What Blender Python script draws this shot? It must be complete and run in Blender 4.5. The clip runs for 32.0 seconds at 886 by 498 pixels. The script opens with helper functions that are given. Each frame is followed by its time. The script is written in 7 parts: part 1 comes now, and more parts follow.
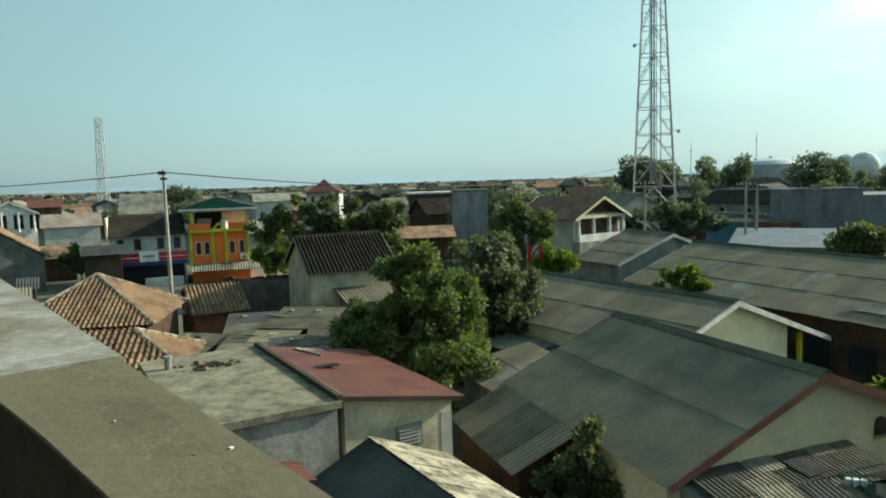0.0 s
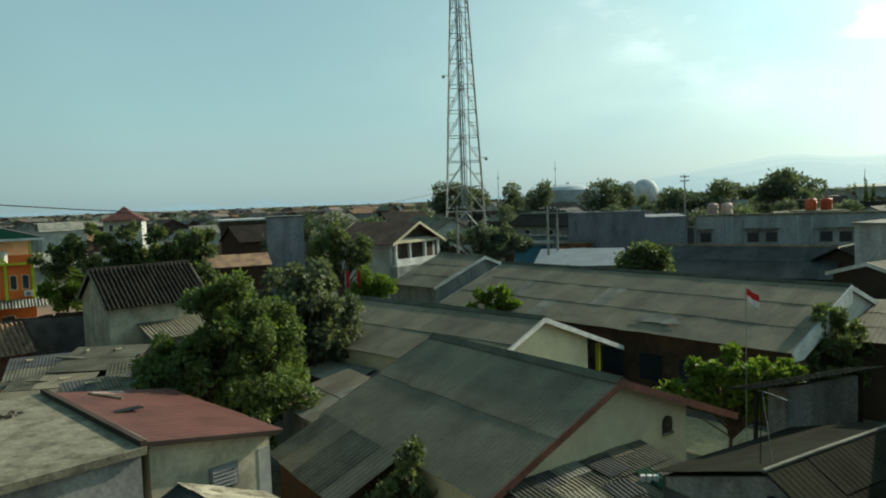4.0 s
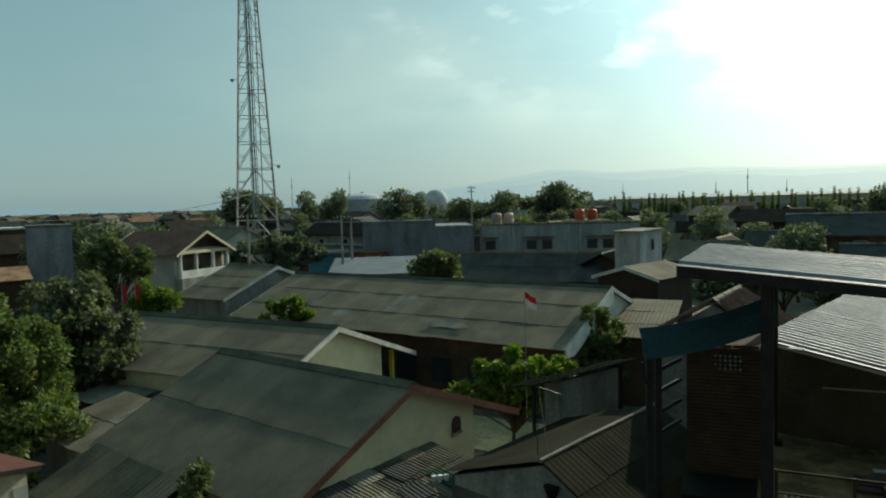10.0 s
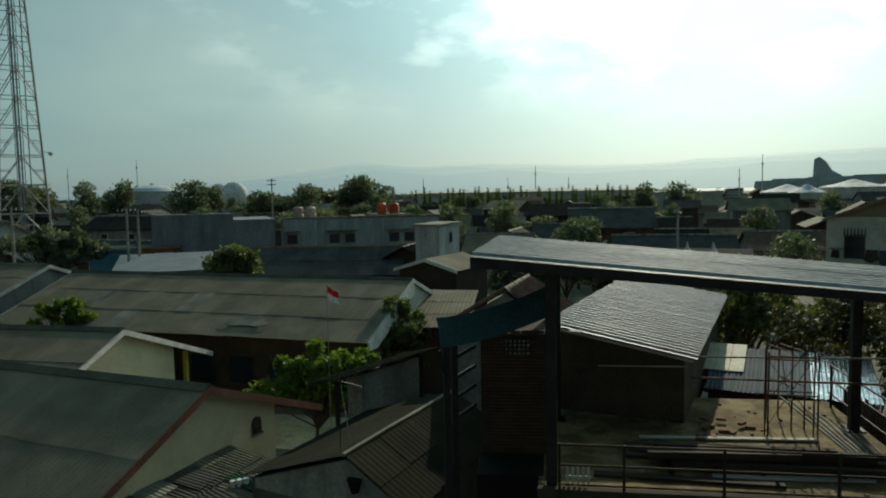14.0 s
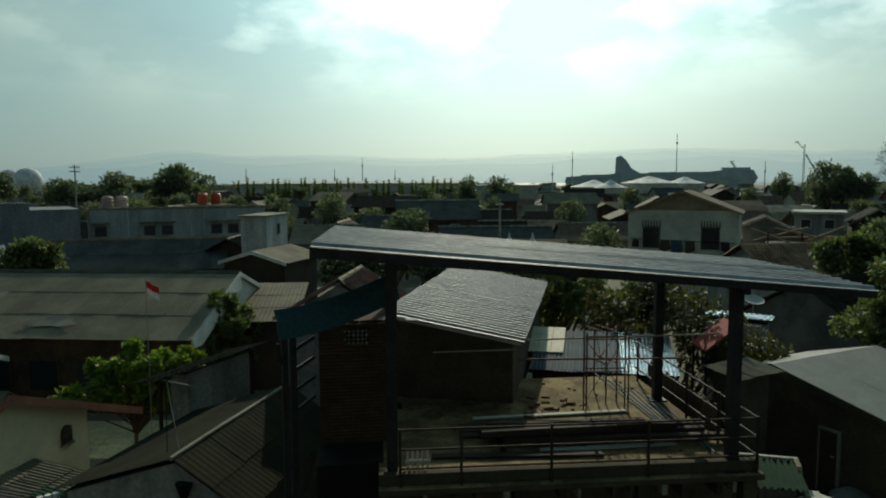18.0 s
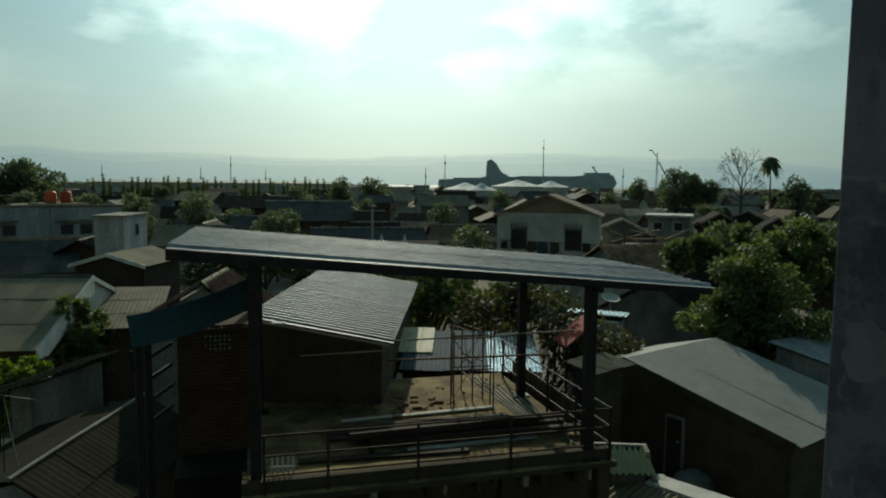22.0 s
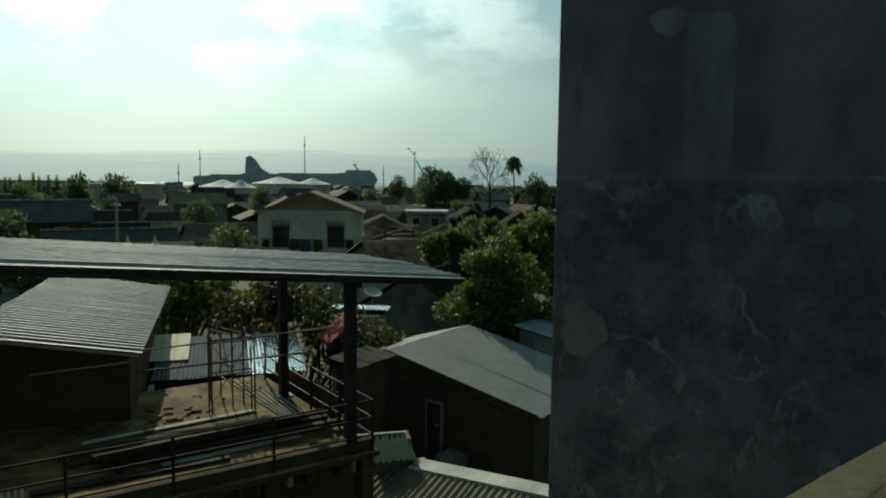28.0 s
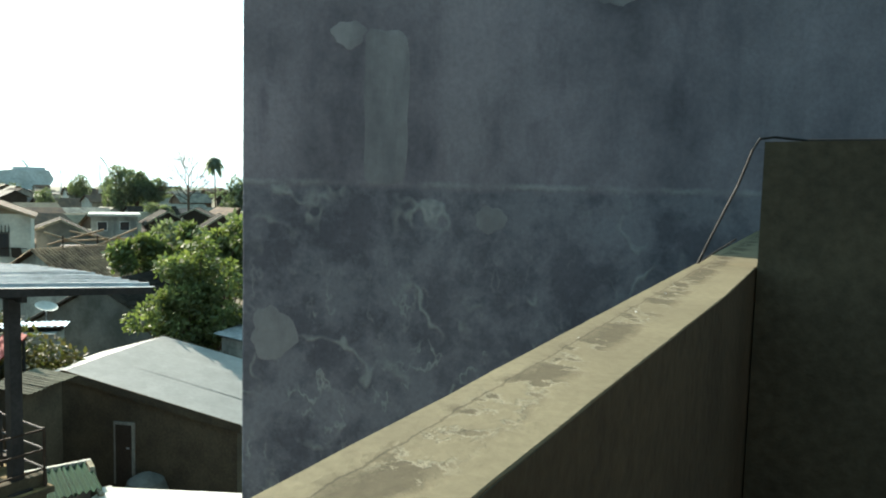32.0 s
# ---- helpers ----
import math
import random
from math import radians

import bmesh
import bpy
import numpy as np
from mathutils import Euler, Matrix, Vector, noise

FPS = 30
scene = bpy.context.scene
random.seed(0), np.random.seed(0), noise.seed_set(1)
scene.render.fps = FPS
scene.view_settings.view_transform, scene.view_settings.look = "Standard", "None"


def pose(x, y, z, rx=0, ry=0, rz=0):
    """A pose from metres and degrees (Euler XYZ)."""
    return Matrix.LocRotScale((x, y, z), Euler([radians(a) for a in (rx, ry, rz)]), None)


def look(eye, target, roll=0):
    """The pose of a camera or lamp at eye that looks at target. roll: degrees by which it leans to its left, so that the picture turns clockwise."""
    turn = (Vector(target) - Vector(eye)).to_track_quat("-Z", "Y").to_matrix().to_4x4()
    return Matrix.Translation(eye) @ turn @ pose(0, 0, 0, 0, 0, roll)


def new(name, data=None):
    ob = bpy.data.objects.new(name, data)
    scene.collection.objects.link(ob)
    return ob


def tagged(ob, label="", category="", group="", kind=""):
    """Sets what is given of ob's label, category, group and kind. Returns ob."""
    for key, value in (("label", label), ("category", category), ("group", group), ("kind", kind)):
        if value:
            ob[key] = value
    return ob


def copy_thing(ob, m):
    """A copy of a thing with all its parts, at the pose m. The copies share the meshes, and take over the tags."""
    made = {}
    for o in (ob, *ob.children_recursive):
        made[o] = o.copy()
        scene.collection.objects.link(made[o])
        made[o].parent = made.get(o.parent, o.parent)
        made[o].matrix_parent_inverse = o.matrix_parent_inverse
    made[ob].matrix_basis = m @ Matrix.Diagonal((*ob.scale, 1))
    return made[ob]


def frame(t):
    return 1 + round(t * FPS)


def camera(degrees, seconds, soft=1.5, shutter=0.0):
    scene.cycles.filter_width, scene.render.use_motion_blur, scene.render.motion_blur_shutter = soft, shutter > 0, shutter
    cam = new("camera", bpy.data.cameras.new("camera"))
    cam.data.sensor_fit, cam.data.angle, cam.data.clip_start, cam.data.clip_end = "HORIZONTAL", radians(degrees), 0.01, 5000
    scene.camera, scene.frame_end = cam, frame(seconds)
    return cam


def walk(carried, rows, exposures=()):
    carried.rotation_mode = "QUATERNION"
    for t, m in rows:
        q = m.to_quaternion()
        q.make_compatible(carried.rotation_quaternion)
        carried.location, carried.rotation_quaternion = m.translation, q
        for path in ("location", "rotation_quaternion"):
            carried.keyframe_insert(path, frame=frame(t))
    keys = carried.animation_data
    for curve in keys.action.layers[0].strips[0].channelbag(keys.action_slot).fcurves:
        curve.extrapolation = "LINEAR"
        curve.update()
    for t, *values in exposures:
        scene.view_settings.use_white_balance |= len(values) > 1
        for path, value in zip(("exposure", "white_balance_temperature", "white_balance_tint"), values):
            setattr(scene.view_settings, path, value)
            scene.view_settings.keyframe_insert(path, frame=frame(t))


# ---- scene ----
# The camera is held above a roof parapet and turned through some 114 degrees.
cam = camera(64.1, 32.0, soft=2.0)
# seconds, eye x y z, bearing (clockwise from +y), pitch, roll
ROWS = [
    (0.0, 0.002, 0.007, 10.000, -0.00, -5.57, 1.72),
    (0.5, 0.007, 0.013, 10.004, 1.70, -5.35, 1.76),
    (1.0, 0.015, 0.017, 10.010, 3.51, -4.83, 1.67),
    (1.5, 0.021, 0.022, 10.014, 5.30, -4.33, 1.47),
    (2.0, 0.025, 0.029, 10.014, 7.57, -3.94, 1.86),
    (2.5, 0.028, 0.039, 10.010, 10.10, -3.97, 1.90),
    (3.0, 0.035, 0.054, 10.003, 11.41, -4.08, 1.57),
    (3.5, 0.047, 0.070, 9.999, 13.24, -3.93, 1.81),
    (5.5, 0.063, 0.086, 9.995, 17.84, -4.36, 2.10),
    (6.0, 0.079, 0.096, 9.996, 19.29, -4.21, 2.19),
    (6.5, 0.090, 0.099, 9.997, 20.89, -4.36, 2.15),
    (7.0, 0.099, 0.097, 9.999, 22.66, -4.53, 2.01),
    (7.5, 0.104, 0.095, 10.000, 23.78, -4.28, 2.04),
    (8.0, 0.111, 0.093, 10.001, 25.18, -4.32, 1.76),
    (8.5, 0.119, 0.089, 9.999, 26.61, -4.28, 1.58),
    (9.0, 0.128, 0.082, 9.999, 27.62, -4.17, 1.81),
    (9.5, 0.138, 0.071, 9.998, 29.55, -3.86, 1.63),
    (10.0, 0.147, 0.061, 9.997, 31.25, -3.77, 1.55),
    (10.5, 0.157, 0.051, 9.995, 33.12, -3.78, 1.40),
    (11.0, 0.172, 0.046, 9.991, 35.62, -3.82, 1.44),
    (11.5, 0.192, 0.046, 9.988, 37.55, -3.91, 1.21),
    (12.0, 0.215, 0.051, 9.987, 39.51, -4.04, 1.01),
    (12.5, 0.235, 0.057, 9.986, 41.24, -4.25, 0.91),
    (13.0, 0.252, 0.060, 9.985, 42.89, -4.33, 0.86),
    (13.5, 0.265, 0.062, 9.984, 44.63, -4.33, 0.52),
    (14.0, 0.259, 0.081, 9.980, 47.07, -4.63, 1.07),
    (14.5, 0.230, 0.120, 9.972, 50.55, -4.40, 0.43),
    (16.5, 0.181, 0.177, 9.959, 56.10, -4.78, 0.03),
    (17.0, 0.142, 0.216, 9.950, 58.19, -4.96, -0.32),
    (17.5, 0.119, 0.235, 9.946, 59.92, -5.52, -0.10),
    (18.0, 0.115, 0.227, 9.948, 61.05, -5.44, 0.25),
    (18.5, 0.117, 0.213, 9.950, 61.71, -5.45, -0.32),
    (19.0, 0.121, 0.194, 9.952, 62.57, -5.36, -0.73),
    (19.5, 0.125, 0.178, 9.954, 63.66, -5.27, -0.76),
    (20.0, 0.128, 0.165, 9.954, 64.75, -5.13, -0.69),
    (20.5, 0.131, 0.151, 9.953, 66.22, -5.05, -0.50),
    (21.0, 0.134, 0.134, 9.950, 67.72, -5.08, -0.38),
    (21.5, 0.137, 0.117, 9.949, 69.35, -5.30, -0.44),
    (22.0, 0.139, 0.103, 9.949, 71.26, -5.29, -0.57),
    (22.5, 0.141, 0.094, 9.950, 72.83, -5.34, -0.61),
    (23.0, 0.141, 0.086, 9.952, 73.68, -5.26, -0.59),
    (23.5, 0.139, 0.079, 9.954, 74.61, -5.12, -0.58),
    (24.0, 0.130, 0.070, 9.957, 75.70, -5.23, -0.63),
    (24.5, 0.118, 0.061, 9.959, 76.90, -5.09, -0.66),
    (25.0, 0.106, 0.047, 9.960, 78.53, -4.91, -0.82),
    (25.5, 0.099, 0.028, 9.960, 80.95, -4.87, -0.99),
    (27.5, 0.095, 0.006, 9.960, 87.76, -5.33, -0.70),
    (28.0, 0.094, -0.016, 9.959, 90.25, -5.33, -0.62),
    (28.5, 0.094, -0.036, 9.957, 93.07, -5.51, -0.79),
    (29.0, 0.088, -0.051, 9.955, 95.50, -5.01, -0.78),
    (29.5, 0.075, -0.066, 9.957, 98.23, -4.85, -0.93),
    (30.0, 0.055, -0.081, 9.962, 101.10, -4.42, -1.41),
    (30.5, 0.042, -0.101, 9.966, 104.10, -4.14, -1.37),
    (31.0, 0.030, -0.121, 9.969, 106.70, -4.61, -1.44),
    (31.5, 0.020, -0.138, 9.970, 110.56, -4.36, -1.33),
    (32.0, 0.011, -0.148, 9.971, 113.76, -4.65, -1.47),
]
EXPOSURES = [(0, 0.66, 6500, 4), (3, 0.34, 6500, 4), (6, 0.24, 6500, 4), (9, 0.0, 6500, 4), (13, -0.40, 6500, 3.0), (19, -0.64, 6500, 1.5), (25, -0.70, 6500, 0.5),
             (28, -0.62, 6500, 1), (29.5, -0.10, 6500, 5), (31, 1.05, 6500, 9), (32, 1.75, 6500, 10)]
walk(cam, [(t, pose(x, y, z, 90 + pitch, 0, -bearing) @ pose(0, 0, 0, 0, 0, -roll))
           for t, x, y, z, bearing, pitch, roll in ROWS], EXPOSURES)

# ---------------------------------------------------------------- world and sun
SUN_AZ, SUN_EL = 67.5, 25.5
SUN = Vector((math.sin(radians(SUN_AZ)) * math.cos(radians(SUN_EL)),
              math.cos(radians(SUN_AZ)) * math.cos(radians(SUN_EL)), math.sin(radians(SUN_EL))))


def node(nt, kind, **ins):
    n = nt.nodes.new(kind)
    for k, v in ins.items():
        n.inputs[k.replace("_", " ")].default_value = v
    return n


def math_node(nt, op, a, b=None, clamp=False):
    n = nt.nodes.new("ShaderNodeMath")
    n.operation, n.use_clamp = op, clamp
    for i, v in enumerate((a, b)):
        if v is None:
            continue
        if isinstance(v, (int, float)):
            n.inputs[i].default_value = v
        else:
            nt.links.new(v, n.inputs[i])
    return n.outputs[0]


def mix_color(nt, fac, a, b, blend="MIX"):
    n = nt.nodes.new("ShaderNodeMix")
    n.data_type, n.blend_type = "RGBA", blend
    for i, v in ((0, fac), (6, a), (7, b)):
        if isinstance(v, (int, float)):
            n.inputs[i].default_value = v
        elif isinstance(v, tuple):
            n.inputs[i].default_value = (*v, 1.0)
        else:
            nt.links.new(v, n.inputs[i])
    return n.outputs[2]


def ramp(nt, fac, stops):
    n = nt.nodes.new("ShaderNodeValToRGB")
    e = n.color_ramp.elements
    while len(e) < len(stops):
        e.new(0.5)
    for el, (p, c) in zip(e, stops):
        el.position = p
        el.color = (c, c, c, 1) if isinstance(c, (int, float)) else (*c, 1)
    nt.links.new(fac, n.inputs[0])
    return n.outputs[0]


def make_world():
    w = bpy.data.worlds.new("hazy_sky")
    scene.world = w
    w.use_nodes = True
    nt = w.node_tree
    nt.nodes.clear()
    tc = nt.nodes.new("ShaderNodeTexCoord")
    dirv = tc.outputs["Generated"]
    sky = nt.nodes.new("ShaderNodeTexSky")
    sky.sky_type, sky.sun_disc = "NISHITA", False
    sky.sun_elevation, sky.sun_rotation = radians(SUN_EL), radians(SUN_AZ)
    sky.air_density, sky.dust_density = 1.0, 2.0
    scaled = mix_color(nt, 1.0, sky.outputs[0], (0.016, 0.018, 0.02), "MULTIPLY")
    sep = nt.nodes.new("ShaderNodeSeparateXYZ")
    nt.links.new(dirv, sep.inputs[0])
    up = sep.outputs[2]
    haze = ramp(nt, up, [(0.0, (0.24, 0.343, 0.368)), (0.03, (0.262, 0.382, 0.396)), (0.12, (0.240, 0.388, 0.395)), (0.35, (0.185, 0.325, 0.35)), (1.0, (0.10, 0.205, 0.255))])
    base = mix_color(nt, 1.0, scaled, haze, "ADD")
    # haze lit by the sun: dimmer away from it, with a wide soft glow round it
    dot = nt.nodes.new("ShaderNodeVectorMath")
    dot.operation = "DOT_PRODUCT"
    nt.links.new(dirv, dot.inputs[0])
    dot.inputs[1].default_value = SUN
    d = math_node(nt, "MAXIMUM", dot.outputs["Value"], 0.0)
    away = ramp(nt, math_node(nt, "ADD", math_node(nt, "MULTIPLY", dot.outputs["Value"], 0.5), 0.5), [(0.15, 0.42), (0.62, 1.0)])
    base = mix_color(nt, 1.0, base, away, "MULTIPLY")
    glow = math_node(nt, "ADD", math_node(nt, "MULTIPLY", math_node(nt, "POWER", d, 6.0), 0.52),
                     math_node(nt, "MULTIPLY", math_node(nt, "POWER", d, 20.0), 1.05))
    # broken clouds, stretched along the horizon
    mp = nt.nodes.new("ShaderNodeMapping")
    mp.inputs["Scale"].default_value = (1.0, 1.0, 2.3)
    nt.links.new(dirv, mp.inputs[0])
    n1 = node(nt, "ShaderNodeTexNoise", Scale=4.2, Detail=10.0, Roughness=0.55)
    nt.links.new(mp.outputs[0], n1.inputs["Vector"])
    cl = ramp(nt, n1.outputs["Fac"], [(0.475, 0.0), (0.59, 1.0)])
    lift = ramp(nt, up, [(0.10, 0.0), (0.21, 1.0)])
    side = ramp(nt, d, [(0.72, 0.0), (0.93, 1.0)])
    cl = math_node(nt, "MULTIPLY", math_node(nt, "MULTIPLY", cl, lift), side)
    glowc = mix_color(nt, 1.0, base, mix_color(nt, glow, (0, 0, 0), (0.76, 1.0, 0.98)), "ADD")
    # clearer, bluer gaps between the clouds
    glowc = mix_color(nt, math_node(nt, "MULTIPLY", lift, side), glowc, mix_color(nt, 1.0, glowc, (0.90, 0.975, 1.0), "MULTIPLY"))
    cloudy = mix_color(nt, math_node(nt, "MULTIPLY", cl, 0.9), glowc, mix_color(nt, 1.0, glowc, (0.62, 0.62, 0.56), "ADD"))
    # a broad thin cream veil low in the haze
    n2 = node(nt, "ShaderNodeTexNoise", Scale=1.9, Detail=5.0, Roughness=0.5)
    nt.links.new(mp.outputs[0], n2.inputs["Vector"])
    veil = math_node(nt, "MULTIPLY", ramp(nt, n2.outputs["Fac"], [(0.44, 0.0), (0.62, 1.0)]), ramp(nt, up, [(0.04, 0.0), (0.12, 1.0), (0.32, 0.4)]))
    veil = math_node(nt, "MULTIPLY", veil, ramp(nt, d, [(0.45, 0.0), (0.8, 1.0)]))
    cloudy = mix_color(nt, veil, cloudy, mix_color(nt, 1.0, cloudy, (0.15, 0.13, 0.07), "ADD"))
    bg = nt.nodes.new("ShaderNodeBackground")
    bg.inputs[1].default_value = 1.0
    nt.links.new(cloudy, bg.inputs[0])
    out = nt.nodes.new("ShaderNodeOutputWorld")
    nt.links.new(bg.outputs[0], out.inputs[0])


make_world()
sun_data = bpy.data.lights.new("sun", "SUN")
sun_data.energy, sun_data.angle, sun_data.color = 4.7, radians(0.6), (1.0, 0.90, 0.73)
new("sun", sun_data).matrix_world = look(SUN * 60, (0, 0, 0))


# ---------------------------------------------------------------- materials
def mat(name, col, col2=None, rough=0.85, metal=0.0, big=0.5, fine=18.0, bump=0.25, rnd=0.15, edge=(0.4, 0.62), spec=0.14, streak=None, grain=1.0):
    """Two colours in broad patches, fine grain, relief; each object a little lighter or darker."""
    m = bpy.data.materials.new(name)
    m.use_nodes = True
    nt = m.node_tree
    bsdf = nt.nodes["Principled BSDF"]
    geo = nt.nodes.new("ShaderNodeNewGeometry")
    vec = geo.outputs["Position"]
    if streak:
        mp = nt.nodes.new("ShaderNodeMapping")
        mp.inputs["Scale"].default_value = streak
        nt.links.new(vec, mp.inputs[0])
        vecb = mp.outputs[0]
    else:
        vecb = vec
    nb = node(nt, "ShaderNodeTexNoise", Scale=big, Detail=7.0, Roughness=0.62)
    nf = node(nt, "ShaderNodeTexNoise", Scale=fine, Detail=4.0, Roughness=0.6)
    nt.links.new(vecb, nb.inputs["Vector"])
    nt.links.new(vec, nf.inputs["Vector"])
    c2 = col2 or tuple(c * 0.65 for c in col)
    c = mix_color(nt, ramp(nt, nb.outputs["Fac"], [(edge[0], 0.0), (edge[1], 1.0)]), col, c2)
    c = mix_color(nt, 1.0, c, ramp(nt, nf.outputs["Fac"], [(0.3, 1 - 0.28 * grain), (0.7, 1 + 0.18 * grain)]), "MULTIPLY")
    if rnd:
        oi = nt.nodes.new("ShaderNodeObjectInfo")
        c = mix_color(nt, 1.0, c, ramp(nt, oi.outputs["Random"], [(0.0, 1.0 - rnd), (1.0, 1.0 + rnd)]), "MULTIPLY")
    nt.links.new(c, bsdf.inputs["Base Color"])
    r = math_node(nt, "ADD", math_node(nt, "MULTIPLY", nf.outputs["Fac"], 0.2), rough - 0.1, True)
    nt.links.new(r, bsdf.inputs["Roughness"])
    bsdf.inputs["Metallic"].default_value = metal
    bsdf.inputs["Specular IOR Level"].default_value = spec
    if bump:
        b = nt.nodes.new("ShaderNodeBump")
        b.inputs["Strength"].default_value, b.inputs["Distance"].default_value = bump, 0.02
        nt.links.new(nf.outputs["Fac"], b.inputs["Height"])
        nt.links.new(b.outputs[0], bsdf.inputs["Normal"])
    return m


def leaf_mat(name, col, col2):
    m = bpy.data.materials.new(name)
    m.use_nodes = True
    nt = m.node_tree
    bsdf = nt.nodes["Principled BSDF"]
    geo = nt.nodes.new("ShaderNodeNewGeometry")
    c = mix_color(nt, geo.outputs["Random Per Island"], col, col2)
    nb = node(nt, "ShaderNodeTexNoise", Scale=0.9, Detail=3.0)
    nt.links.new(geo.outputs["Position"], nb.inputs["Vector"])
    c = mix_color(nt, 1.0, c, ramp(nt, nb.outputs["Fac"], [(0.35, 0.7), (0.65, 1.25)]), "MULTIPLY")
    nt.links.new(c, bsdf.inputs["Base Color"])
    bsdf.inputs["Roughness"].default_value = 0.6
    bsdf.inputs["Specular IOR Level"].default_value = 0.22
    tr = nt.nodes.new("ShaderNodeBsdfTranslucent")
    nt.links.new(mix_color(nt, 1.0, c, (1.2, 1.3, 0.6), "MULTIPLY"), tr.inputs[0])
    mx = nt.nodes.new("ShaderNodeMixShader")
    mx.inputs[0].default_value = 0.38
    nt.links.new(bsdf.outputs[0], mx.inputs[1])
    nt.links.new(tr.outputs[0], mx.inputs[2])
    nt.links.new(mx.outputs[0], nt.nodes["Material Output"].inputs[0])
    return m


def glow_mat(name, col, strength=1.0):
    m = bpy.data.materials.new(name)
    m.use_nodes = True
    nt = m.node_tree
    nt.nodes.remove(nt.nodes["Principled BSDF"])
    e = nt.nodes.new("ShaderNodeEmission")
    e.inputs[0].default_value, e.inputs[1].default_value = (*col, 1), strength
    nt.links.new(e.outputs[0], nt.nodes["Material Output"].inputs[0])
    return m


def rim_of(nt, n, at, width):
    """1 along the line where the noise takes the value at."""
    off = math_node(nt, "ABSOLUTE", math_node(nt, "SUBTRACT", n, at))
    return ramp(nt, math_node(nt, "MULTIPLY", off, 1.0 / width, True), [(0.15, 1.0), (1.0, 0.0)])


def stained_wall():
    """Sooty render: cloudy tone, faint upright bands, and below a casting joint the rims of old damp patches."""
    m = bpy.data.materials.new("sooty_blue_grey_render")
    m.use_nodes = True
    nt = m.node_tree
    bsdf = nt.nodes["Principled BSDF"]
    pos = nt.nodes.new("ShaderNodeNewGeometry").outputs["Position"]

    def noise_at(scale, stretch=None, detail=6.0, rough_=0.6):
        v = pos
        if stretch:
            mp = nt.nodes.new("ShaderNodeMapping")
            mp.inputs["Scale"].default_value = stretch
            nt.links.new(pos, mp.inputs[0])
            v = mp.outputs[0]
        n = node(nt, "ShaderNodeTexNoise", Scale=scale, Detail=detail, Roughness=rough_)
        nt.links.new(v, n.inputs["Vector"])
        return n.outputs["Fac"]

    def rim(n, at, width):
        return rim_of(nt, n, at, width)
    cloud, band, fleck, grain = noise_at(0.8, None, 5.0), noise_at(1.7, (1, 1, 0.07), 4.0, 0.5), noise_at(6.0, None, 8.0, 0.7), noise_at(26)
    c = mix_color(nt, ramp(nt, cloud, [(0.36, 0.0), (0.64, 1.0)]), (0.162, 0.150, 0.171), (0.072, 0.069, 0.082))
    c = mix_color(nt, ramp(nt, band, [(0.50, 0.0), (0.66, 0.55)]), c, (0.184, 0.172, 0.191))
    c = mix_color(nt, ramp(nt, noise_at(3.2, (1, 1, 0.3), 5.0), [(0.55, 0.0), (0.72, 0.5)]), c, (0.052, 0.049, 0.063))
    sep = nt.nodes.new("ShaderNodeSeparateXYZ")
    nt.links.new(pos, sep.inputs[0])
    wob = math_node(nt, "MULTIPLY", math_node(nt, "SUBTRACT", fleck, 0.5), 0.10)
    below = math_node(nt, "SUBTRACT", math_node(nt, "ADD", 10.02, wob), sep.outputs[2])
    low = ramp(nt, math_node(nt, "MULTIPLY", below, 4.0, True), [(0.0, 0.0), (0.25, 1.0)])
    deep = ramp(nt, math_node(nt, "MULTIPLY", below, 0.6, True), [(0.25, 0.0), (0.75, 1.0)])
    c = mix_color(nt, math_node(nt, "MULTIPLY", low, 0.68), c, mix_color(nt, ramp(nt, noise_at(1.9, None, 7.0, 0.68), [(0.44, 0.0), (0.57, 1.0)]), (0.048, 0.050, 0.063), (0.117, 0.120, 0.138)))
    # pale mineral rims round damp patches, finer towards the ground
    some = ramp(nt, noise_at(1.3, None, 3.0), [(0.47, 0.0), (0.60, 1.0)])
    lines = math_node(nt, "MULTIPLY", rim(noise_at(1.25, (1, 1, 0.8), 3.5, 0.55), 0.5, 0.020), math_node(nt, "MULTIPLY", some, low))
    fine = math_node(nt, "MULTIPLY", rim(noise_at(2.6, (1, 1, 0.6), 4.0, 0.6), 0.53, 0.022), math_node(nt, "MULTIPLY", ramp(nt, noise_at(2.1), [(0.48, 0.0), (0.60, 1.0)]), deep))
    spots = math_node(nt, "MULTIPLY", ramp(nt, fleck, [(0.60, 0.0), (0.70, 1.0)]), math_node(nt, "MULTIPLY", deep, 0.5))
    joint = math_node(nt, "MULTIPLY", rim(math_node(nt, "MULTIPLY", below, 1.0), 0.0, 0.035), ramp(nt, noise_at(1.9), [(0.45, 0.1), (0.6, 0.7)]))
    pale = math_node(nt, "MAXIMUM", math_node(nt, "MAXIMUM", lines, fine), math_node(nt, "MAXIMUM", spots, joint))
    c = mix_color(nt, math_node(nt, "MULTIPLY", pale, 0.5), c, (0.256, 0.270, 0.261))
    c = mix_color(nt, 1.0, c, ramp(nt, grain, [(0.3, 0.88), (0.7, 1.1)]), "MULTIPLY")
    nt.links.new(c, bsdf.inputs["Base Color"])
    bsdf.inputs["Roughness"].default_value = 0.95
    bsdf.inputs["Specular IOR Level"].default_value = 0.15
    bp = nt.nodes.new("ShaderNodeBump")
    bp.inputs["Strength"].default_value, bp.inputs["Distance"].default_value = 0.3, 0.02
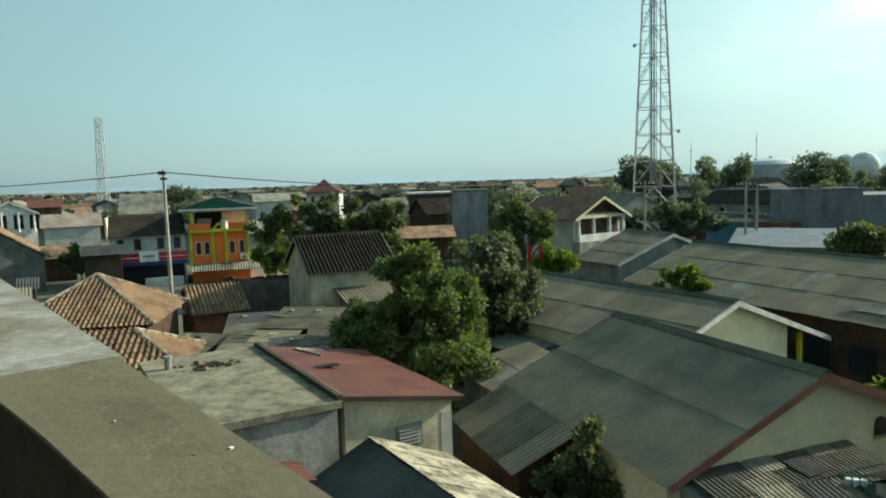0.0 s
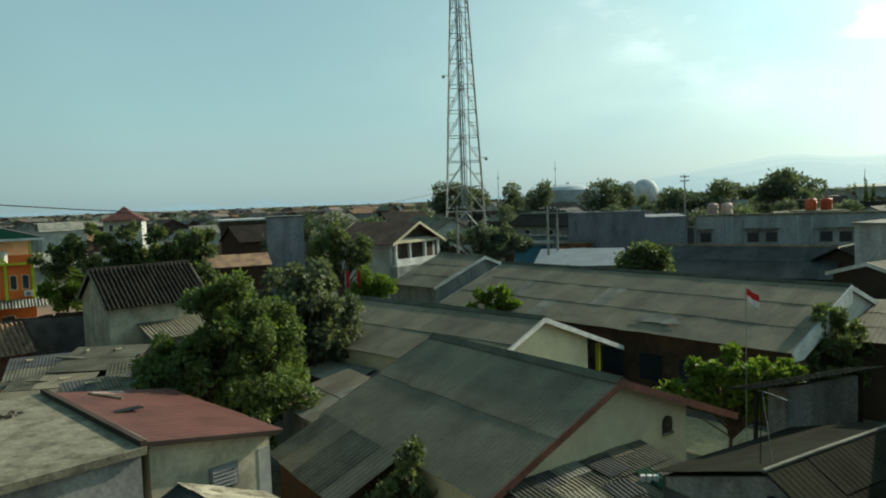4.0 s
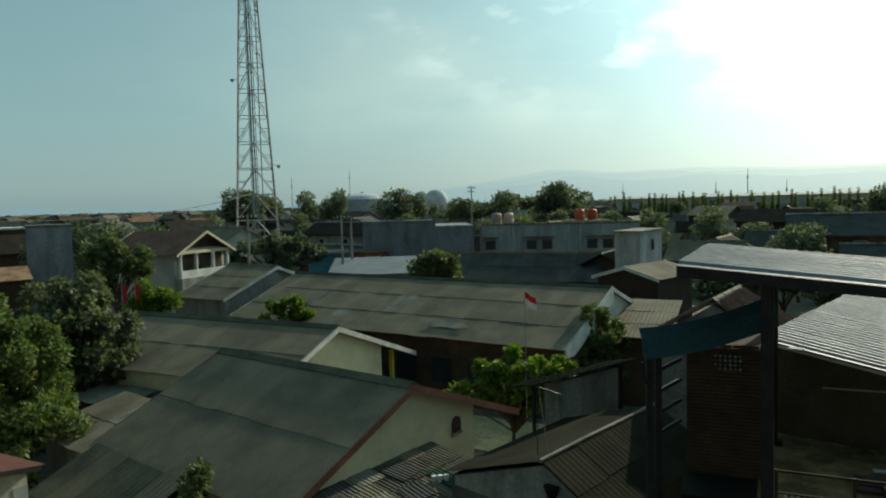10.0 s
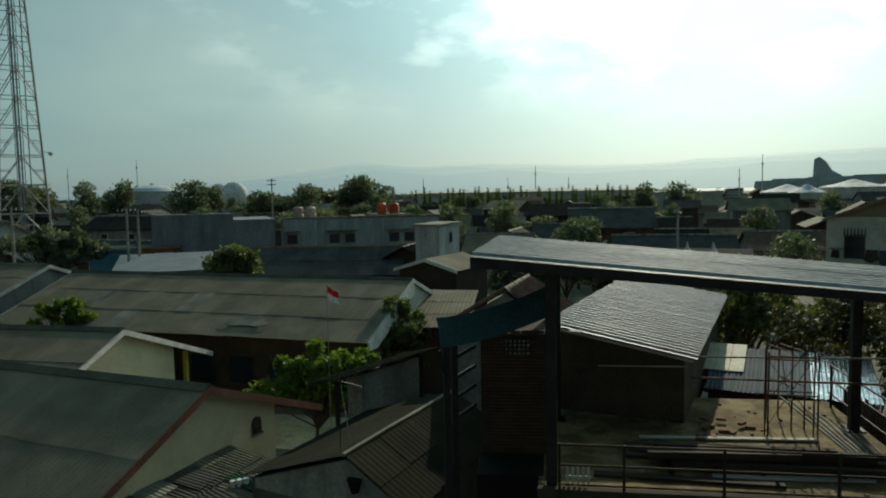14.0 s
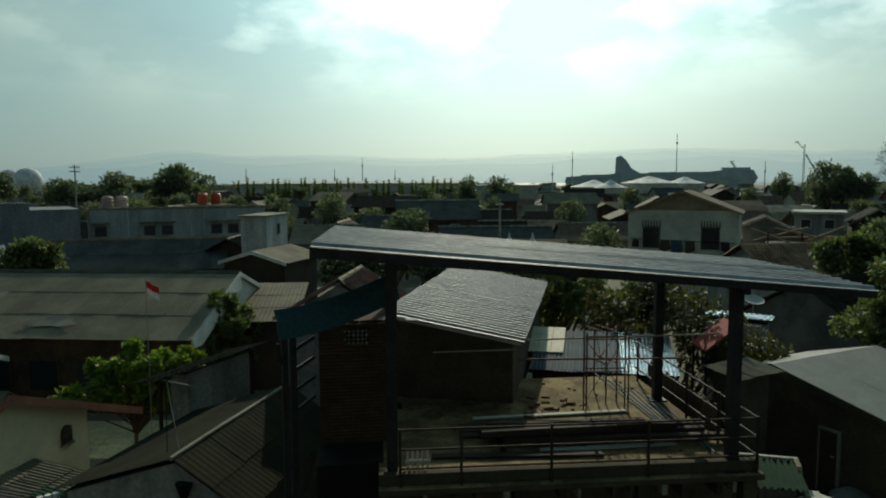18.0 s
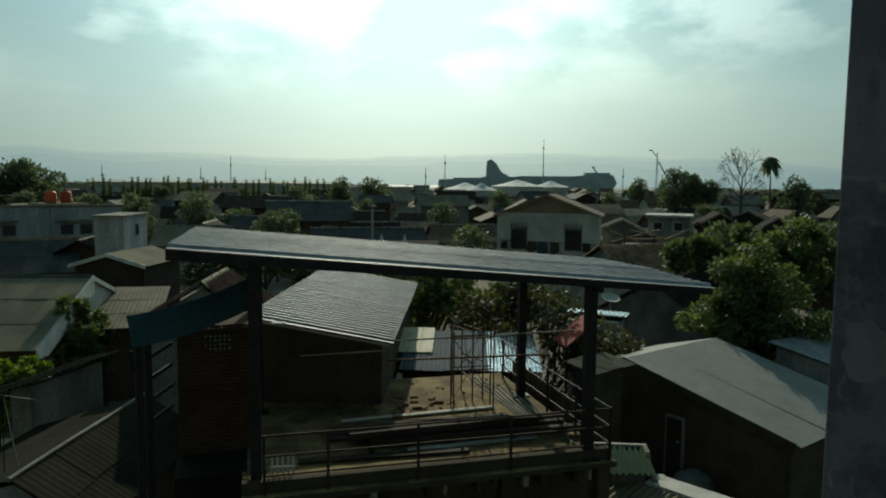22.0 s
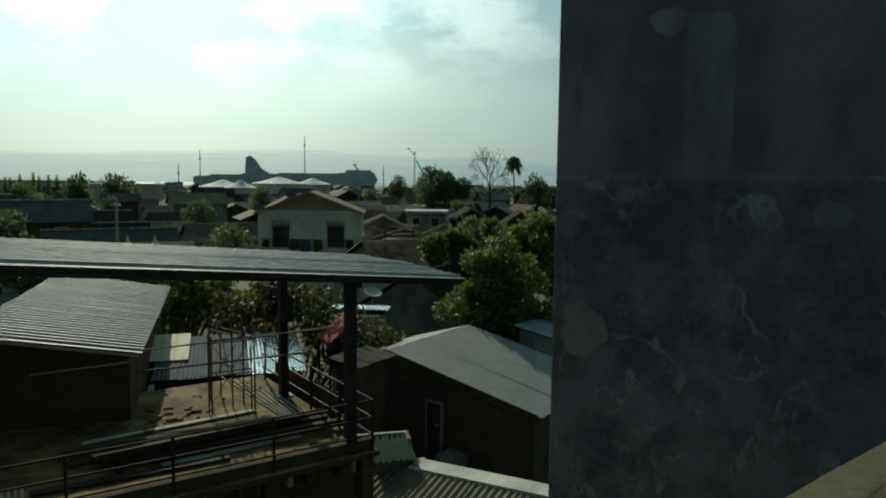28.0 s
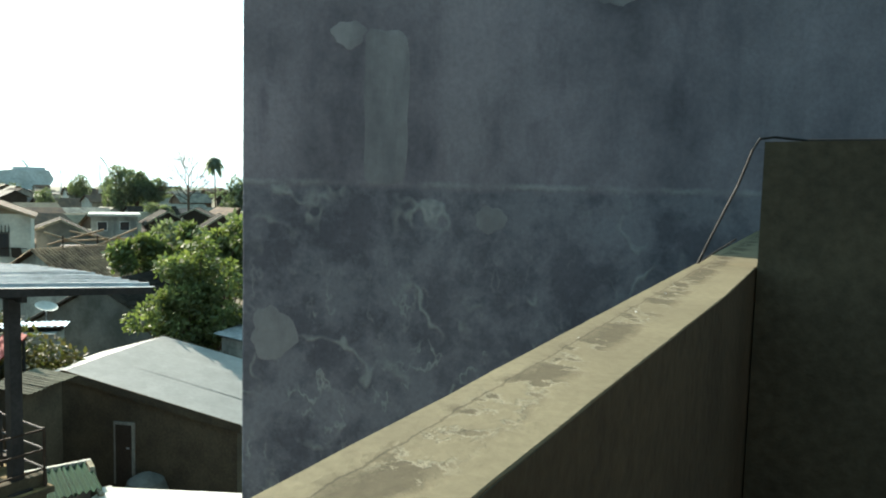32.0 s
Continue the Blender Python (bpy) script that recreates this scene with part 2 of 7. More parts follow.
    nt.links.new(math_node(nt, "ADD", math_node(nt, "ADD", fleck, pale), math_node(nt, "MULTIPLY", grain, 0.4)), bp.inputs["Height"])
    nt.links.new(bp.outputs[0], bsdf.inputs["Normal"])
    return m


def worn_coping():
    """Trowelled cement: a plain tone, and a crack with brown worn patches along the outer strip."""
    m = bpy.data.materials.new("parapet_cement")
    m.use_nodes = True
    nt = m.node_tree
    bsdf = nt.nodes["Principled BSDF"]
    pos = nt.nodes.new("ShaderNodeNewGeometry").outputs["Position"]

    def noise_at(scale, detail=6.0, rough_=0.6):
        n = node(nt, "ShaderNodeTexNoise", Scale=scale, Detail=detail, Roughness=rough_)
        nt.links.new(pos, n.inputs["Vector"])
        return n.outputs["Fac"]

    def dot_with(v):
        n = nt.nodes.new("ShaderNodeVectorMath")
        n.operation = "DOT_PRODUCT"
        nt.links.new(pos, n.inputs[0])
        n.inputs[1].default_value = v
        return n.outputs["Value"]
    a = radians(141.3)
    u, v = dot_with((math.cos(a), -math.sin(a), 0)), dot_with((math.sin(a), math.cos(a), 0))
    soft, mid, fine = noise_at(3.0), noise_at(14.0, 8.0, 0.7), noise_at(70.0)
    c = mix_color(nt, ramp(nt, soft, [(0.35, 0.0), (0.7, 1.0)]), (0.138, 0.122, 0.079), (0.110, 0.097, 0.063))
    off = math_node(nt, "ADD", math_node(nt, "ADD", u, 0.228), math_node(nt, "MULTIPLY", math_node(nt, "SUBTRACT", mid, 0.5), 0.11))
    near = ramp(nt, math_node(nt, "MULTIPLY", math_node(nt, "ABSOLUTE", off), 20.0, True), [(0.35, 1.0), (0.95, 0.0)])
    spots = ramp(nt, noise_at(7.0, 7.0, 0.68), [(0.45, 0.0), (0.50, 1.0)])
    reach = ramp(nt, math_node(nt, "MULTIPLY", math_node(nt, "ADD", v, 0.4), 1.0, True), [(0.2, 0.25), (0.9, 1.0)])
    worn = math_node(nt, "MULTIPLY", math_node(nt, "MULTIPLY", near, spots), reach)
    c = mix_color(nt, math_node(nt, "MULTIPLY", worn, 0.8), c, (0.052, 0.045, 0.029))
    flaked = rim_of(nt, noise_at(7.0, 7.0, 0.68), 0.475, 0.02)
    c = mix_color(nt, math_node(nt, "MULTIPLY", math_node(nt, "MULTIPLY", flaked, near), math_node(nt, "MULTIPLY", reach, 0.7)), c, (0.189, 0.176, 0.129))
    line = math_node(nt, "ADD", math_node(nt, "ADD", u, 0.266), math_node(nt, "MULTIPLY", math_node(nt, "SUBTRACT", mid, 0.5), 0.03))
    crack = ramp(nt, math_node(nt, "MULTIPLY", math_node(nt, "ABSOLUTE", line), 300.0, True), [(0.25, 1.0), (0.7, 0.0)])
    c = mix_color(nt, math_node(nt, "MULTIPLY", math_node(nt, "MULTIPLY", crack, reach), 0.6), c, (0.039, 0.033, 0.022))
    c = mix_color(nt, 1.0, c, ramp(nt, fine, [(0.3, 0.88), (0.7, 1.1)]), "MULTIPLY")
    nt.links.new(c, bsdf.inputs["Base Color"])
    bsdf.inputs["Roughness"].default_value = 0.95
    bsdf.inputs["Specular IOR Level"].default_value = 0.12
    bp = nt.nodes.new("ShaderNodeBump")
    bp.inputs["Strength"].default_value, bp.inputs["Distance"].default_value = 0.25, 0.006
    nt.links.new(math_node(nt, "SUBTRACT", fine, math_node(nt, "MULTIPLY", worn, 2.0)), bp.inputs["Height"])
    nt.links.new(bp.outputs[0], bsdf.inputs["Normal"])
    return m


M = dict(
    asbestos=mat("weathered_asbestos", (0.207, 0.183, 0.126), (0.118, 0.105, 0.077), rough=0.92, big=0.55, fine=30, rnd=0.10, edge=(0.38, 0.68)),
    asbestos_light=mat("pale_asbestos", (0.26, 0.25, 0.20), (0.13, 0.13, 0.11), rough=0.9, big=0.7, fine=30, rnd=0.3),
    lichen=mat("lichen_roof", (0.38, 0.35, 0.26), (0.12, 0.105, 0.075), rough=0.95, big=2.6, fine=20, rnd=0.2),
    slate=mat("dark_metal_sheet", (0.07, 0.072, 0.07), (0.042, 0.045, 0.042), rough=0.85, big=0.7, rnd=0.2),
    red_sheet=mat("red_painted_sheet", (0.135, 0.055, 0.042), (0.095, 0.041, 0.033), rough=0.65, big=0.8, fine=8, bump=0.1, rnd=0.08),
    red_fascia=mat("red_brown_board", (0.30, 0.125, 0.085), (0.20, 0.085, 0.06), rough=0.7, big=1.2),
    white_paint=mat("white_painted_board", (0.70, 0.70, 0.66), (0.48, 0.48, 0.44), rough=0.7, big=1.0),
    cream=mat("cream_wall_paint", (0.74, 0.66, 0.43), (0.60, 0.53, 0.35), rough=0.9, big=0.6, fine=6, grain=0.25, bump=0.1),
    yellow_post=mat("yellow_post_paint", (0.62, 0.55, 0.06), rough=0.7),
    grey_wall=mat("stained_grey_render", (0.30, 0.30, 0.27), (0.15, 0.15, 0.14), rough=0.95, big=0.8, fine=9, streak=(1, 1, 0.35)),
    old_concrete=mat("old_concrete", (0.30, 0.278, 0.198), (0.115, 0.107, 0.073), rough=0.95, big=2.3, fine=15, edge=(0.34, 0.66), bump=0.6),
    parapet_top=worn_coping(),
    parapet_old=mat("limewashed_cement", (0.30, 0.30, 0.27), (0.17, 0.15, 0.11), rough=0.95, big=5.0, fine=50, bump=0.08),
    neighbour=stained_wall(),
    # brown paint with the shade of unlit faces put into its colour
    dark_render=mat("shade_brown_render", (0.062, 0.054, 0.036), (0.044, 0.039, 0.027), rough=0.95, big=2, fine=25),
    # these two renders are lightened, with distance haze mixed into the colour
    block_grey=mat("haze_blue_block_render", (0.25, 0.265, 0.285), (0.15, 0.16, 0.175), rough=0.95, big=0.7, fine=7, streak=(1, 1, 0.3)),
    pale_render=mat("haze_pale_weathered_render", (0.44, 0.45, 0.44), (0.27, 0.28, 0.275), rough=0.95, big=0.6, fine=7, streak=(1, 1, 0.25)),
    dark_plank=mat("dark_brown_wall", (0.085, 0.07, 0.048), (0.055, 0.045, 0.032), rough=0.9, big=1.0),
    dim_wall=mat("dim_grey_render", (0.14, 0.145, 0.135), (0.085, 0.09, 0.082), rough=0.95, big=1.0, fine=9, grain=0.5),
    # near black puts the canopy's shade into the stair wall's colour
    stair_shade=mat("shade_black_render", (0.013, 0.012, 0.010), (0.009, 0.009, 0.008), rough=0.95, big=1.5),
    old_sheet=mat("old_grey_sheet", (0.115, 0.112, 0.08), (0.07, 0.068, 0.05), rough=0.95, big=0.9, fine=25, rnd=0.2),
    pediment=mat("tan_pediment_render", (0.34, 0.26, 0.17), (0.24, 0.18, 0.12), rough=0.9, big=0.6, fine=4, grain=0.5),
    pale_sheet=mat("pale_blue_roof_sheet", (0.17, 0.21, 0.235), (0.135, 0.165, 0.185), rough=0.8, big=0.6),
    # warm pale tone makes up for sunlight the yard does not get
    yard_concrete=mat("sun_warm_yard_concrete", (0.58, 0.46, 0.26), (0.44, 0.35, 0.20), rough=0.95, big=0.8, fine=8),
    red_awning=mat("faded_red_sheet", (0.30, 0.06, 0.05), (0.20, 0.045, 0.04), rough=0.8, big=1.2),
    old_cream=mat("faded_cream_paint", (0.50, 0.46, 0.33), (0.33, 0.30, 0.22), rough=0.95, big=1.3, fine=7, grain=0.5),
    # mossy tone, darkened further for the shadow lying on the low shed
    mossy=mat("mossy_shade_asbestos", (0.032, 0.032, 0.022), (0.022, 0.022, 0.016), rough=1.0, spec=0.02, big=0.8, fine=25, rnd=0.12),
    brown_wall=mat("brown_timber_wall", (0.11, 0.075, 0.05), (0.06, 0.045, 0.035), rough=0.9, big=1.0),
    glare_sheet=mat("glossy_glare_metal", (0.6, 0.63, 0.66), (0.45, 0.5, 0.55), rough=0.14, metal=0.9, big=1.5, fine=4, bump=1.0),
    cream_sheet=mat("cream_painted_sheet", (0.62, 0.58, 0.44), (0.5, 0.46, 0.34), rough=0.7, big=1.5),
    blue_sheet=mat("cloth_and_sky_tint_blue", (0.085, 0.115, 0.145), (0.055, 0.08, 0.105), rough=0.8, metal=0.0),
    cable=mat("black_cable", (0.02, 0.02, 0.02), rough=0.6, bump=0),
    concrete_pole=mat("concrete_pole", (0.38, 0.36, 0.31), rough=0.9, big=2),
    dark_wood=mat("dark_timber", (0.06, 0.045, 0.035), rough=0.85),
    cement_patch=mat("pale_cement_patch", (0.164, 0.162, 0.172), (0.108, 0.107, 0.117), rough=0.95, big=2.2, fine=12, bump=0.15, grain=0.4, streak=(1, 1, 0.3)),
    # brick colour taken down for the shade under the canopy
    dark_brick=mat("shade_dark_brick", (0.07, 0.045, 0.03), (0.05, 0.032, 0.023), rough=0.95, big=2.0, fine=20, rnd=0.15),
    brick_red=mat("red_brick", (0.30, 0.13, 0.08), (0.20, 0.09, 0.06), rough=0.95, big=2.0, fine=20, rnd=0.25),
    terracotta=mat("terracotta_tile", (0.29, 0.185, 0.11), (0.15, 0.095, 0.062), rough=0.9, big=0.9, fine=14, rnd=0.28),
    brown_tile=mat("red_brown_tile", (0.20, 0.105, 0.075), (0.13, 0.07, 0.05), rough=0.9, big=0.9, fine=10, rnd=0.15),
    dark_tile=mat("old_dark_tile", (0.04, 0.034, 0.027), (0.024, 0.022, 0.019), spec=0.04, rough=0.95, big=0.8, rnd=0.25),
    galv=mat("galvanised_sheet", (0.31, 0.33, 0.34), (0.25, 0.267, 0.277), rough=0.62, metal=0.2, big=0.9, fine=5, bump=0.05, rnd=0.08),
    grey_sheet=mat("grey_painted_sheet", (0.215, 0.222, 0.212), (0.175, 0.182, 0.174), rough=0.7, big=0.9, fine=8, bump=0.04, rnd=0.06, grain=0.35),
    teal=mat("teal_painted_sheet", (0.025, 0.060, 0.068), (0.02, 0.046, 0.053), rough=0.55, big=1.0, rnd=0.05),
    green_sheet=mat("green_painted_sheet", (0.022, 0.070, 0.040), (0.014, 0.045, 0.026), rough=1.0, big=1.2),
    steel=mat("dark_steel", (0.03, 0.03, 0.031), rough=0.6, metal=0.2, big=3, bump=0.05),
    rail_dark=mat("dark_rusty_rail", (0.045, 0.03, 0.022), rough=0.8, big=4),
    rust=mat("rusty_rail", (0.13, 0.07, 0.045), rough=0.8, big=4),
    tower=mat("galvanised_lattice", (0.52, 0.50, 0.46), rough=0.6, metal=0.2, bump=0),
    slab=mat("dusty_slab", (0.31, 0.235, 0.115), (0.13, 0.096, 0.048), rough=0.95, big=1.7, fine=9, bump=0.9, edge=(0.38, 0.6)),
    orange=mat("orange_wall_paint", (0.80, 0.19, 0.045), (0.70, 0.165, 0.04), rough=0.8, big=0.4),
    lime=mat("lime_trim_paint", (0.50, 0.58, 0.04), rough=0.7),
    green_roof=mat("green_gable_sheet", (0.03, 0.12, 0.07), rough=0.6),
    red_banner=mat("red_sign_board", (0.45, 0.03, 0.05), rough=0.6),
    blue_banner=mat("blue_sign_board", (0.03, 0.06, 0.20), rough=0.6),
    blue_wall=mat("sky_blue_wall", (0.12, 0.30, 0.42), rough=0.8),
    white_wall=mat("white_wall_paint", (0.52, 0.52, 0.47), (0.36, 0.36, 0.33), rough=0.9, big=0.5, fine=5, grain=0.4, bump=0.1),
    # near black: the unlit inside of openings put in as colour
    dark_hole=mat("dark_opening", (0.015, 0.015, 0.016), rough=0.6, bump=0),
    glass=mat("window_glass", (0.03, 0.04, 0.05), rough=0.15, bump=0, spec=0.6),
    ground=mat("packed_earth_ground", (0.16, 0.145, 0.11), (0.08, 0.085, 0.06), rough=0.95, big=0.06, fine=2.0),
    water=mat("calm_grey_sea", (0.20, 0.27, 0.28), rough=0.7, big=0.01, fine=0.3, bump=0.1, rnd=0),
    flag_red=mat("flag_red_cloth", (0.55, 0.03, 0.03), rough=0.8, bump=0),
    cloth_white=mat("white_cloth", (0.75, 0.75, 0.74), rough=0.8, bump=0),
    orange_tank=mat("orange_plastic", (0.62, 0.12, 0.05), rough=0.5, bump=0),
    pale_tank=mat("pale_pink_plastic", (0.55, 0.38, 0.32), rough=0.5, bump=0),
    bark=mat("bark", (0.12, 0.09, 0.065), rough=0.95, big=3, fine=20, bump=0.6),
    # far leaves paled: the distance haze is put into their colour
    far_tree=leaf_mat("haze_pale_far_foliage", (0.09, 0.115, 0.085), (0.14, 0.165, 0.12)),
    leaf_dark=leaf_mat("mango_leaves", (0.068, 0.092, 0.042), (0.150, 0.180, 0.078)),
    leaf_dull=leaf_mat("dull_leaves", (0.088, 0.104, 0.066), (0.175, 0.195, 0.120)),
    leaf_mid=leaf_mat("fresh_mango_leaves", (0.072, 0.108, 0.040), (0.160, 0.205, 0.068)),
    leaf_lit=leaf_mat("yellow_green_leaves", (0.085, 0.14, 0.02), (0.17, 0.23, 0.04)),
    leaf_dry=leaf_mat("dry_leaves", (0.07, 0.055, 0.03), (0.05, 0.06, 0.025)),
    aged_white=mat("aged_white_wall_paint", (0.56, 0.53, 0.45), (0.40, 0.38, 0.33), rough=0.9, big=0.5, fine=5, grain=0.4, bump=0.1),
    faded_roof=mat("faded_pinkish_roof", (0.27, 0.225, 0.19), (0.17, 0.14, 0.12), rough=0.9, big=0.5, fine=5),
    silo=mat("pale_tank_paint", (0.55, 0.60, 0.60), (0.42, 0.46, 0.46), rough=0.6, big=0.1, fine=1, bump=0),
    ship=mat("ship_grey_paint", (0.48, 0.52, 0.54), (0.38, 0.42, 0.44), rough=0.7, big=0.05, fine=1, bump=0),
)


# ---------------------------------------------------------------- mesh helpers
def link_mesh(name, me, material, parent=None, label=""):
    if material is not None and not me.materials:
        me.materials.append(material)
    ob = new(name, me)
    ob.parent = parent
    if label:
        ob["label"] = label
    return ob


def part(name, bm, material, parent=None, label="", bevel=0.0):
    """Links a bmesh as one mesh object under a thing or a part."""
    if bevel:
        bmesh.ops.bevel(bm, geom=bm.edges[:], offset=bevel, segments=1, affect="EDGES")
    me = bpy.data.meshes.new(name)
    bmesh.ops.recalc_face_normals(bm, faces=bm.faces[:])
    bm.to_mesh(me)
    bm.free()
    return link_mesh(name, me, material, parent, label)


def thing(name, x, y, z=0.0, az=0.0, label="", category="", group="", kind=""):
    ob = new(name)
    ob.empty_display_size = 0.3
    ob.matrix_basis = pose(x, y, z, 0, 0, -az)
    return tagged(ob, label, category, group, kind)


def box(x0, y0, z0, x1, y1, z1, bm=None):
    bm = bm or bmesh.new()
    v = [bm.verts.new((x, y, z)) for z in (z0, z1) for x, y in ((x0, y0), (x1, y0), (x1, y1), (x0, y1))]
    for f in ((0, 3, 2, 1), (4, 5, 6, 7), (0, 1, 5, 4), (1, 2, 6, 5), (2, 3, 7, 6), (3, 0, 4, 7)):
        bm.faces.new([v[i] for i in f])
    return bm


def prism(poly, y0, y1, bm=None):
    """A profile in x, z drawn out along y."""
    bm = bm or bmesh.new()
    a = [bm.verts.new((x, y0, z)) for x, z in poly]
    b = [bm.verts.new((x, y1, z)) for x, z in poly]
    n = len(poly)
    bm.faces.new(a)
    bm.faces.new(b[::-1])
    for i in range(n):
        bm.faces.new((a[i], b[i], b[(i + 1) % n], a[(i + 1) % n]))
    return bm


def bar(p, q, r, sides=6, bm=None, r2=None):
    """A round bar from p to q."""
    bm = bm or bmesh.new()
    p, q = Vector(p), Vector(q)
    m = (q - p).to_track_quat("Z", "Y").to_matrix()
    rings = []
    for c, rad in ((p, r), (q, r if r2 is None else r2)):
        rings.append([bm.verts.new(c + m @ Vector((rad * math.cos(2 * math.pi * i / sides), rad * math.sin(2 * math.pi * i / sides), 0))) for i in range(sides)])
    for i in range(sides):
        j = (i + 1) % sides
        bm.faces.new((rings[0][i], rings[0][j], rings[1][j], rings[1][i]))
    bm.faces.new(rings[0][::-1])
    bm.faces.new(rings[1])
    return bm


def tube(pts, r, sides=6):
    """One bent round bar through the points."""
    bm = bmesh.new()
    pts = [Vector(p) for p in pts]
    prev = None
    for i, p in enumerate(pts):
        t = (pts[min(i + 1, len(pts) - 1)] - pts[max(i - 1, 0)]).normalized()
        s = t.cross(Vector((0.3, 0.2, 1.0))).normalized()
        u = t.cross(s)
        ring = [bm.verts.new(p + (s * math.cos(2 * math.pi * k / sides) + u * math.sin(2 * math.pi * k / sides)) * r) for k in range(sides)]
        if prev:
            for k in range(sides):
                bm.faces.new((prev[k], prev[(k + 1) % sides], ring[(k + 1) % sides], ring[k]))
        else:
            bm.faces.new(ring)
        prev = ring
    bm.faces.new(prev[::-1])
    return bm


def lathe(profile, sides=16, bm=None, at=(0, 0, 0)):
    bm = bm or bmesh.new()
    rings = []
    for r, z in profile:
        rings.append([bm.verts.new((at[0] + max(r, 1e-3) * math.cos(2 * math.pi * i / sides), at[1] + max(r, 1e-3) * math.sin(2 * math.pi * i / sides), at[2] + z)) for i in range(sides)])
    for a, b in zip(rings, rings[1:]):
        for i in range(sides):
            j = (i + 1) % sides
            bm.faces.new((a[i], a[j], b[j], b[i]))
    bm.faces.new(rings[0][::-1])
    bm.faces.new(rings[-1])
    return bm


SHEETS = {}


def sheet_mesh(w, l, pitch, amp, material, shape="wave", thick=0.012):
    """A corrugated sheet: waves across x (width w), length l down -y, lying in z = 0."""
    key = (round(w, 3), round(l, 3), pitch, amp, material.name, shape)
    if key in SHEETS:
        return SHEETS[key]
    n = max(1, round(w / pitch))
    xs, zs = [], []
    if shape == "wave":
        for i in range(n * 6 + 1):
            xs.append(w * i / (n * 6))
            zs.append(amp * math.sin(2 * math.pi * i / 6))
    else:
        for i in range(n):
            for u, h in ((0.0, 0), (0.55, 0), (0.68, 1), (0.87, 1)):
                xs.append(w * (i + u) / n)
                zs.append(amp * h)
        xs.append(w)
        zs.append(0)
    k = len(xs)
    verts, faces = [], []
    for dz in (0, -thick):
        for y in (0, -l):
            verts += [(x, y, z + dz) for x, z in zip(xs, zs)]
    for i in range(k - 1):
        faces.append((i, i + k, i + k + 1, i + 1))
        faces.append((2 * k + i, 2 * k + i + 1, 3 * k + i + 1, 3 * k + i))
        faces.append((i, i + 1, 2 * k + i + 1, 2 * k + i))
        faces.append((k + i, 3 * k + i, 3 * k + i + 1, k + i + 1))
    me = bpy.data.meshes.new("roof_sheet")
    me.from_pydata(verts, [], faces)
    me.materials.append(material)
    SHEETS[key] = me
    return me


def sheet_slope(parent, origin, along, down, width, length, nx, ny, material, pitch=0.18, amp=0.028, shape="wave", lap=0.12, name="roof_sheet", jitter=0.011, seed=1, odd=None):
    """A roof slope of lapped sheets. origin: the upper corner; along: the way across the sheets; down: the way of the fall."""
    rnd = random.Random(seed)
    a, d = Vector(along).normalized(), Vector(down).normalized()
    n = a.cross(-d).normalized()
    if n.z < 0:
        a, origin = -a, Vector(origin) + a * width
        n = a.cross(-d).normalized()
    w, l = width / nx, length / ny
    slip = 0.004 if shape == "rib" else 0.035
    me = sheet_mesh(w + 0.04, l + lap, pitch, amp, material, shape)
    for j in range(ny):
        for i in range(nx):
            o = new(name, me)
            if odd and rnd.random() < odd[0]:
                o.data = sheet_mesh(w + 0.04, l + lap, pitch, amp, odd[1], shape)
            p = Vector(origin) + a * (w * i) + d * (l * j + rnd.uniform(-1, 1) * slip) + n * (0.016 + 0.007 * (ny - j) + rnd.uniform(0, jitter))
            tilt = Matrix.Rotation(rnd.uniform(-0.003, 0.003) - 0.010 / l, 4, "X")
            m = Matrix((a, -d, n)).transposed().to_4x4()
            m.translation = p
            o.parent = parent
            o.matrix_basis = m @ tilt


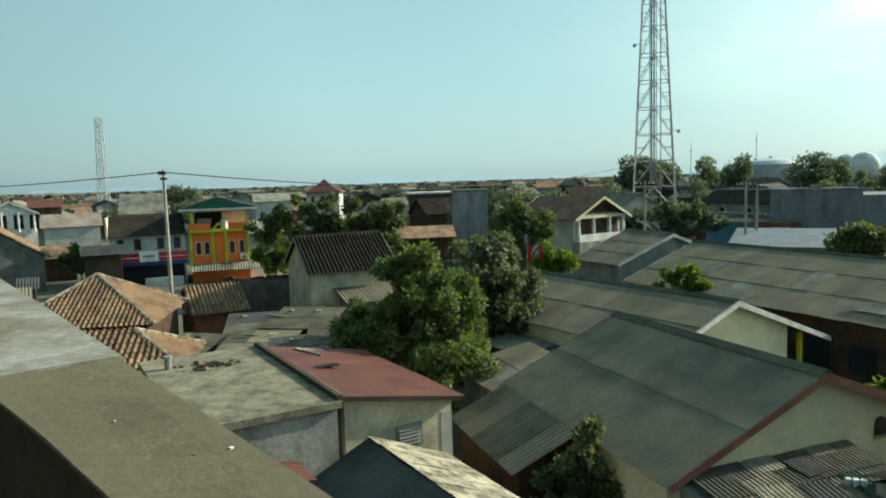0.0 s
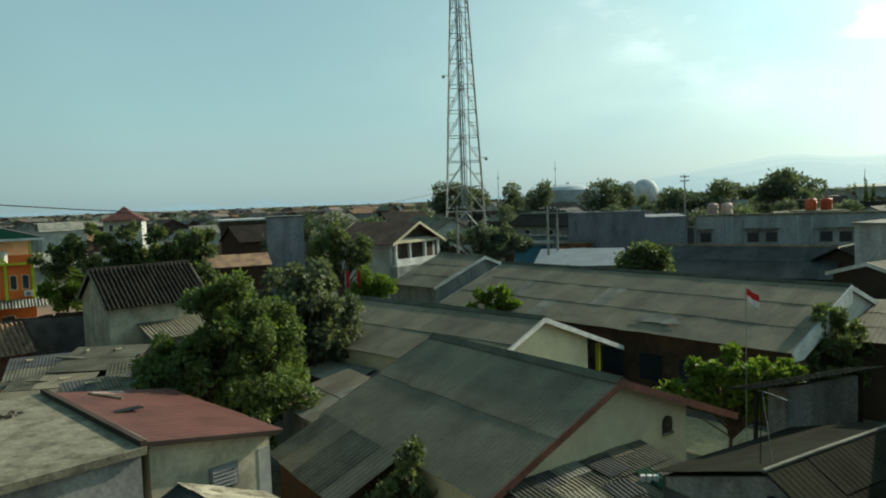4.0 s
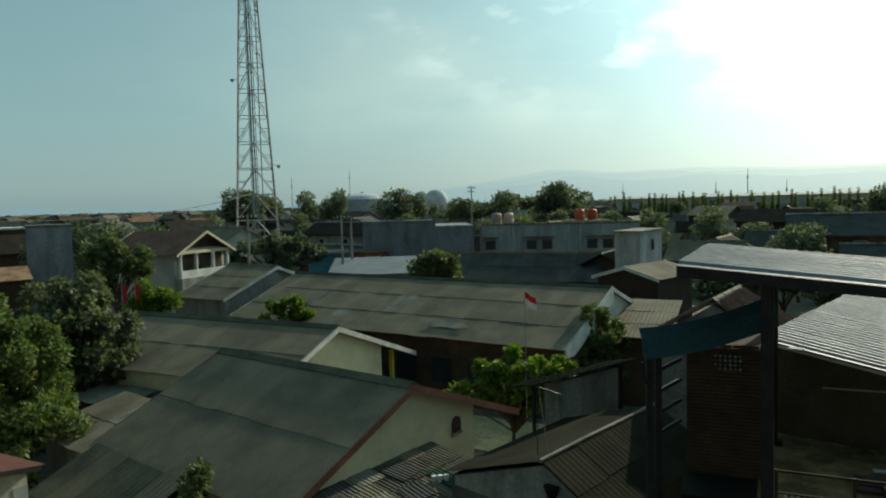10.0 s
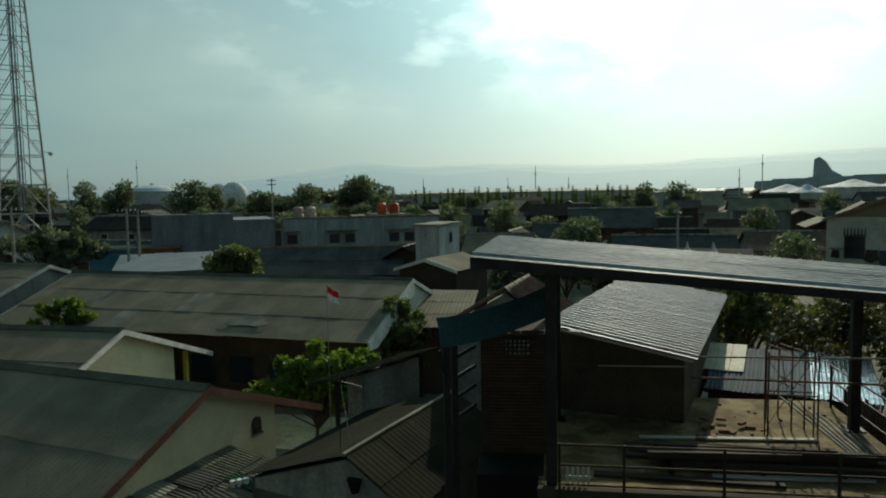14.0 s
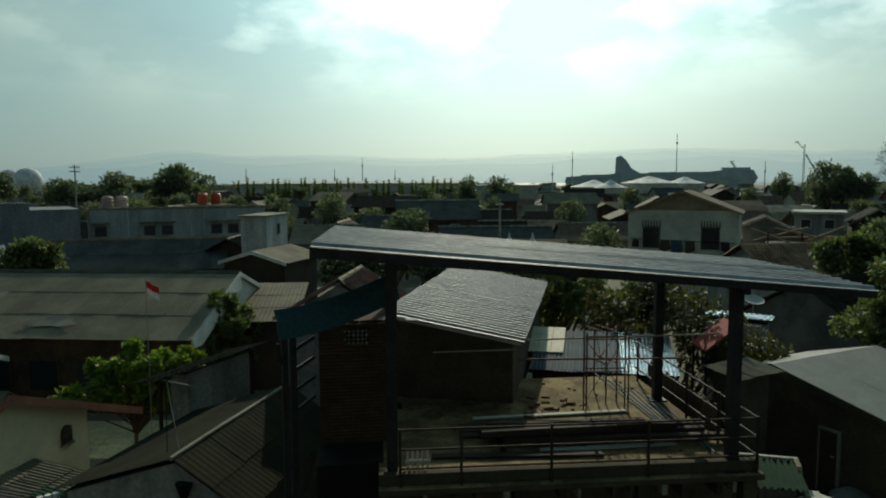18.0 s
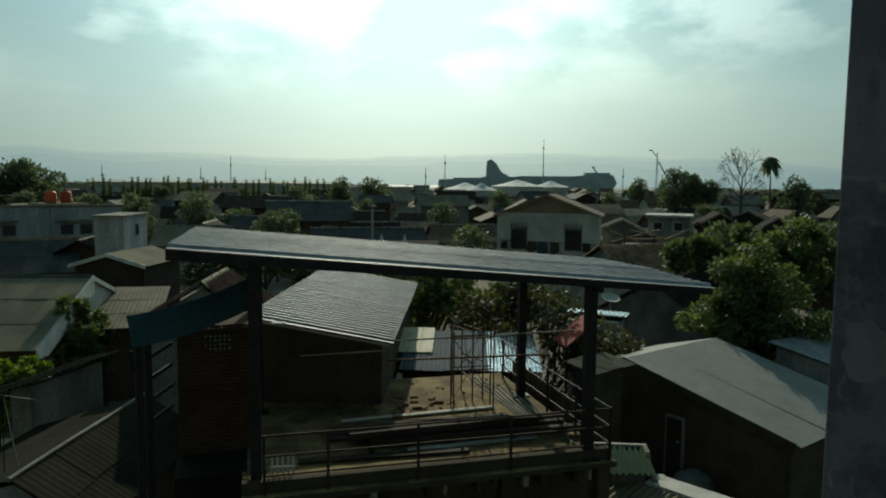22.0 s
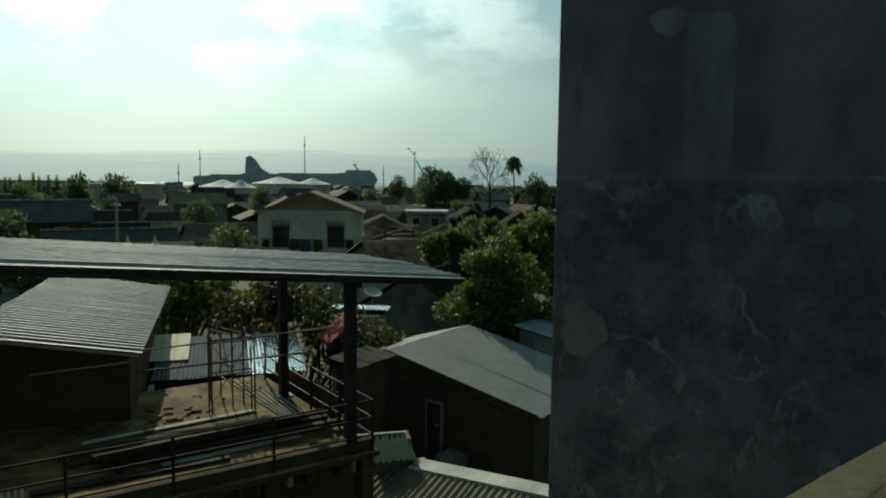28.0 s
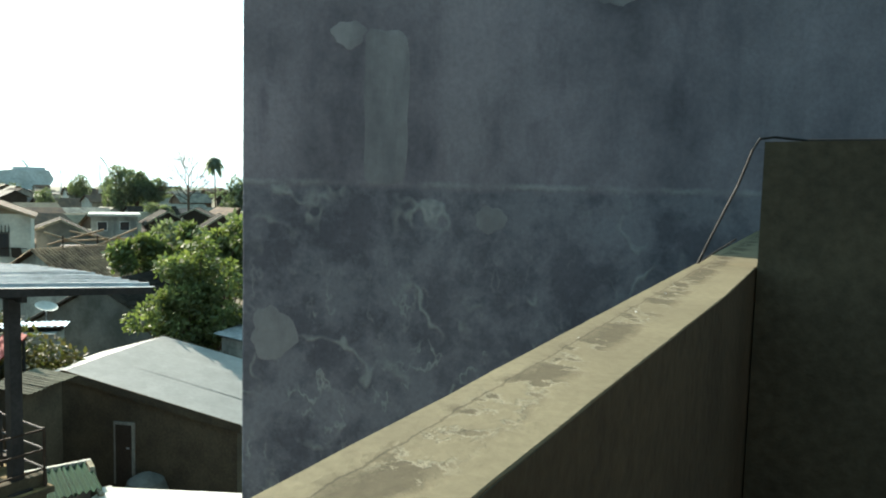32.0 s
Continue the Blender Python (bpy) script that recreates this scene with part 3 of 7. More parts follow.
def tile_slope(parent, origin, along, down, width, length, material, limit, seed=1, tw=0.24, tl=0.30):
    """Barrel tiles in courses; the first "limit" are objects of their own, the rest one joined part."""
    rnd = random.Random(seed)
    a, d = Vector(along).normalized(), Vector(down).normalized()
    n = a.cross(-d).normalized()
    if n.z < 0:
        a, origin = -a, Vector(origin) + a * width
        n = a.cross(-d).normalized()
    prof = [(-0.5, -0.03), (-0.27, 0.055), (0.0, 0.085), (0.27, 0.055), (0.5, -0.03)]
    key = ("tile", material.name)
    if key not in SHEETS:
        v = [(x * tw, 0, z - 0.01) for x, z in prof] + [(x * tw, -tl - 0.05, z + 0.015) for x, z in prof] + [(x * tw, -tl - 0.05, z - 0.012) for x, z in prof]
        f = [(i, i + 5, i + 6, i + 1) for i in range(4)] + [(i + 5, i + 10, i + 11, i + 6) for i in range(4)]
        me = bpy.data.meshes.new("roof_tile")
        me.from_pydata(v, [], f)
        me.materials.append(material)
        SHEETS[key] = me
    me = SHEETS[key]
    base = np.array([v.co for v in me.vertices])
    faces0 = [tuple(p.vertices) for p in me.polygons]
    nx, ny = int(width / tw), int(length / tl) + 1
    rot = Matrix((a, -d, n)).transposed()
    verts, faces = [], []
    for j in range(ny):
        for i in range(nx):
            p = Vector(origin) + a * (tw * (i + 0.5) + rnd.uniform(-0.012, 0.012)) + d * (tl * j + rnd.uniform(-0.015, 0.015)) + n * (0.03 + rnd.uniform(0, 0.012))
            m = rot @ Matrix.Rotation(rnd.uniform(-0.05, 0.05), 3, "Z")
            if i * ny + j < limit:
                o = new("roof_tile", me)
                mm = m.to_4x4()
                mm.translation = p
                o.parent, o.matrix_basis = parent, mm
            else:
                k = len(verts)
                verts += [tuple(m @ Vector(q) + p) for q in base]
                faces += [tuple(k + q for q in f) for f in faces0]
    if verts:
        mj = bpy.data.meshes.new("roof_tiles")
        mj.from_pydata(verts, [], faces)
        tagged(link_mesh("roof_tiles", mj, material, parent), kind="stuff")
    bm = bmesh.new()
    o, w2, l2 = Vector(origin), a * width, d * length
    bm.faces.new([bm.verts.new(q - n * 0.02) for q in (o, o + w2, o + w2 + l2, o + l2)])
    part("underlay", bm, M["dark_wood"], parent)


def add_window(root, face, off, u, z, w, h, frame=None, pane=None, louvres=0, bars=0):
    """A window on the wall at distance off: frame with sill, pane, and slats or bars under it."""
    frame, pane = frame or M["white_paint"], pane or M["glass"]
    turn = {"-y": 0, "+x": 90, "+y": 180, "-x": -90}[face]
    m = pose(0, 0, 0, 0, 0, turn) @ pose(u, -off, z)
    bm = bmesh.new()
    f = 0.06
    box(-w / 2 - f, -0.04, -f, w / 2 + f, 0.03, 0, bm)
    box(-w / 2 - f, -0.04, h, w / 2 + f, 0.03, h + f, bm)
    box(-w / 2 - f, -0.04, 0, -w / 2, 0.03, h, bm)
    box(w / 2, -0.04, 0, w / 2 + f, 0.03, h, bm)
    win = part("window", bm, frame, root)
    win.matrix_basis = m
    part("pane", box(-w / 2, -0.015, 0, w / 2, 0.01, h), pane, win)
    for i in range(louvres):
        zz = h * (i + 0.5) / louvres
        part("slat", prism([(-0.06, zz - 0.06), (-0.02, zz + 0.05), (-0.03, zz + 0.06), (-0.07, zz - 0.05)], -w / 2, w / 2), M["grey_sheet"], win).matrix_basis = pose(0, 0, 0, 0, 0, 90)
    for i in range(bars):
        x = -w / 2 + w * (i + 0.5) / bars
        part("bar", box(x - 0.015, -0.06, -0.02, x + 0.015, -0.035, h + 0.02), M["steel"], win)
    return win


def add_door(root, face, off, u, w=0.85, h=2.05, mat_=None, z=0.0, frame_mat=None):
    turn = {"-y": 0, "+x": 90, "+y": 180, "-x": -90}[face]
    bm = box(-w / 2 - 0.07, -0.05, 0, w / 2 + 0.07, 0.03, h + 0.07)
    d = part("door", bm, frame_mat or M["white_paint"], root)
    d.matrix_basis = pose(0, 0, 0, 0, 0, turn) @ pose(u, -off, z)
    part("door_leaf", box(-w / 2, -0.07, 0, w / 2, -0.045, h), mat_ or M["dark_wood"], d)
    part("handle", box(w / 2 - 0.12, -0.11, 0.98, w / 2 - 0.05, -0.07, 1.02), M["galv"], d)
    return d


def gable_house(name, label, cx, cy, az, length, hw, eave, ridge, wall, roof, hw2=None, over_g=0.45, over_e=0.55,
                sheets=None, fascia=None, cap=None, base=0.0, category="house", group="", pitch=0.18, amp=0.0065, seed=1, odd=None, shape="wave",
                eave2=None, wall1=None, wall2=None, tiles=None):
    """A house with a ridge along local y. hw, hw2: half widths to +x and -x. sheets: (across, down) counts of the roof sheets."""
    hw2 = hw2 or hw
    root = thing(name, cx, cy, base, az, label, category, group)
    h = length / 2
    eave, ridge = eave - base, ridge - base
    e2 = eave if eave2 is None else eave2 - base
    k1, k2 = (ridge - eave) / hw, (ridge - e2) / hw2
    inset = 0.10
    w1, w2 = wall1 or hw - 0.05, wall2 or hw2 - 0.05
    poly = [(-w2, 0), (w1, 0), (w1, ridge - k1 * w1 - inset), (0, ridge - inset), (-w2, ridge - k2 * w2 - inset)]
    part("wall", prism(poly, -h, h), wall, root)
    for s, k, w, tag in ((1, k1, hw, 1), (-1, k2, hw2, 2)):
        we = w + over_e
        drop = k * we
        slope = math.hypot(we, drop)
        if tiles:
            tile_slope(root, (0, -h - over_g, ridge), (0, 1, 0), (s * we, 0, -drop), length + 2 * over_g, slope, roof, tiles, seed + tag)
        elif sheets:
            sheet_slope(root, (0, -h - over_g, ridge), (0, 1, 0), (s * we, 0, -drop), length + 2 * over_g, slope, sheets[0], sheets[1], roof, pitch, amp, shape, seed=seed + tag, odd=odd)
        else:
            bm = prism([(0, ridge), (s * we, ridge - drop), (s * we, ridge - drop - 0.07), (0, ridge - 0.07)], -h - over_g, h + over_g)
            part("roof", bm, roof, root)
        if fascia:
            for y in (-h - over_g - 0.03, h + over_g):
                bm = prism([(0, ridge + 0.05), (s * we, ridge - drop + 0.05), (s * we, ridge - drop - 0.17), (0, ridge - 0.17)], y, y + 0.03)
                part("bargeboard", bm, fascia, root)
    if cap:
        bm = prism([(-0.22, ridge - 0.22 * k2 + 0.075), (0, ridge + 0.13), (0.22, ridge - 0.22 * k1 + 0.075), (0.22, ridge - 0.22 * k1 + 0.05), (0, ridge + 0.09), (-0.22, ridge - 0.22 * k2 + 0.05)], -h - over_g, h + over_g)
        part("ridge_cap", bm, cap, root)
    return root


def leaves_mesh(name, clumps, count, size, material, seed, flat=0.6, droop=0.25):
    """Leaves, each a small folded blade, spread through the shells of the clumps."""
    r = np.random.default_rng(seed)
    c = np.array(clumps, float)
    vol = c[:, 3] ** 2
    idx = r.choice(len(c), count, p=vol / vol.sum())
    v = r.normal(size=(count, 3))
    v /= np.linalg.norm(v, axis=1)[:, None]
    rad = c[idx, 3] * r.uniform(0.45, 1.08, count) ** 0.6
    bump = 1 + 0.22 * np.sin(v[:, 0] * 7 + idx * 1.7) * np.sin(v[:, 1] * 6 + idx) + 0.12 * np.sin(v[:, 2] * 11 + idx * 2.3)
    pos = c[idx, :3] + v * (rad * bump)[:, None] * np.array([1, 1, 0.85])
    ax = r.normal(size=(count, 3)) + v * 0.8 + np.array([0, 0, -droop])
    ax /= np.linalg.norm(ax, axis=1)[:, None]
    side = np.cross(ax, r.normal(size=(count, 3)) * flat + np.array([0, 0, 1.0]))
    side /= np.linalg.norm(side, axis=1)[:, None] + 1e-9
    nrm = np.cross(side, ax)
    s = size * r.uniform(0.6, 1.35, count)[:, None]
    a, b = pos, pos + ax * s
    mid = pos + ax * s * 0.45 - nrm * s * 0.08
    q1, q2 = mid + side * s * 0.28 + nrm * s * 0.12, mid - side * s * 0.28 + nrm * s * 0.12
    verts = np.stack([a, q1, b, q2], 1).reshape(-1, 3)
    base = np.arange(count)[:, None] * 4
    faces = np.concatenate([base + np.array([0, 1, 2]), base + np.array([0, 2, 3])], 0)
    me = bpy.data.meshes.new(name)
    me.from_pydata(verts.tolist(), [], faces.tolist())
    me.materials.append(material)
    return me


def tree(label, x, y, z, trunk, clumps, count, size, material, seed=1, r=0.16, category="tree", name="tree", kindred=None):
    root = thing(name, x, y, z, 0, label, category)
    bm = bmesh.new()
    top = Vector((0.1, 0.05, trunk))
    bar((0, 0, -0.1), top * 0.55, r, 8, bm, r * 0.75)
    bar(top * 0.55, top, r * 0.75, 8, bm, r * 0.5)
    rnd = random.Random(seed)
    for cx, cy, cz, cr in clumps:
        st = top * rnd.uniform(0.55, 1.0)
        mid = (st + Vector((cx, cy, cz))) / 2 + Vector((rnd.uniform(-.2, .2), rnd.uniform(-.2, .2), 0.15))
        bar(st, mid, r * 0.4, 6, bm, r * 0.28)
        bar(mid, (cx, cy, cz), r * 0.28, 6, bm, r * 0.08)
    part("trunk", bm, M["bark"], root)
    link_mesh("crown", leaves_mesh("crown", clumps, count, size, material, seed), None, root)
    return root


def crown(lobes, n, seed, r=(0.28, 0.5)):
    """Many small tufts of leaves spread over the outer parts of a few lobes (x, y, z, radius)."""
    rnd_ = random.Random(seed)
    tot = sum(q[3] ** 2 for q in lobes)
    out = []
    for x, y, z, rad in lobes:
        for _ in range(max(3, round(n * rad * rad / tot))):
            a, u = rnd_.uniform(0, 2 * math.pi), rnd_.uniform(-0.75, 1.0)
            k = math.sqrt(1 - u * u)
            f = rad * rnd_.uniform(0.6, 1.0)
            out.append((x + f * k * math.cos(a), y + f * k * math.sin(a), z + f * u, rnd_.uniform(*r)))
    return out


def blob_clumps(w, d, h, z, n, seed, r=(0.25, 0.42)):
    """n clumps spread through an uneven ellipsoid of size w, d, h round height z."""
    rnd = random.Random(seed)
    out = []
    for _ in range(n):
        a, u = rnd.uniform(0, 2 * math.pi), rnd.uniform(-0.8, 0.9)
        k = math.sqrt(1 - u * u) * rnd.uniform(0.35, 0.75)
        out.append((w / 2 * k * math.cos(a), d / 2 * k * math.sin(a), z + h / 2 * u * 0.7, rnd.uniform(*r) * min(w, h) * 0.6))
    return out


def polar(az, dist):
    return dist * math.sin(radians(az)), dist * math.cos(radians(az))


# ---------------------------------------------------------------- ground, sea, mountains
bm = bmesh.new()
bmesh.ops.create_circle(bm, cap_ends=True, radius=4600, segments=64)
tagged(part("ground", bm, M["ground"]), "bare packed earth with dry grass patches", "ground", kind="structure")
bm = bmesh.new()
pts = [polar(a, 1500) for a in range(60, 171, 5)] + [polar(a, 4500) for a in range(170, 59, -5)]
bm.faces.new([bm.verts.new((x, y, 0.4)) for x, y in pts])
tagged(part("water", bm, M["water"]), "calm hazy grey sea of the bay", "sea", kind="structure")


def mountains():
    """Four see-through ridges whose own pale blue emission stands for haze before the sky."""
    # self-glowing: the haze light is put into the emission colour
    mm = glow_mat("haze_glow_mountain", (0.25, 0.44, 0.53), 1.0)
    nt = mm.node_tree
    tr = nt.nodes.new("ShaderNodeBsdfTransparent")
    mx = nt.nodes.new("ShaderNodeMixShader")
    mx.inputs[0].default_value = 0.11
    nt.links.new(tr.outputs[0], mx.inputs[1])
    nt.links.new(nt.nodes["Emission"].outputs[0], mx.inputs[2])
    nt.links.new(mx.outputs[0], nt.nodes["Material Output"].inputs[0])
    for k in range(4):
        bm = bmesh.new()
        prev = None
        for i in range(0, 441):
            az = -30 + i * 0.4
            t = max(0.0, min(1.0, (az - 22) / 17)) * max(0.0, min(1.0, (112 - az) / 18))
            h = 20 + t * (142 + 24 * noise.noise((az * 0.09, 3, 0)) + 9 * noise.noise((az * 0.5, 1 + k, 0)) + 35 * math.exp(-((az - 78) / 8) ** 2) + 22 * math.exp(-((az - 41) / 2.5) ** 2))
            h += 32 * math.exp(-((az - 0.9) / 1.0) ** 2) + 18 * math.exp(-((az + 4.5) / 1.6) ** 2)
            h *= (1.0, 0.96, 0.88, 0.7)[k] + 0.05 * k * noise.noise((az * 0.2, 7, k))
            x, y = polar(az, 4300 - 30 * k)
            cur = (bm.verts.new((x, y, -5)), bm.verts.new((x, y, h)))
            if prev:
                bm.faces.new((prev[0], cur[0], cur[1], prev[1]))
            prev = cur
        tagged(part("backdrop_mountains", bm, mm), "distant mountain ridge, haze put in as a pale blue glow", "mountain", kind="structure")


mountains()

# ---------------------------------------------------------------- the roof terrace the camera stands on
PAZ = 141.3  # bearing of the parapet
terrace = thing("parapet", 0, 0, 0, PAZ, "cement-topped roof parapet, weathered and chipped", "parapet", kind="structure")
# local y runs along the parapet, local x to the inside


def coping(y0, y1, inner, outer, z0, z1, seed, steps):
    """A hand-laid cement coping with slightly wavering, chipped edges."""
    r = random.Random(seed)
    bm = bmesh.new()
    prev = None
    for i in range(steps + 1):
        y = y0 + (y1 - y0) * i / steps
        a = inner(y) + 0.001 * noise.noise((y * 2.1, seed, 0)) + 0.0005 * noise.noise((y * 17, seed, 1))
        b = outer + 0.003 * noise.noise((y * 1.7, seed, 5)) + 0.0012 * noise.noise((y * 14, seed, 2))
        c, e = 0.0016 + 0.0008 * noise.noise((y * 6, seed, 3)), 0.005 + 0.002 * noise.noise((y * 5, seed, 4))
        zt = z1 + 0.0006 * noise.noise((y * 4, seed, 6))
        ring = [bm.verts.new(q) for q in ((b, y, z0), (b, y, zt - e), (b + e, y, zt), (a - c, y, zt), (a, y, zt - c), (a, y, z0))]
        if prev:
            for k in range(6):
                bm.faces.new((prev[k], ring[k], ring[(k + 1) % 6], prev[(k + 1) % 6]))
        else:
            bm.faces.new(ring)
        prev = ring
    bm.faces.new(prev[::-1])
    return bm


def inner_edge(y):
    return float(np.interp(y, (-8, -1.2, -0.9, -0.68, 0.65, 1.1, 2.1, 3.0, 6.5), (-0.10, -0.108, -0.136, -0.151, -0.150, -0.139, -0.105, -0.094, -0.09)))


part("coping", coping(-1.25, 6.5, inner_edge, -0.31, 9.695, 9.72, 1, 200), M["parapet_top"], terrace)
part("old_coping", coping(-8, -1.253, inner_edge, -0.315, 9.695, 9.724, 2, 90), M["parapet_old"], terrace)
part("parapet_wall", box(-0.305, -8, 3.0, -0.16, 6.5, 9.694), M["grey_wall"], terrace)
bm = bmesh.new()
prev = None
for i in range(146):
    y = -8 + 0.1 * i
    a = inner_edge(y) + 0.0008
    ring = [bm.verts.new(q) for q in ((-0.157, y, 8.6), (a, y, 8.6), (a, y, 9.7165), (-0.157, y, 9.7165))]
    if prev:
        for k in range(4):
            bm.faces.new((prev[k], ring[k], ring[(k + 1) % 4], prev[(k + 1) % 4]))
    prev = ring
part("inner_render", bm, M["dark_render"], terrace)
rnd = random.Random(2)
for i in range(34):
    y = rnd.choice((rnd.uniform(-1.1, 0.3), rnd.uniform(0.3, 2.9)))
    x, s = rnd.gauss(-0.25, 0.022) if i % 4 else rnd.uniform(-0.29, -0.16), rnd.uniform(0.0008, 0.0024)
    part("plaster_chip", box(-s, -s * 0.7, 0, s, s * 0.7, s * 0.7), M["cloth_white"] if i % 3 == 0 else M["parapet_old"], terrace).matrix_basis = pose(x, y, 9.7202, 0, 0, rnd.uniform(0, 90))
endw = thing("wall_end", 0, 0, 0, PAZ, "masonry wall end beside the parapet, brown darkened for its unlit side", "wall", kind="structure")
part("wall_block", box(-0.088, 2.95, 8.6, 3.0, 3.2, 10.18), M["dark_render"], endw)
# unseen wall, added to shade the inner faces and bounce warm light
bw_ = thing("wall_behind", 0, 0, 0, PAZ, "unseen brown wall added behind the eye to shade the parapet", "wall", kind="structure")
part("house_wall", box(2.4, -9, 8.6, 2.6, 2.92, 11.6), M["brown_wall"], bw_)
tb = thing("floor", 0, 0, 0, PAZ, "cement roof terrace floor", "floor", kind="structure")
part("terrace_slab", box(-0.118, -9, 8.3, 6, 9, 8.6), M["grey_wall"], tb)

NW = thing("wall_neighbour", 6.03, -0.98, 0, 204, "tall windowless neighbour wall, sooty stained render", "wall", kind="structure")
part("render_wall", box(-0.3, 0, 0, 0, 9, 12.0), M["neighbour"], NW, bevel=0.012)
part("upper_wall", box(-0.3, 0.03, 12.0, 0, 9, 15), M["neighbour"], NW)


def patch(y, z, w, hgt, seed, n=26, power=2.0):
    """A trowelled cement patch with an uneven rim, a few millimetres proud."""
    r = random.Random(seed)
    bm = bmesh.new()
    ring, low = [], []
    ph = [r.uniform(0, 6.28) for _ in range(3)]
    for i in range(n):
        a = 2 * math.pi * i / n
        k = (abs(math.cos(a)) ** power + abs(math.sin(a)) ** power) ** (-1 / power)
        o = (0.035 if power > 4 else 0.1) * min(w, hgt) * (0.5 * math.sin(3 * a + ph[0]) + 0.4 * math.sin(7 * a + ph[1]) + r.uniform(-0.3, 0.3))
        c, d = math.cos(a), math.sin(a)
        ring.append(bm.verts.new((0.003, y + (w / 2 * k + o - 0.012) * c, z + (hgt / 2 * k + o - 0.012) * d)))
        low.append(bm.verts.new((0.001, y + (w / 2 * k + o) * c, z + (hgt / 2 * k + o) * d)))
    bm.faces.new(ring)
    for i in range(n):
        bm.faces.new((low[i], low[(i + 1) % n], ring[(i + 1) % n], ring[i]))
    return part("cement_patch", bm, M["cement_patch"], NW)


patch(1.17, 10.64, 0.36, 1.24, 1, 40, 8.0)
patch(0.86, 11.22, 0.27, 0.22, 2)
patch(0.26, 8.75, 0.38, 0.45, 3)
patch(2.05, 9.75, 0.26, 0.22, 4)
patch(3.0, 11.6, 0.32, 0.22, 5)
# ---------------------------------------------------------------- houses below, left to right
def red_house():
    h = gable_house("house", "single-storey cream house with grey corrugated roof and red-brown gable boards", 7.74, 21.05, 159.6, 8.5, 4.62, 3.0, 5.0,
                    M["cream"], M["asbestos"], hw2=5.3, wall2=3.0, over_g=0.2, over_e=0.0, sheets=(9, 2), fascia=M["red_fascia"], cap=M["old_sheet"], seed=3)
    add_window(h, "+y", 4.25, 1.6, 1.2, 1.1, 1.1)
    arch = [(-0.2, 0.0), (0.2, 0.0)] + [(0.2 * math.cos(a), 0.28 + 0.2 * math.sin(a)) for a in [math.pi * k / 8 for k in range(9)]]
    v = part("vent", prism(arch, 0.0, 0.05), M["dark_wood"], h, "arched dark gable vent")
    v.matrix_basis = pose(-2.1, 4.25, 3.1)
    for k in range(4):
        part("slat", box(-0.17, 0.052, 0.2 + 0.07 * k, 0.17, 0.075, 0.225 + 0.07 * k), M["brown_wall"], v)
    part("vent_sill", box(-0.23, 0.0, -0.06, 0.23, 0.09, -0.002), M["old_concrete"], v)
    return h


red_house()
yd = thing("pavement_yard", 17.2, 24.6, 0, 60, "concrete yard beside the house, sunlight put into its warm colour", "yard", kind="structure")
for i in range(4):
    for j in range(3):
        part("slab", box(-2.6 + 1.3 * i, -2.0 + 1.35 * j, 0, -1.32 + 1.3 * i, -0.67 + 1.35 * j, 0.05), M["yard_concrete"], yd)
yh = gable_house("house", "cream house with grey corrugated roof, white gable boards and a veranda", 8.0, 32.3, 149.0, 12.3, 4.05, 3.54, 5.0, M["cream"], M["asbestos"],
                 hw2=6.2, eave2=2.75, wall2=3.5, over_g=0.25, over_e=0.0, sheets=(12, 2), fascia=M["white_paint"], cap=M["old_sheet"], seed=11)
part("veranda_post", box(-4.95, 5.75, 0, -4.78, 5.92, 3.1), M["yellow_post"], yh, "bright yellow square post")
part("veranda_post", box(-4.95, 1.75, 0, -4.78, 1.92, 3.1), M["yellow_post"], yh, "bright yellow square post")
part("veranda_wall", box(-5.0, 1.0, 0, -4.9, 5.7, 0.9), M["cream"], yh)
add_window(yh, "-x", 3.5, -3.5, 1.0, 1.2, 1.2)

lb = gable_house("long_house", "long low building with weathered corrugated roof and white gable end", 21.05, 35.95, 155.4, 21.9, 5.3, 3.6, 5.5, M["brown_wall"], M["asbestos"],
                 over_g=0.15, over_e=0.5, sheets=(21, 3), fascia=M["white_paint"], cap=M["old_sheet"], seed=21, category="building", odd=(0.04, M["asbestos_light"]))
part("gable_panel", prism([(-5.1, 3.45), (0, 5.35), (5.1, 3.45)], 10.96, 11.0), M["white_wall"], lb, "white painted gable panel with stains")
bm = bmesh.new()
ring_ = [bm.verts.new((4.75 + 0.42 * math.sin(a_) * (1 + 0.25 * math.sin(3 * a_)), 4.3 + 1.15 * math.cos(a_) * (1 + 0.2 * math.sin(5 * a_)), 0)) for a_ in [i * math.pi / 14 for i in range(28)]]
for v_ in ring_:
    v_.co.z = 5.5 - (1.9 / 5.3) * v_.co.x + 0.115
bm.faces.new(ring_)
part("lichen_patch", bm, M["asbestos_light"], lb, "pale lichen crust on the roof")
part("verge_panel", prism([(0.02, 5.56), (5.75, 3.40), (5.75, 3.05), (4.9, 3.0), (0.02, 4.75)], 11.135, 11.17), M["white_paint"], lb, "broad white verge panel")
for i in range(9):
    add_window(lb, "+x", 5.25, -9.0 + 2.2 * i, 1.0, 1.3, 1.3, M["brown_wall"])
ah = gable_house("house", "low house with corrugated roof and doubled white bargeboard", 14.5, 49.7, 155.4, 4.6, 4.4, 4.3, 5.9, M["grey_wall"], M["asbestos"],
                 over_g=0.2, over_e=0.3, sheets=(5, 3), fascia=M["white_paint"], cap=M["asbestos"], seed=31)
add_window(ah, "+x", 4.35, 0.5, 1.6, 1.2, 1.2)


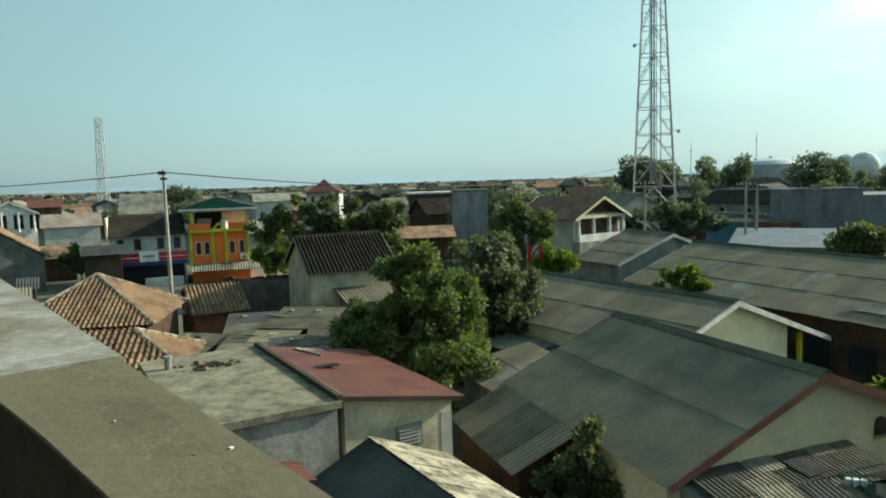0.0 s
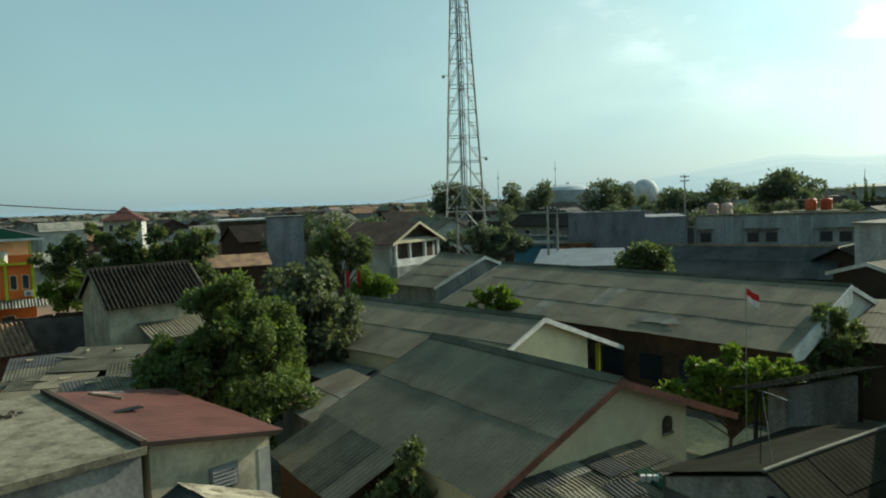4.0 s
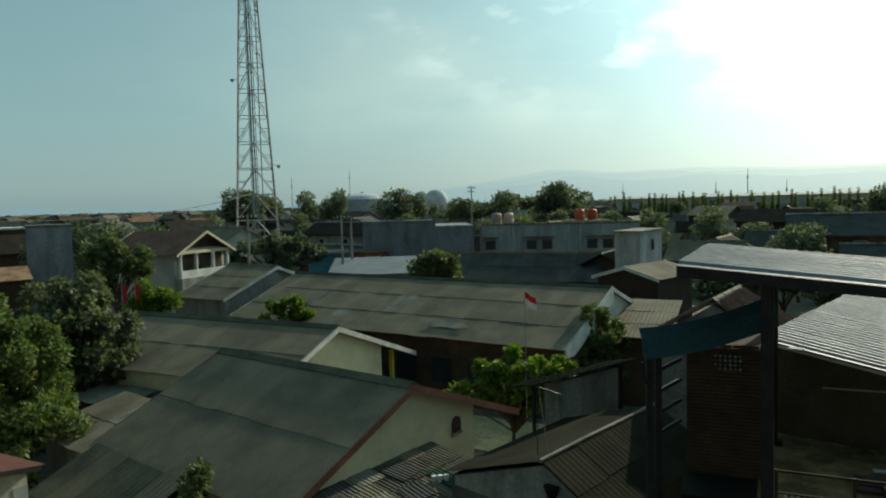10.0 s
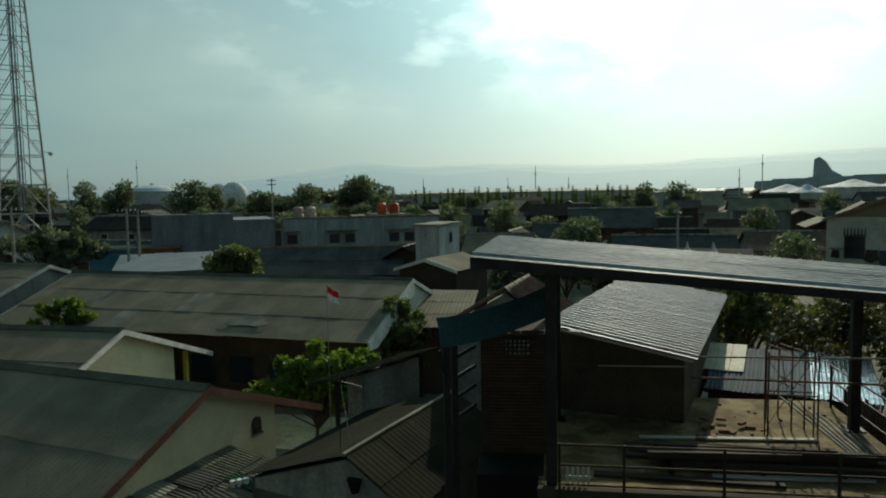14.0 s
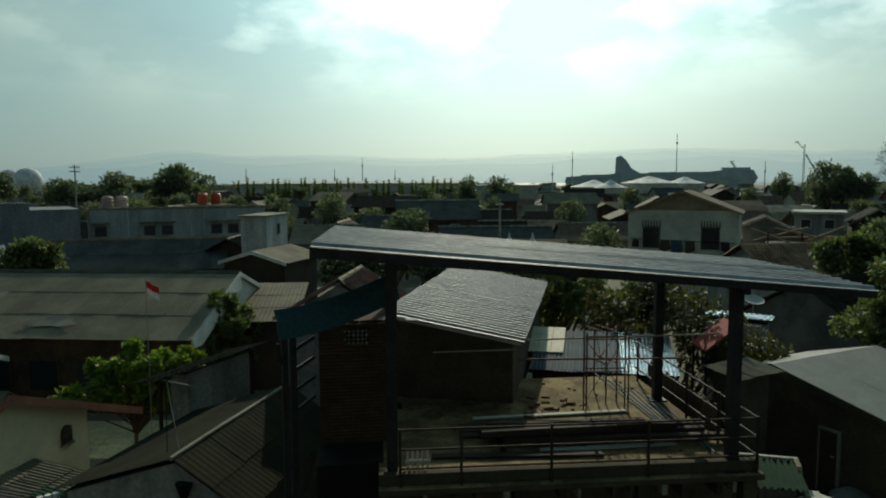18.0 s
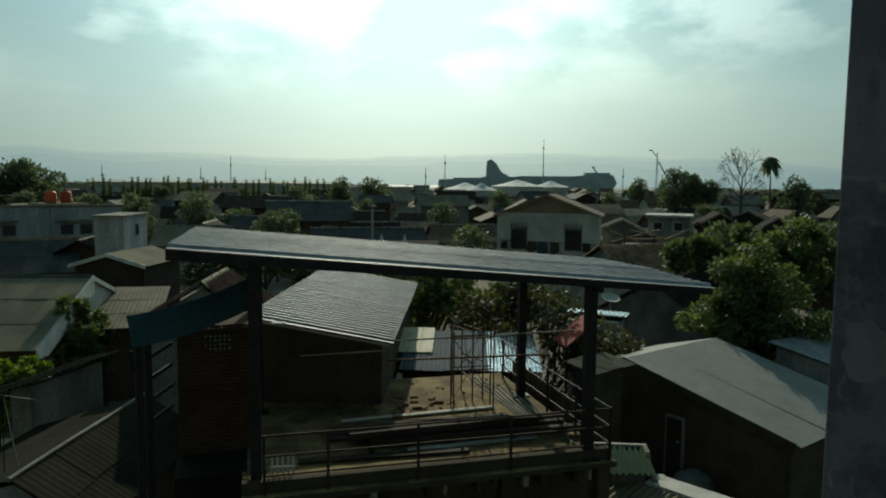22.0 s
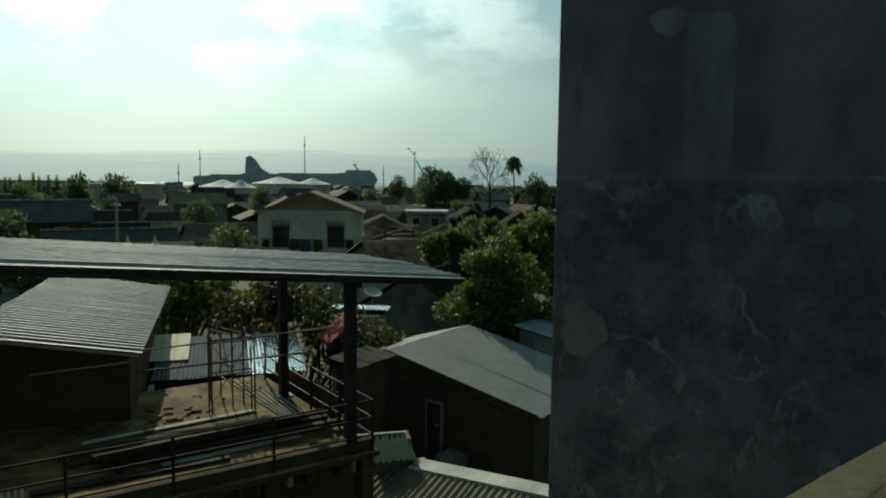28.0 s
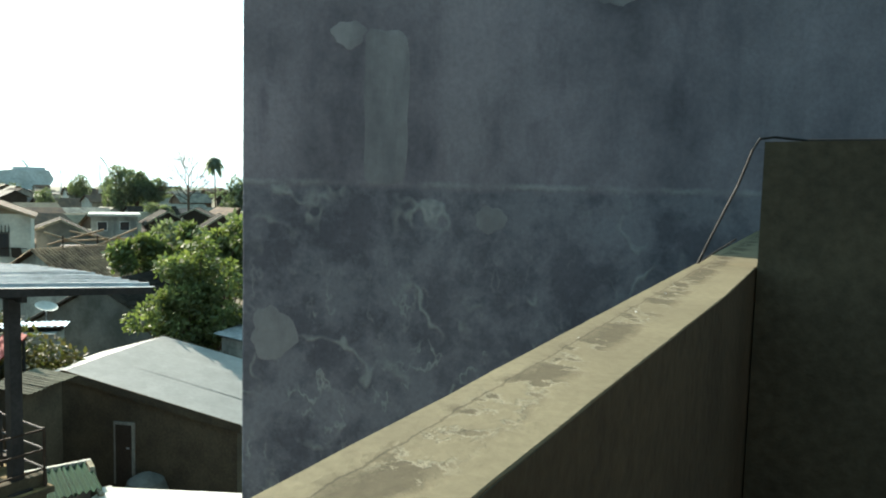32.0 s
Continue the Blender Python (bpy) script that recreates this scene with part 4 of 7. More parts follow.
def mono_house(name, label, corner, az, w, l, z0, z1, wall, roof, nx, ny, base=0.0, over=0.2, shape="wave", pitch=0.2, amp=0.02, fascia=None, odd=None, seed=1, wall_=True):
    """Skillion roof: local y along az for l, local x from 0 (roof at z0) to w (roof at z1)."""
    root = thing(name, corner[0], corner[1], 0, az, label, "house" if "house" in name else "shed")
    k = (z0 - z1) / w
    if wall_:
        part("wall", prism([(0.1, base), (0.1, z0 - 0.08 - 0.1 * k), (w - 0.1, z1 - 0.08 + 0.1 * k), (w - 0.1, base)], 0.1, l - 0.1), wall, root)
    ww = w + 2 * over
    sheet_slope(root, (-over, -over, z0 + k * over), (0, 1, 0), (1, 0, -k), l + 2 * over, math.hypot(ww, k * ww), nx, ny, roof, pitch, amp, shape, odd=odd, seed=seed)
    if fascia:
        part("fascia", prism([(-over, z0 + k * over + 0.03), (-over, z0 + k * over - 0.09), (w + over, z1 - k * over - 0.09), (w + over, z1 - k * over + 0.03)], -over - 0.03, -over), fascia, root)
    return root


mono_house("lean_to", "pale sheet ledge roof under the eave of the veranda house", (8.0 + 4.2 * math.cos(math.radians(149)) - 6.1 * math.sin(math.radians(149)), 32.3 - 4.2 * math.sin(math.radians(149)) - 6.1 * math.cos(math.radians(149))), 149, 1.5, 6.6, 2.85, 2.6, M["dark_wood"], M["asbestos_light"], 6, 1, over=0.05, seed=83)
rr = mono_house("small_house", "small yellowed house with red painted sheet roof", (-2.68, 17.5), -31, 3.4, 6.6, 4.62, 4.0, M["old_cream"], M["red_sheet"], 7, 1, over=0.12, shape="rib", pitch=0.4, amp=0.006, fascia=M["dark_wood"])
add_window(rr, "-y", -0.1, 1.95, 2.92, 0.66, 0.5, M["grey_sheet"], louvres=5)
part("top_strip", prism([(1.1, 4.455), (3.3, 4.055), (3.3, 4.04), (1.1, 4.44)], 6.2, 6.68), M["pale_tank"], rr, "faded pink strip along the roof top")
part("roof_patch", box(0.5, 3.2, 4.535, 1.3, 3.5, 4.56), M["dark_hole"], rr, "dark split in the roof sheet")
part("loose_strip", bar((0.9, 6.2, 4.52), (1.5, 5.2, 4.42), 0.04, 5), M["old_concrete"], rr, "bent pale strip on the roof")
part("edge_strip", box(-0.12, -0.1, 4.64, 0.0, 6.7, 4.70), M["old_concrete"], rr, "pale mortar strip along the roof edge")
part("wall_stain", box(2.95, 0.085, 0.2, 3.3, 0.1, 3.6), M["white_wall"], rr, "flaking white corner render")

cr = thing("flat_roof_house", -2.62, 17.2, 0, -30.5, "old house with stained bare concrete flat roof", "house")
part("wall", box(-3.5, 0.12, 0, -0.1, 7.4, 4.42), M["grey_wall"], cr)
part("roof_slab", coping(0, 7.5, lambda y: 0.0, -3.75, 4.42, 4.6, 7, 30), M["old_concrete"], cr)
part("roof_kerb", coping(0.05, 7.4, lambda y: 0.02, -0.12, 4.602, 4.74, 8, 20), M["dark_wood"], cr)
part("vent_pipe", lathe([(0.10, 0), (0.10, 0.32), (0.13, 0.33), (0.13, 0.40), (0.05, 0.41)], 10), M["grey_wall"], cr).matrix_basis = pose(-3.1, 6.0, 4.6)
rnd = random.Random(4)
deb = bmesh.new()
for _ in range(60):
    x, y = rnd.gauss(-2.1, 0.35), rnd.gauss(5.6, 0.25)
    s = rnd.uniform(0.03, 0.09)
    box(x, y, 4.6, x + s * 1.8, y + s, 4.6 + s * 0.7, deb)
tagged(part("rubble", deb, M["dark_wood"]), "heap of twigs and rubble on the flat roof", "rubble", kind="stuff").matrix_basis = pose(-2.62, 17.2, 0, 0, 0, 30.5)
mono_house("lean_to", "rusty red sheet lean-to against the flat roof house", (-4.6, 14.9), -30.5, 1.4, 2.0, 3.6, 3.3, M["grey_wall"], M["red_sheet"], 2, 1)

gable_house("shed", "shed under dark metal and lichened corrugated sheets", -0.85, 15.2, 149.4, 4.4, 1.6, 2.85, 3.6, M["grey_wall"], M["slate"], hw2=2.1, eave2=2.7, over_e=0.1, over_g=0.1, sheets=(4, 1), seed=41, odd=(0.0, M["lichen"]))
lich = thing("roof_cover", -0.85, 15.2, 0, 149.4, "lichen-covered loose corrugated sheets laid on the shed", "roof sheet")
sheet_slope(lich, (0, -2.3, 3.64), (0, 1, 0), (-2.15, 0, -0.92), 4.6, 2.35, 7, 2, M["lichen"], 0.12, 0.010, seed=77, jitter=0.03)

lt = mono_house("lean_to", "brick lean-to with patched corrugated roof against the house", (1.9, 23.25), 161.9, 1.7, 4.8, 3.0, 2.25, M["dark_brick"], M["old_sheet"], 5, 1, over=0.1, seed=9, odd=(0.3, M["asbestos"]))
part("slot_window", box(1.6, 2.6, 1.3, 1.62, 3.5, 1.6), M["dark_hole"], lt)
mono_house("lean_to", "low grey sheet roof between the houses", (3.4, 28.6), 161, 3.0, 4.0, 3.2, 2.6, M["grey_wall"], M["asbestos"], 4, 2, over=0.1, seed=19, odd=(0.3, M["asbestos_light"]))
mono_house("lean_to", "narrow pale sheet roof behind the mango tree", (4.6, 31.5), 155, 1.2, 4.0, 2.9, 2.6, M["grey_wall"], M["asbestos_light"], 4, 1, over=0.1, seed=29)

# patched lean-to at the cream gable
pk = thing("patched_lean_to", 7.4, 16.75, 0, 159.6, "lean-to roof patched with grey, pale and green corrugated sheets", "shed")
sheet_slope(pk, (2.3, 0.15, 3.12), (-1, 0, 0), (0, 3.6, -0.62), 5.0, 3.7, 5, 3, M["old_sheet"], 0.13, 0.012, seed=61, odd=(0.35, M["asbestos"]), jitter=0.03)
rnd = random.Random(44)
for i, (x, y, w_, l_, q) in enumerate(((1.2, 1.0, 0.9, 0.7, "slate"), (0.2, 0.9, 0.8, 0.6, "asbestos_light"), (-0.8, 1.3, 0.9, 0.8, "slate"), (-1.6, 0.8, 0.7, 0.6, "asbestos"), (0.9, 2.1, 0.9, 0.7, "old_concrete"), (-0.2, 2.3, 0.8, 0.7, "slate"), (-1.3, 2.4, 0.5, 0.9, "green_sheet"), (1.6, 2.9, 0.8, 0.6, "slate"), (0.4, 3.2, 0.9, 0.5, "lichen"), (-0.9, 3.2, 0.6, 0.5, "slate"))):
    o = new("patch_sheet", sheet_mesh(w_, l_, 0.13, 0.010, M[q]))
    o.parent, o.matrix_basis = pk, pose(x - w_ / 2, y, 3.19 - 0.172 * (y - 0.15) + 0.004 * i, 0, 0, rnd.uniform(-9, 9)) @ pose(0, 0, 0, 170, 0, 0) @ pose(0, 0, 0, 180, 0, 0)
part("green_panel", box(-2.6, 2.2, 2.86, -1.7, 3.2, 2.90), M["green_sheet"], pk, "green translucent sheet").matrix_basis = pose(0, 0, -0.02)
part("wall", prism([(0.3, 0), (3.6, 0), (3.6, 2.35), (0.3, 2.95)], -2.4, 2.2), M["grey_wall"], pk).matrix_basis = pose(0, 0, 0, 0, 0, 90)
cn2 = thing("tin_can", 9.0, 15.4, 2.72, 20, "small striped white tin standing on the sheets", "can")
for i in range(3):
    part("stripe", lathe([(0.07, 0), (0.07, 0.3)], 8), M["cloth_white"], cn2).matrix_basis = pose(0.16 * i, 0, 0)

gable_house("dark_roof_house", "dull cream house with dark weathered tile roof and plain gable end", -6.44, 43.5, 64, 5.1, 2.6, 5.17, 6.83, M["old_cream"], M["dark_tile"], over_g=0.22, over_e=0.27, fascia=M["old_concrete"], cap=M["dark_tile"], tiles=300)
mono_house("lean_to", "grey sheet lean-to below the dark roof", (-6.2, 40.7), 64, 2.0, 3.4, 3.9, 3.4, M["grey_wall"], M["asbestos"], 5, 1, seed=39)


def hip_house(name, label, cx, cy, az, hx, hy, eave, peak, wall, roof, base=0.0, ridge=0.0, limit=140, over=0.45):
    """Hipped roof of tiles: half sizes hx, hy, ridge half length along y; the tiles of each face follow its fall."""
    root = thing(name, cx, cy, base, az, label, "house")
    part("wall", box(-hx + over, -hy + over, 0, hx - over, hy - over, eave - 0.1), wall, root)
    bm = bmesh.new()
    c = [bm.verts.new(q) for q in ((-hx, -hy, eave), (hx, -hy, eave), (hx, hy, eave), (-hx, hy, eave))]
    r = [bm.verts.new((0, -ridge, peak)), bm.verts.new((0, max(ridge, 0.001), peak))]
    for f in ((c[0], c[1], r[0]), (c[1], c[2], r[1], r[0]), (c[2], c[3], r[1]), (c[3], c[0], r[0], r[1]), (c[3], c[2], c[1], c[0])):
        bm.faces.new(f)
    part("roof_deck", bm, M["dark_wood"], root)
    rnd_ = random.Random(int(cx * 7))
    me = SHEETS.get(("tile", roof.name))
    corners = [Vector((-hx, -hy, eave)), Vector((hx, -hy, eave)), Vector((hx, hy, eave)), Vector((-hx, hy, eave))]
    tops = [Vector((0, -ridge, peak)), Vector((0, ridge, peak))]
    base_v = np.array([v.co for v in me.vertices])
    f0 = [tuple(p.vertices) for p in me.polygons]
    verts, faces, made = [], [], 0
    for i in range(4):
        a, b = corners[i], corners[(i + 1) % 4]
        ta, tb_ = (tops[0], tops[0]) if i == 0 else (tops[0], tops[1]) if i == 1 else (tops[1], tops[1]) if i == 2 else (tops[1], tops[0])
        u = (b - a).normalized()
        mid = (ta + tb_) / 2 - (a + b) / 2
        up = (mid - u * mid.dot(u)).normalized()
        n = u.cross(up)
        hgt = (ta - a).dot(up)
        lw_, rw_ = (ta - a).dot(u), (tb_ - a).dot(u)
        full = (b - a).length
        m = Matrix((u, up, n)).transposed()
        for j in range(int(hgt / 0.3) + 1):
            t = j * 0.3 / hgt
            x0, x1 = lw_ * t, full + (rw_ - full) * t
            for q in range(int((x1 - x0) / 0.24)):
                p = a + u * (x0 + 0.24 * (q + 0.5) + rnd_.uniform(-0.01, 0.01)) + up * (0.3 * j + 0.3) + n * (0.035 + rnd_.uniform(0, 0.015))
                if made < limit and i < 2:
                    o = new("roof_tile", me)
                    mm = m.to_4x4()
                    mm.translation = p
                    o.parent, o.matrix_basis = root, mm
                    made += 1
                else:
                    k = len(verts)
                    verts += [tuple(m @ Vector(w) + p) for w in base_v]
                    faces += [tuple(k + w for w in f) for f in f0]
        cap = bar(a + n * 0.05, ta + Vector((0, 0, 0.06)), 0.11, 7)
        part("hip_cap", cap, M["lichen"], root)
    mj = bpy.data.meshes.new("roof_tiles")
    mj.from_pydata(verts, [], faces)
    tagged(link_mesh("roof_tiles", mj, roof, root), kind="stuff")
    return root


gable_house("tile_roof_house", "low outbuilding under brown terracotta tiles", -14.0, 42.5, 60, 3.1, 2.0, 2.9, 4.1, M["brick_red"], M["terracotta"], over_e=0.2, over_g=0.2, tiles=200)
hip_house("tile_roof_house", "old house with sagging hipped terracotta roof", -13.5, 27.0, 80, 2.3, 3.6, 3.3, 4.5, M["grey_wall"], M["terracotta"], ridge=1.4, limit=240)
hip_house("tile_roof_house", "old house with a weathered hipped terracotta roof", -17.98, 36.48, 82, 3.6, 3.6, 3.5, 5.6, M["dark_brick"], M["terracotta"], limit=200)
gable_house("tile_roof_house", "grey house end under a long terracotta tile slope", *polar(-33.0, 86), 149, 9.0, 5.2, 3.7, 7.3, M["dim_wall"], M["terracotta"], over_g=0.3, over_e=0.3, cap=M["lichen"], tiles=200)
mono_house("tin_shed", "grey sheet shed beside the street", polar(-32.4, 54), 60, 2.6, 1.7, 3.7, 3.2, M["dark_wood"], M["asbestos"], 5, 1, over=0.15, seed=131)
mono_house("tin_shed", "dark sheet stall beside the street", polar(-31.2, 60), 62, 1.8, 1.2, 3.7, 3.2, M["dark_wood"], M["slate"], 2, 1, over=0.15, seed=132)
gable_house("tile_roof_house", "low house with faded brown tiles behind the stalls", *polar(-28.9, 92), 60, 4.2, 2.4, 2.7, 3.9, M["dark_brick"], M["terracotta"], over_g=0.2, over_e=0.2)
rw = thing("ruined_wall", -12.2, 46.0, 0, 90, "blackened brick wall of a roofless building", "wall")
part("brickwork", box(-0.15, -2.2, 0, 0.15, 2.4, 3.9), M["dim_wall"], rw)
rnd = random.Random(13)
y = -2.2
while y < 2.35:
    w_ = rnd.uniform(0.18, 0.5)
    part("broken_top", box(-0.14, y, 3.9, 0.14, min(y + w_, 2.4), 3.92 + rnd.uniform(0.0, 0.28)), M["dark_brick"], rw)
    y += w_
rnd = random.Random(12)
for i, (x, y, az, w, l, z) in enumerate(((-11.0, 36.0, 80, 2.6, 3.0, 3.4), (-8.4, 37.0, 100, 3.0, 3.2, 3.5), (-9.8, 32.6, 95, 2.4, 3.0, 3.2), (-7.6, 30.4, 70, 2.2, 3.4, 3.3), (-12.5, 33.6, 110, 2.2, 2.4, 3.0), (-6.4, 33.4, 85, 1.6, 3.6, 3.3))):
    mono_house("tin_shed", "low shed patched with dark and pale metal sheets", (x, y), az, w, l, z, z - 0.4, M["dark_wood"], M[("slate", "old_sheet", "asbestos", "slate", "old_sheet", "asbestos")[i]], 3, 2, over=0.12, seed=80 + i, odd=(0.25, M["old_sheet"]), pitch=0.14, amp=0.006)
    for k in range(2):
        pl = tagged(part("loose_plank", bar((0, 0, 0.03), (rnd.uniform(0.8, 1.8), rnd.uniform(-0.8, 0.8), 0.05), 0.05, 5), M["old_concrete"]), "bleached loose pole lying on a shed roof", "pole", "loose poles")
        cx_, cy_ = math.cos(radians(az)), -math.sin(radians(az))
        sx, sy = math.sin(radians(az)), math.cos(radians(az))
        pl.matrix_basis = pose(x + cx_ * w * 0.3 + sx * l * (0.2 + 0.4 * k), y + cy_ * w * 0.3 + sy * l * (0.2 + 0.4 * k), z + 0.02, 0, 10, rnd.uniform(0, 90))
pink = thing("yard_slab", -18.0, 42.0, 2.5, 30, "pinkish faded awning sheet over a yard", "awning")
part("awning_sheet", box(-2.2, -3, 0, 2.2, 3, 0.05), M["pale_tank"], pink)
for x, y in ((-2.1, -2.9), (2.1, -2.9), (-2.1, 2.9), (2.1, 2.9)):
    part("post", box(x - 0.04, y - 0.04, -2.5, x + 0.04, y + 0.04, 0), M["steel"], pink)

# orange shop-house and its neighbour
oh = thing("orange_house", -23.7, 75.2, 0, -17.5, "bright orange two-storey house with lime trim and green gable roof", "house")
part("wall", box(-2.95, 0, 0, 2.95, 8, 5.3), M["orange"], oh)
part("balcony_slab", box(-3.1, -0.5, 5.25, 3.1, 0, 5.45), M["lime"], oh)
part("balcony_parapet", box(-3.1, -0.5, 5.45, -0.9, -0.4, 6.2), M["orange"], oh)
part("balcony_parapet", box(0.9, -0.5, 5.45, 3.1, -0.4, 6.2), M["orange"], oh)
part("upper_wall", box(-2.9, 1.4, 5.3, 2.9, 8, 7.7), M["cream"], oh)
part("roof", prism([(-4.0, 7.75), (0, 8.95), (4.0, 7.75)], -0.8, 8.5), M["slate"], oh)
part("gable_front", prism([(-3.6, 7.76), (0, 8.86), (3.6, 7.76)], -0.85, -0.81), M["green_roof"], oh, "dark green painted gable board")
part("balcony_recess", box(-2.5, 1.36, 5.5, 0.3, 1.399, 7.3), M["dark_hole"], oh)
part("water_drum", lathe([(0.35, 5.45), (0.37, 5.8), (0.35, 6.5), (0.1, 6.6)], 10), M["white_paint"], oh).matrix_basis = pose(0.5, 0.3, 0)
part("laundry", box(-2.2, -0.1, 6.2, -0.8, -0.06, 6.7), M["grey_sheet"], oh)
part("eave_board", box(-4.0, -0.86, 7.55, 4.0, -0.8, 7.76), M["white_paint"], oh)
for x in (-2.95, -0.75, 0.6, 2.85):
    part("pilaster", box(x - 0.13, -0.14, 1.5, x + 0.13, 0, 5.25), M["lime"], oh)
part("gable_trim", prism([(-1.0, 5.3), (-0.07, 6.3), (1.0, 5.3), (0.8, 5.3), (-0.07, 6.05), (-0.8, 5.3)], -0.56, -0.5), M["lime"], oh)
for x in (-2.2, -1.35, 1.2, 2.2):
    add_window(oh, "-y", 0, x, 2.9, 0.5, 1.3, M["cream"])
for x in (-2.7, 2.7):
    part("balcony_post", box(x - 0.1, -0.45, 6.2, x + 0.1, -0.25, 7.6), M["yellow_post"], oh)
sheet_slope(oh, (-3.0, 0.0, 1.9), (1, 0, 0), (0, -1, -0.375), 6.9, 1.7, 5, 1, M["asbestos_light"], 0.28, 0.05, seed=81)
acu = part("air_conditioner", box(2.0, -0.35, 2.2, 2.7, -0.02, 2.7), M["white_paint"], oh)
part("fan_grille", lathe([(0.2, 0), (0.2, 0.02)], 12), M["grey_sheet"], acu).matrix_basis = pose(2.35, -0.36, 2.45, 90, 0, 0)

sh = thing("shop_house", -30.3, 72.6, 0, -23, "two-storey white shop with grey roof and red and blue sign bands", "shop")
part("wall", box(-3.6, 0, 0, 3.6, 8, 5.3), M["white_wall"], sh)
part("roof", prism([(-0.5, 5.2), (4, 7.2), (8.5, 5.2)], -3.7, 3.7), M["dark_tile"], sh).matrix_basis = pose(0, 0, 0, 0, 0, 90)
part("roof_end", box(-3.9, -0.3, 5.0, -3.72, 8, 7.1), M["cream"], sh)
part("sign_band", box(-3.9, -0.75, 2.65, 3.7, -0.6, 3.5), M["red_banner"], sh)
part("sign_panel", box(-0.9, -0.82, 2.6, 0.9, -0.76, 3.7), M["white_paint"], sh)
part("sign_text", box(-0.6, -0.84, 3.05, 0.6, -0.825, 3.25), M["grey_sheet"], sh)
part("sign_stripe", box(-3.9, -0.77, 3.0, -0.95, -0.755, 3.08), M["white_paint"], sh)
part("sign_stripe", box(0.95, -0.77, 3.0, 3.7, -0.755, 3.08), M["white_paint"], sh)
part("lower_band", box(-3.9, -0.75, 2.2, 3.7, -0.62, 2.6), M["blue_banner"], sh)
part("shop_front", box(-3.4, -0.05, 0.1, 3.4, 0.02, 2.2), M["dark_hole"], sh)
part("shop_counter", box(-0.5, -1.0, 0, 3.2, -0.6, 0.9), M["silo"], sh)
for x in (-2.6, -1.0, 1.2, 2.8):
    add_window(sh, "-y", 0, x, 3.8, 0.6, 1.1, M["grey_wall"])

# veranda house, pyramid villa
ch = gable_house("columned_house", "veranda house with white columns and brown tiled gable roof", 11.7, 64.6, 145, 6.5, 3.0, 6.6, 8.15, M["white_wall"], M["brown_tile"], over_g=0.9, over_e=0.5, fascia=M["cream"], base=0)
# brown panel put in for the shade under the gable
part("gable_shade", prism([(-2.6, 6.75), (0, 7.9), (2.6, 6.75)], 3.27, 3.3), M["brown_wall"], ch)
part("lintel", box(-3.0, 3.6, 6.35, 3.0, 3.9, 6.6), M["cream"], ch)
for x in (-2.8, -1.0, 1.0, 2.8):
    part("column", lathe([(0.24, 4.4), (0.17, 4.6), (0.15, 6.2), (0.22, 6.35)], 10), M["white_paint"], ch).matrix_basis = pose(x, 3.75, 0)
part("veranda_wall", box(-3.1, 3.3, 0, 3.1, 4.2, 4.4), M["grey_wall"], ch)
# brown panel in place of the shade behind the columns
part("front_shade", box(-2.6, 3.26, 4.4, 2.6, 3.3, 6.4), M["brown_wall"], ch)
part("balustrade", box(-3.0, 3.95, 4.4, 3.0, 4.05, 5.0), M["white_paint"], ch)
pv = thing("villa", -24.6, 150, 0, 0, "white villa with dark red pyramid roof", "house")
part("wall", box(-3.4, -3, 0, 3.4, 3, 8.1), M["white_wall"], pv)
part("roof", lathe([(5.6, 8.1), (5.5, 8.3), (2.4, 9.5), (0.1, 10.9)], 4), M["red_sheet"], pv).matrix_basis = pose(0, 0, 0, 0, 0, 45)
for x in (-2, 0, 2):
    add_window(pv, "-y", 3, x, 6.2, 0.8, 1.2)

# houses of the far side of the street
gable_house("house", "long low house under a faded pinkish sheet roof", *polar(-27.6, 122), 62, 7.4, 3.0, 4.9, 6.6, M["white_wall"], M["faded_roof"], over_g=0.4, over_e=0.3)
wc = gable_house("columned_house", "white house with columns under a dark gable roof", *polar(-31.4, 130), 148, 7.0, 3.6, 6.9, 8.7, M["white_paint"], M["dark_tile"], over_g=0.5, over_e=0.4, fascia=M["white_paint"])
for x in (-3.2, -1.1, 1.1, 3.2):
    part("column", lathe([(0.2, 4.0), (0.16, 4.2), (0.16, 6.8), (0.22, 7.0)], 8), M["white_paint"], wc).matrix_basis = pose(x, 3.75, 0)
    part("opening", box(x - 0.7, 3.51, 4.4, x + 0.6, 3.53, 6.6), M["dark_hole"], wc)
gable_house("house", "tall narrow house with brown roof", *polar(-29.2, 190), 60, 6.5, 3.2, 6.6, 8.2, M["brown_wall"], M["red_sheet"], over_g=0.4, over_e=0.3)
gable_house("house", "ochre-walled house under an olive lichened roof", *polar(-22.8, 130), 72, 6.6, 3.8, 6.2, 9.2, M["old_cream"], M["asbestos_light"], over_g=0.3, over_e=0.3)
gable_house("house", "pale roofed house behind the orange house", *polar(-13.5, 165), 70, 8.0, 4.0, 6.6, 8.2, M["white_wall"], M["asbestos_light"], over_g=0.3, over_e=0.3)
gable_house("house", "dim house with dark tile roof and brick gable", *polar(-0.6, 108), 62, 5.4, 3.0, 5.2, 7.3, M["dark_brick"], M["dark_tile"], over_g=0.3, over_e=0.3, fascia=M["dark_wood"])
gable_house("tile_roof_house", "low house under faded orange tiles", *polar(-1.6, 80), 82, 6.5, 2.4, 3.9, 4.9, M["dark_brick"], M["terracotta"], over_g=0.2, over_e=0.3)
gt = thing("block_building", *polar(2.2, 84), 0, 2, "plain dark grey rendered two-storey wall", "building")
part("wall", box(-2.0, 0, 0, 2.2, 6, 8.6), M["block_grey"], gt)
